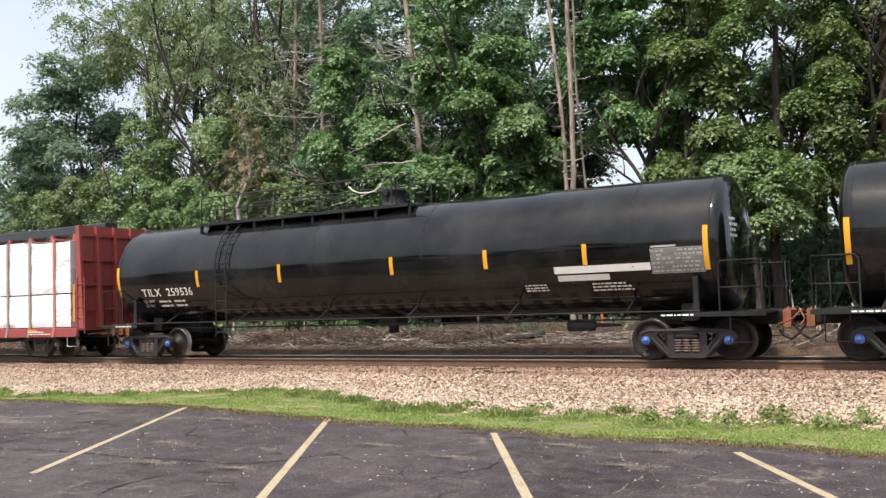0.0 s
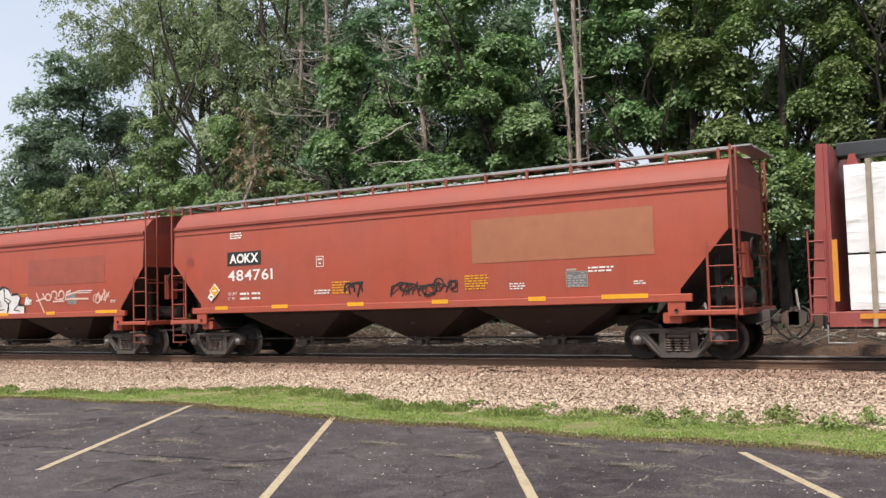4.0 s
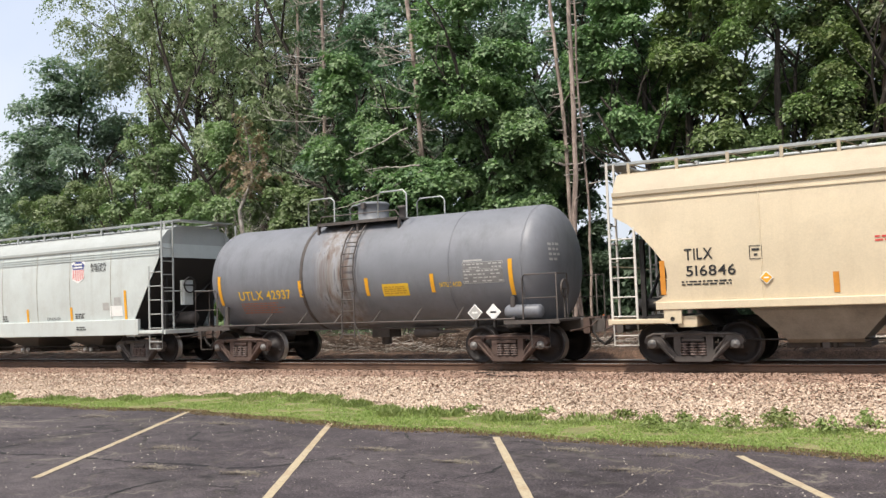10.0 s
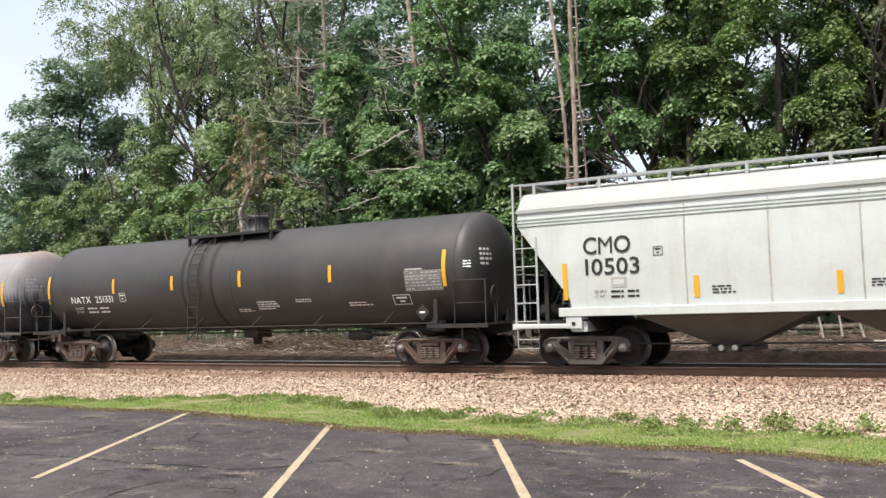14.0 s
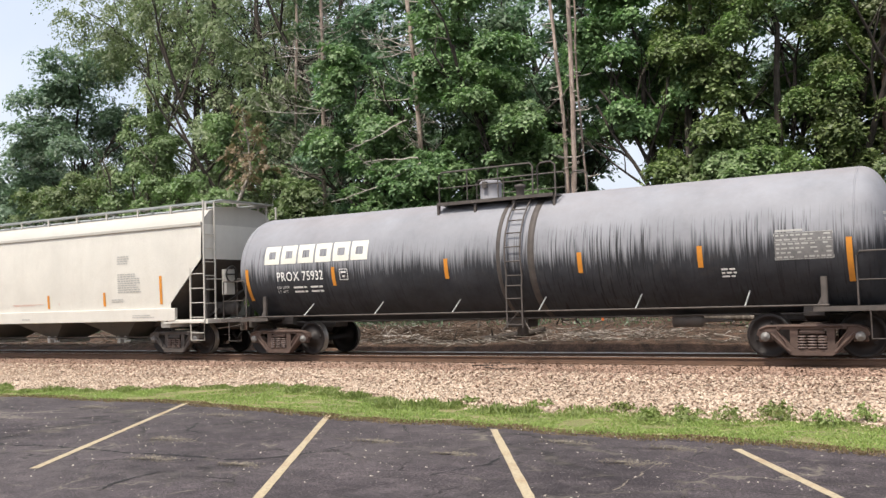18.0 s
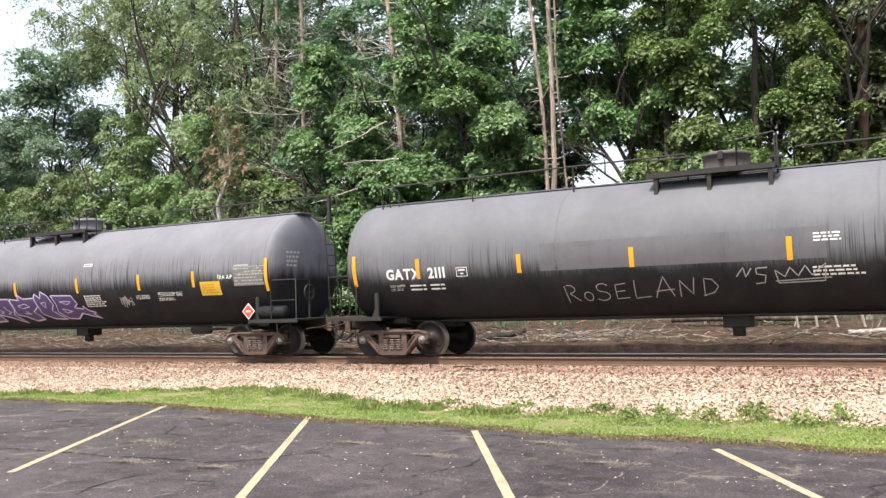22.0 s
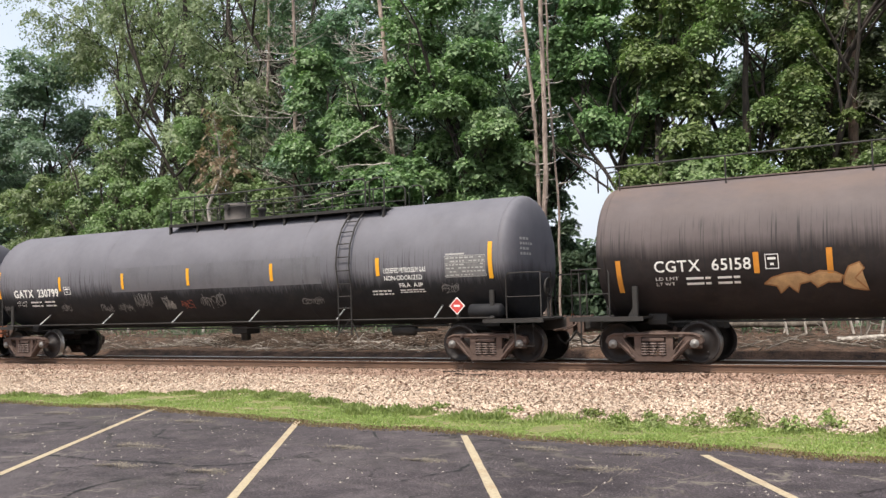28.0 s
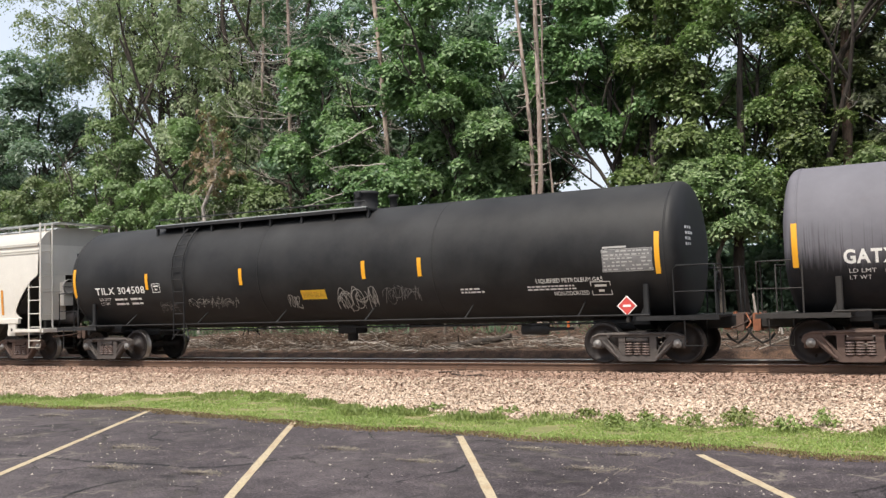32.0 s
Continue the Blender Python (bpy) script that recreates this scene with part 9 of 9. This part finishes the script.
painted_piece(c, [[(0.0, 0.1), (0.02, 0.26), (0.06, 0.32), (0.11, 0.26), (0.13, 0.08), (0.03, 0.06)],
                  [(0.12, 0.3), (0.07, 0.44), (0.07, 0.66), (0.1, 0.8), (0.13, 0.82), (0.12, 0.98), (0.17, 0.85), (0.26, 0.84), (0.28, 0.5), (0.25, 0.3), (0.31, 0.0), (0.2, 0.2)],
                  [(0.27, 0.84), (0.36, 0.79), (0.345, 1.0), (0.4, 0.83), (0.5, 0.84), (0.51, 0.55), (0.45, 0.38), (0.5, 0.12), (0.41, 0.06), (0.35, 0.22), (0.28, 0.3), (0.285, 0.55)],
                  [(0.5, 0.86), (0.52, 0.97), (0.56, 0.82), (0.575, 1.05), (0.63, 0.9), (0.66, 0.6), (0.62, 0.4), (0.7, 0.1), (0.6, 0.12), (0.52, 0.28), (0.515, 0.55)],
                  [(0.66, 0.9), (0.84, 0.87), (0.87, 0.6), (0.83, 0.47), (0.9, 0.42), (0.91, 0.52), (0.94, 0.36), (0.99, 0.3), (0.96, 0.24), (1.0, 0.1), (0.87, 0.28), (0.8, 0.1), (0.72, 0.12), (0.67, 0.35), (0.685, 0.6)]],
              (-3.55, 1.9, 1.1, 2.05), sk, "mark_purple", "mark_lilac", "purple wild-style graffiti piece with pale outlines", 0.04,
              [[(0.11, 0.62), (0.14, 0.48), (0.17, 0.4), (0.14, 0.36), (0.12, 0.5)], [(0.19, 0.6), (0.21, 0.46), (0.24, 0.4), (0.2, 0.32)], [(0.33, 0.6), (0.4, 0.66), (0.44, 0.55), (0.36, 0.5), (0.33, 0.6)], [(0.38, 0.4), (0.42, 0.3), (0.36, 0.34)],
               [(0.55, 0.66), (0.6, 0.7), (0.58, 0.5), (0.55, 0.66)], [(0.72, 0.7), (0.82, 0.68), (0.78, 0.58), (0.72, 0.7)], [(0.72, 0.45), (0.8, 0.36), (0.74, 0.3), (0.72, 0.45)]])
scrawl(c, 3.2, 3.7, 1.5, 1.85, sk, "mark_grey", 3, 0.03, 33)

c, sk = tank_car(-296.25, 7.84, 9.22, 2.54, 1.57, "satin_black", "long matt black pressurised-gas tank car covered in tags", "satin_black", bars=[(-8.68, 1.75, 2.63), (-5.46, 2.17, 2.65), (-2.66, 2.18, 2.65), (0.01, 2.19, 2.66), (2.77, 2.2, 2.66), (5.22, 2.19, 2.66), (8.5, 1.82, 2.74)],
                 seams=[(-3.8, 0.02), (1.4, 0.02), (4.4, 0.02)], ladder=3.9, deck=(-1.57, 4.9), dome=(-0.41, 0.38), panel=(-3.9, 3.5, 2.02, 2.83), style="flat", frame="truck_black", cap="cap_grey", knuckle="coupler_orange")
tank_marks(c, sk, ("GATX  231721", -7.77, -5.63, 1.71, 1.92), (7.34, 8.42, 2.2, 2.7), [(-5.29, -5.01, 1.76, 1.97)], [(-7.86, -6.07, 1.52, 1.65), (5.64, 7.16, 1.69, 1.79), (4.35, 4.91, 1.57, 1.82)],
           [("LIQUEFIED PETROLEUM GAS", 5.29, 7.25, 2.29, 2.43), ("NON-ODORIZED", 5.3, 6.37, 2.14, 2.26), ("FRA-AIP", 5.29, 5.85, 1.95, 2.04)], placards=[(7.03, 1.48, 0.18, "mark_red")])
spiky_tag(c, (-4.75, -3.6, 1.35, 1.9), sk, W, 0.03, 51, 8, "jagged white sprayed tag")
spiky_tag(c, (-3.31, -2.3, 1.25, 1.87), sk, "mark_grey", 0.03, 52, 7, "jagged grey sprayed tag")
for q in ((2.18, 2.96, 1.5, 1.8, 3, 0.035, 54), (4.18, 5.0, 1.95, 2.34, 4, 0.04, 55), (8.72, 9.0, 2.2, 3.0, 4, 0.022, 56)):
    scrawl(c, *q[:4], sk, W, q[4], q[5], q[6])
scrawl(c, 1.41, 1.98, 1.32, 1.86, sk, Y, 3, 0.035, 53)
for q in ([oval(0.12, 0.76, 0.150, 0.268), oval(0.07, 0.43, 0.088, 0.159), oval(0.21, 0.2, 0.188, 0.256)], [[(0.24, 0.85), (0.3, 0.93), (0.36, 0.9), (0.43, 0.72), (0.5, 0.45), (0.56, 0.12), (0.48, 0.0), (0.38, 0.04), (0.32, 0.3)]],
          [oval(0.6, 0.74, 0.138, 0.329), oval(0.67, 0.25, 0.138, 0.293)], [oval(0.76, 0.82, 0.088, 0.220), oval(0.9, 0.76, 0.125, 0.207), oval(0.93, 0.42, 0.088, 0.159), oval(0.85, 0.26, 0.138, 0.293)]):
    painted_piece(c, q, (-1.84, 0.32, 1.28, 1.93), sk, "mark_chalk", "mark_black", "white bubble graffiti letter with a thin dark outline", 0.014, [])

c, sk = tank_car(-315.95, 8.38, 9.85, 2.45, 1.53, "tank_brown", "long brown weathered tank car with spray-painted scrawls", "rim_dark", bars=[(-8.99, 1.56, 2.25), (-6.12, 1.88, 2.3), (-4.75, 1.83, 2.32), (-1.97, 1.85, 2.28), (1.03, 1.88, 2.34), (4.05, 1.88, 2.28), (5.75, 1.88, 2.28), (8.45, 1.62, 2.4)], bar_mat="reflector_orange",
                 seams=[(-2.2, 0.02), (3.4, 0.02)], deck=(-1.9, 0.74), dome=(-1.04, -0.1), style="bracket", handrail=False, reach=7.9, **LPG)
tank_marks(c, sk, ("CGTX  65158", -8.2, -6.23, 1.97, 2.2), (7.2, 8.3, 1.84, 2.3), [(-5.95, -5.69, 1.95, 2.25), (6.85, 7.4, 1.55, 1.77)], [(-8.2, -6.41, 1.67, 1.89), (-1.95, -1.59, 2.67, 2.85), (-0.01, 1.14, 1.7, 1.8)], yellow=(0.16, 0.94, 1.98, 2.32), placards=[(7.78, 1.32, 0.19, "mark_red")])
patch(c, "painted_out_strip", 5.8, 7.12, 1.95, 2.12, sk, W, 0.008, label="white painted-out strip")
patch(c, "painted_out_strip", 6.1, 6.7, 2.13, 2.2, sk, W, 0.008, label="white painted-out strip")
patch(c, "painted_out_panel", 6.0, 8.2, 2.14, 2.95, sk, "panel_black", 0.004, "black overpainted rectangle")
tag_lines(c, [[(0.0, 0.95), (0.05, 0.6), (0.06, 0.2)], [(0.02, 0.5), (0.16, 0.62)], [(0.14, 0.75), (0.16, 0.1)]] + [arc_line(0.25 + 0.105 * k, 0.4 - 0.02 * k, 0.035, 0.18, 150, -110, 8) + [(0.27 + 0.105 * k, 0.2), (0.3 + 0.105 * k, 0.5 - 0.02 * k)] for k in range(7)] + [[(0.2, 0.3), (0.9, 0.22)]],
          (2.15, 4.66, 1.4, 2.1), sk, "mark_grey", 0.022, "thin pale sprayed scribble")
painted_piece(c, [[(0.0, 0.5), (0.08, 0.75), (0.22, 0.9), (0.36, 0.94), (0.45, 0.8), (0.55, 0.96), (0.68, 0.92), (0.77, 0.75), (0.74, 0.5), (0.62, 0.5), (0.52, 0.3), (0.46, 0.55), (0.35, 0.46), (0.32, 0.1), (0.24, 0.4), (0.15, 0.1), (0.12, 0.4)],
                  [(0.78, 0.7), (0.83, 1.1), (0.93, 1.25), (0.97, 1.0), (0.88, 0.62), (1.0, 0.12), (0.85, 0.22), (0.77, 0.4)]], (-6.0, -4.1, 1.42, 1.9), sk, "mark_fish", "mark_brown", "tan and orange spray-painted blot", 0.03)
tag_lines(c, [arc_line(0.04, 0.5, 0.035, 0.22, 120, 480, 14), arc_line(0.12, 0.55, 0.03, 0.3, 180, 400, 14), [(0.2, 0.85), (0.17, 0.3)], arc_line(0.2, 0.7, 0.045, 0.16, 100, -90, 10) + arc_line(0.2, 0.42, 0.06, 0.14, 90, -110, 10),
              [(0.28, 0.4), (0.34, 0.25), (0.4, 0.4), (0.43, 0.1)], [(0.44, 0.3), (0.52, 0.9)], arc_line(0.55, 0.62, 0.03, 0.22, 140, -120, 10) + [(0.52, 0.05)], [(0.62, 0.95), (0.6, 0.55), (0.67, 0.6)], [(0.66, 1.0), (0.63, 0.0)],
              [(0.86 + 0.0062 * 16 * math.sin(t) ** 3, 0.55 + 0.03 * (13 * math.cos(t) - 5 * math.cos(2 * t) - 2 * math.cos(3 * t) - math.cos(4 * t))) for t in (math.tau * i / 26 for i in range(27))], [(0.97, 0.1), (1.0, 0.3), (1.03, 0.12)]],
          (-3.3, -0.25, 1.3, 2.08), sk, W, 0.032, "thin white sprayed loops and a heart")

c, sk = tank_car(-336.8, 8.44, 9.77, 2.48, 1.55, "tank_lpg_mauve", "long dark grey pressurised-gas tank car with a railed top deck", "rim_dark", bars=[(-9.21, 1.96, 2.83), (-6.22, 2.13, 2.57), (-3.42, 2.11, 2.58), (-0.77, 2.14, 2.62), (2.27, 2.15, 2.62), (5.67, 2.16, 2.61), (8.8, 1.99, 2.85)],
                 seams=[(-4.2, 0.02), (3.3, 0.02)], ladder=4.67, deck=(-2.03, 5.5), dome=(-0.65, 0.11), panel=(-3.9, 3.9, 2.03, 2.74), tank_box=(8.09, 8.98), **LPG)
tank_marks(c, sk, ("GATX  230799", -8.47, -6.34, 1.98, 2.21), (7.59, 8.67, 2.06, 2.55), [(-6.06, -5.77, 2.02, 2.26)], [(-8.46, -6.56, 1.66, 1.89), (5.41, 6.06, 1.68, 1.83), (6.24, 7.18, 1.72, 1.82)],
           [("LIQUEFIED PETROLEUM GAS", 5.84, 7.05, 2.22, 2.34), ("NON-ODORIZED", 5.84, 6.93, 2.04, 2.15), ("FRA AIP", 6.25, 6.92, 1.86, 1.96)], placards=[(7.87, 1.37, 0.21, "mark_red")])
for q in ((-0.48, 0.42, 1.49, 1.91, 4, 0.025, 71), (7.42, 7.88, 1.69, 1.93, 3, 0.025, 73), (-3.9, -3.3, 1.45, 1.7, 3, 0.025, 74), (3.1, 3.8, 1.5, 1.7, 4, 0.02, 75), (-9.2, -8.86, 1.54, 1.75, 3, 0.022, 76), (-6.43, -5.98, 1.49, 1.73, 4, 0.025, 77), (-4.65, -4.1, 1.45, 1.7, 4, 0.022, 78), (-3.06, -2.37, 1.5, 1.95, 4, 0.025, 79)):
    scrawl(c, *q[:4], sk, "mark_faint", q[4], q[5], q[6])
spiky_tag(c, (-1.95, -1.5, 1.44, 1.88), sk, "mark_grey", 0.016, 58, 6, "jagged grey sprayed tag")
scrawl(c, -1.26, -0.8, 1.48, 1.72, sk, "mark_oxide", 4, 0.018, 80)

c, sk = tank_car(-357.9, 8.23, 9.8, 2.5, 1.56, "tank_lpg_mauve", "long dark grey pressurised-gas tank car with white tags and railed deck", "rim_dark", bars=[(-9.28, 1.94, 2.81), (-6.22, 2.11, 2.58), (-3.67, 2.12, 2.59), (-0.89, 2.16, 2.62), (2.04, 2.17, 2.63), (5.57, 2.17, 2.63), (8.78, 2.02, 2.93)],
                 seams=[(-4.0, 0.02), (2.9, 0.02), (5.2, 0.02)], ladder=4.53, deck=(-1.85, 5.3), dome=(-0.7, 0.22), panel=(-3.97, 3.05, 1.98, 2.74), tank_box=(8.32, 9.16), **{**LPG, "knuckle": "coupler_orange"})
tank_marks(c, sk, ("GATX  230833", -8.4, -6.31, 1.99, 2.24), (7.55, 8.63, 2.1, 2.6), [(-6.06, -5.82, 2.06, 2.31)], [(-8.33, -6.57, 1.66, 1.91), (5.27, 5.97, 1.7, 1.87), (6.08, 7.05, 1.7, 1.82)],
           [("SR 13450", 6.78, 7.45, 2.49, 2.6), ("LIQUEFIED PETROLEUM GAS", 5.8, 7.05, 2.21, 2.33), ("NON-ODORIZED", 5.79, 6.92, 2.07, 2.19), ("FRA AIP", 6.13, 6.66, 1.89, 1.98)], yellow=(2.36, 3.09, 1.78, 2.15), placards=[(8.01, 1.39, 0.23, "mark_red")])
scrawl(c, -6.72, -5.3, 1.34, 1.84, sk, "mark_magenta", 5, 0.04, 81)
scrawl(c, -5.5, -4.6, 1.36, 1.62, sk, "mark_oxide", 3, 0.014, 85)
tag_lines(c, [[(0.0, 0.2), (0.06, 0.8)], [(0.01, 0.75), (0.07, 0.3)], [(0.0, 0.5), (0.08, 0.55)], arc_line(0.14, 0.65, 0.03, 0.2, 160, -40) + [(0.13, 0.2), (0.21, 0.25)]]
          + [arc_line(0.29 + 0.135 * k, 0.4, 0.05, 0.28, 100, 380, 16) + [(0.26 + 0.135 * k, 0.35)] for k in range(4)]
          + [[(0.82 + 0.065 * k, 0.15), (0.87 + 0.065 * k, 0.5)] for k in range(3)] + [[(0.82 + 0.065 * k, 0.5), (0.87 + 0.065 * k, 0.15)] for k in range(3)], (-3.33, -0.5, 1.67, 2.1), sk, W, 0.04, "white row of sprayed loops and crosses")
rg = random.Random(83)
tag_lines(c, [[(0.04 + 0.09 * k, rg.uniform(0.7, 1.0)), (0.1 + 0.09 * k, rg.uniform(0.3, 0.5)), (0.12 + 0.09 * k, rg.uniform(0.0, 0.15)), (0.17 + 0.09 * k, rg.uniform(0.4, 0.75))] for k in range(9)] + [[(0.02, 0.2), (0.3, 0.7)], [(0.75, 0.5), (1.0, 0.35)], [(0.0, 0.5), (0.5, 0.62)]],
          (3.1, 4.2, 1.35, 2.26), sk, W, 0.045, "spiky white sprayed tag")
scrawl(c, -4.9, -4.1, 1.6, 1.95, sk, "mark_grey", 4, 0.02, 84)

c, sk = tank_car(-378.8, 8.26, 9.8, 2.49, 1.55, "satin_black", "long matt black pressurised-gas tank car with a yellow label", "satin_black", bars=[(-9.23, 1.94, 2.81), (-6.16, 2.1, 2.56), (-2.6, 2.11, 2.56), (1.42, 2.12, 2.57), (3.05, 2.12, 2.57), (8.88, 1.94, 2.84)],
                 seams=[(3.4, 0.02), (-2.0, 0.02)], ladder=-4.87, deck=(-6.3, 1.22), dome=(0.2, 0.85), style="flat", frame="truck_grey", cap="cap_grey", knuckle="truck_rust")
tank_marks(c, sk, ("TILX 304508", -8.34, -6.29, 2.01, 2.21), (7.66, 8.77, 2.03, 2.5), [(-5.97, -5.66, 2.01, 2.27), (7.32, 7.78, 1.53, 1.83)], [(-8.25, -6.44, 1.67, 1.94), (5.81, 7.26, 1.67, 1.8), (4.08, 4.83, 1.66, 1.81)],
           [("LIQUEFIED PETROLEUM GAS", 6.05, 7.62, 1.84, 1.93), ("NON-ODORIZED", 6.43, 7.26, 1.55, 1.64)], yellow=(-0.65, 0.14, 1.66, 1.9), placards=[(8.17, 1.28, 0.22, "mark_red")])
for q in ((-4.7, -2.9, 1.5, 1.82, 7, 0.012, 91, "mark_grey"), (-5.9, -5.2, 1.45, 1.75, 4, 0.012, 95, "mark_faint"), (-1.13, -0.76, 1.41, 1.82, 2, 0.015, 92, "mark_grey"), (0.39, 1.67, 1.35, 1.94, 5, 0.02, 93, "mark_grey"), (1.87, 2.92, 1.51, 1.95, 4, 0.018, 94, "mark_faint")):
    scrawl(c, *q[:4], sk, q[7], q[4], q[5], q[6])

c, sk = hopper_car(-398.0, 6.9, 8.3, "hopper_white", "off-white covered hopper at the train's end with dark lower corner", "bay_grey_shaded", "hopper_white", zs=1.34, zt=3.7, bays=4, cut=(1.15, 1.4, 2.74), arc=True, frame="truck_rust", ribs=2, posts=14, bars=[(6.55, 1.5, 2.3), (4.0, 1.5, 1.9)], back="hopper_white", lad="hopper_white", upper="roof_white")
g = G()
for k in range(2):
    for n in range(4):
        g.box(8.306, 8.309, -0.1 + 0.17 * n, 0.02 + 0.17 * n, 3.34 - 0.2 * k, 3.45 - 0.2 * k)
part("end_print", g, K, c)
part("corner_panel", G().box(8.28, 8.296, -1.52, -0.55, 1.3, 3.66), "hopper_white", c)


# ---- what moves ----
def motions():
    """Every car rolls along the track; its wheelsets turn as it passes."""
    for ob, place in CARS:
        walk(ob, [(t, pose(place + s, 0, 0)) for t, s in TRAIN_ROWS])
    for w, place, x in WHEELSETS:
        seen = [k / FPS for k in range(frame(TRAIN_END)) if -48 < place + gone(k / FPS) < 6]
        if not seen:
            seen = [0.0]
        ts = sorted({0.0, TRAIN_END} | set(seen))
        first, last = seen[0], seen[-1]
        walk(w, [(t, Matrix.Translation((x, 0, 0.457)) @ Matrix.Rotation((gone(min(max(t, first), last)) - gone(first)) / 0.46, 4, "Y")) for t in ts])



motions()
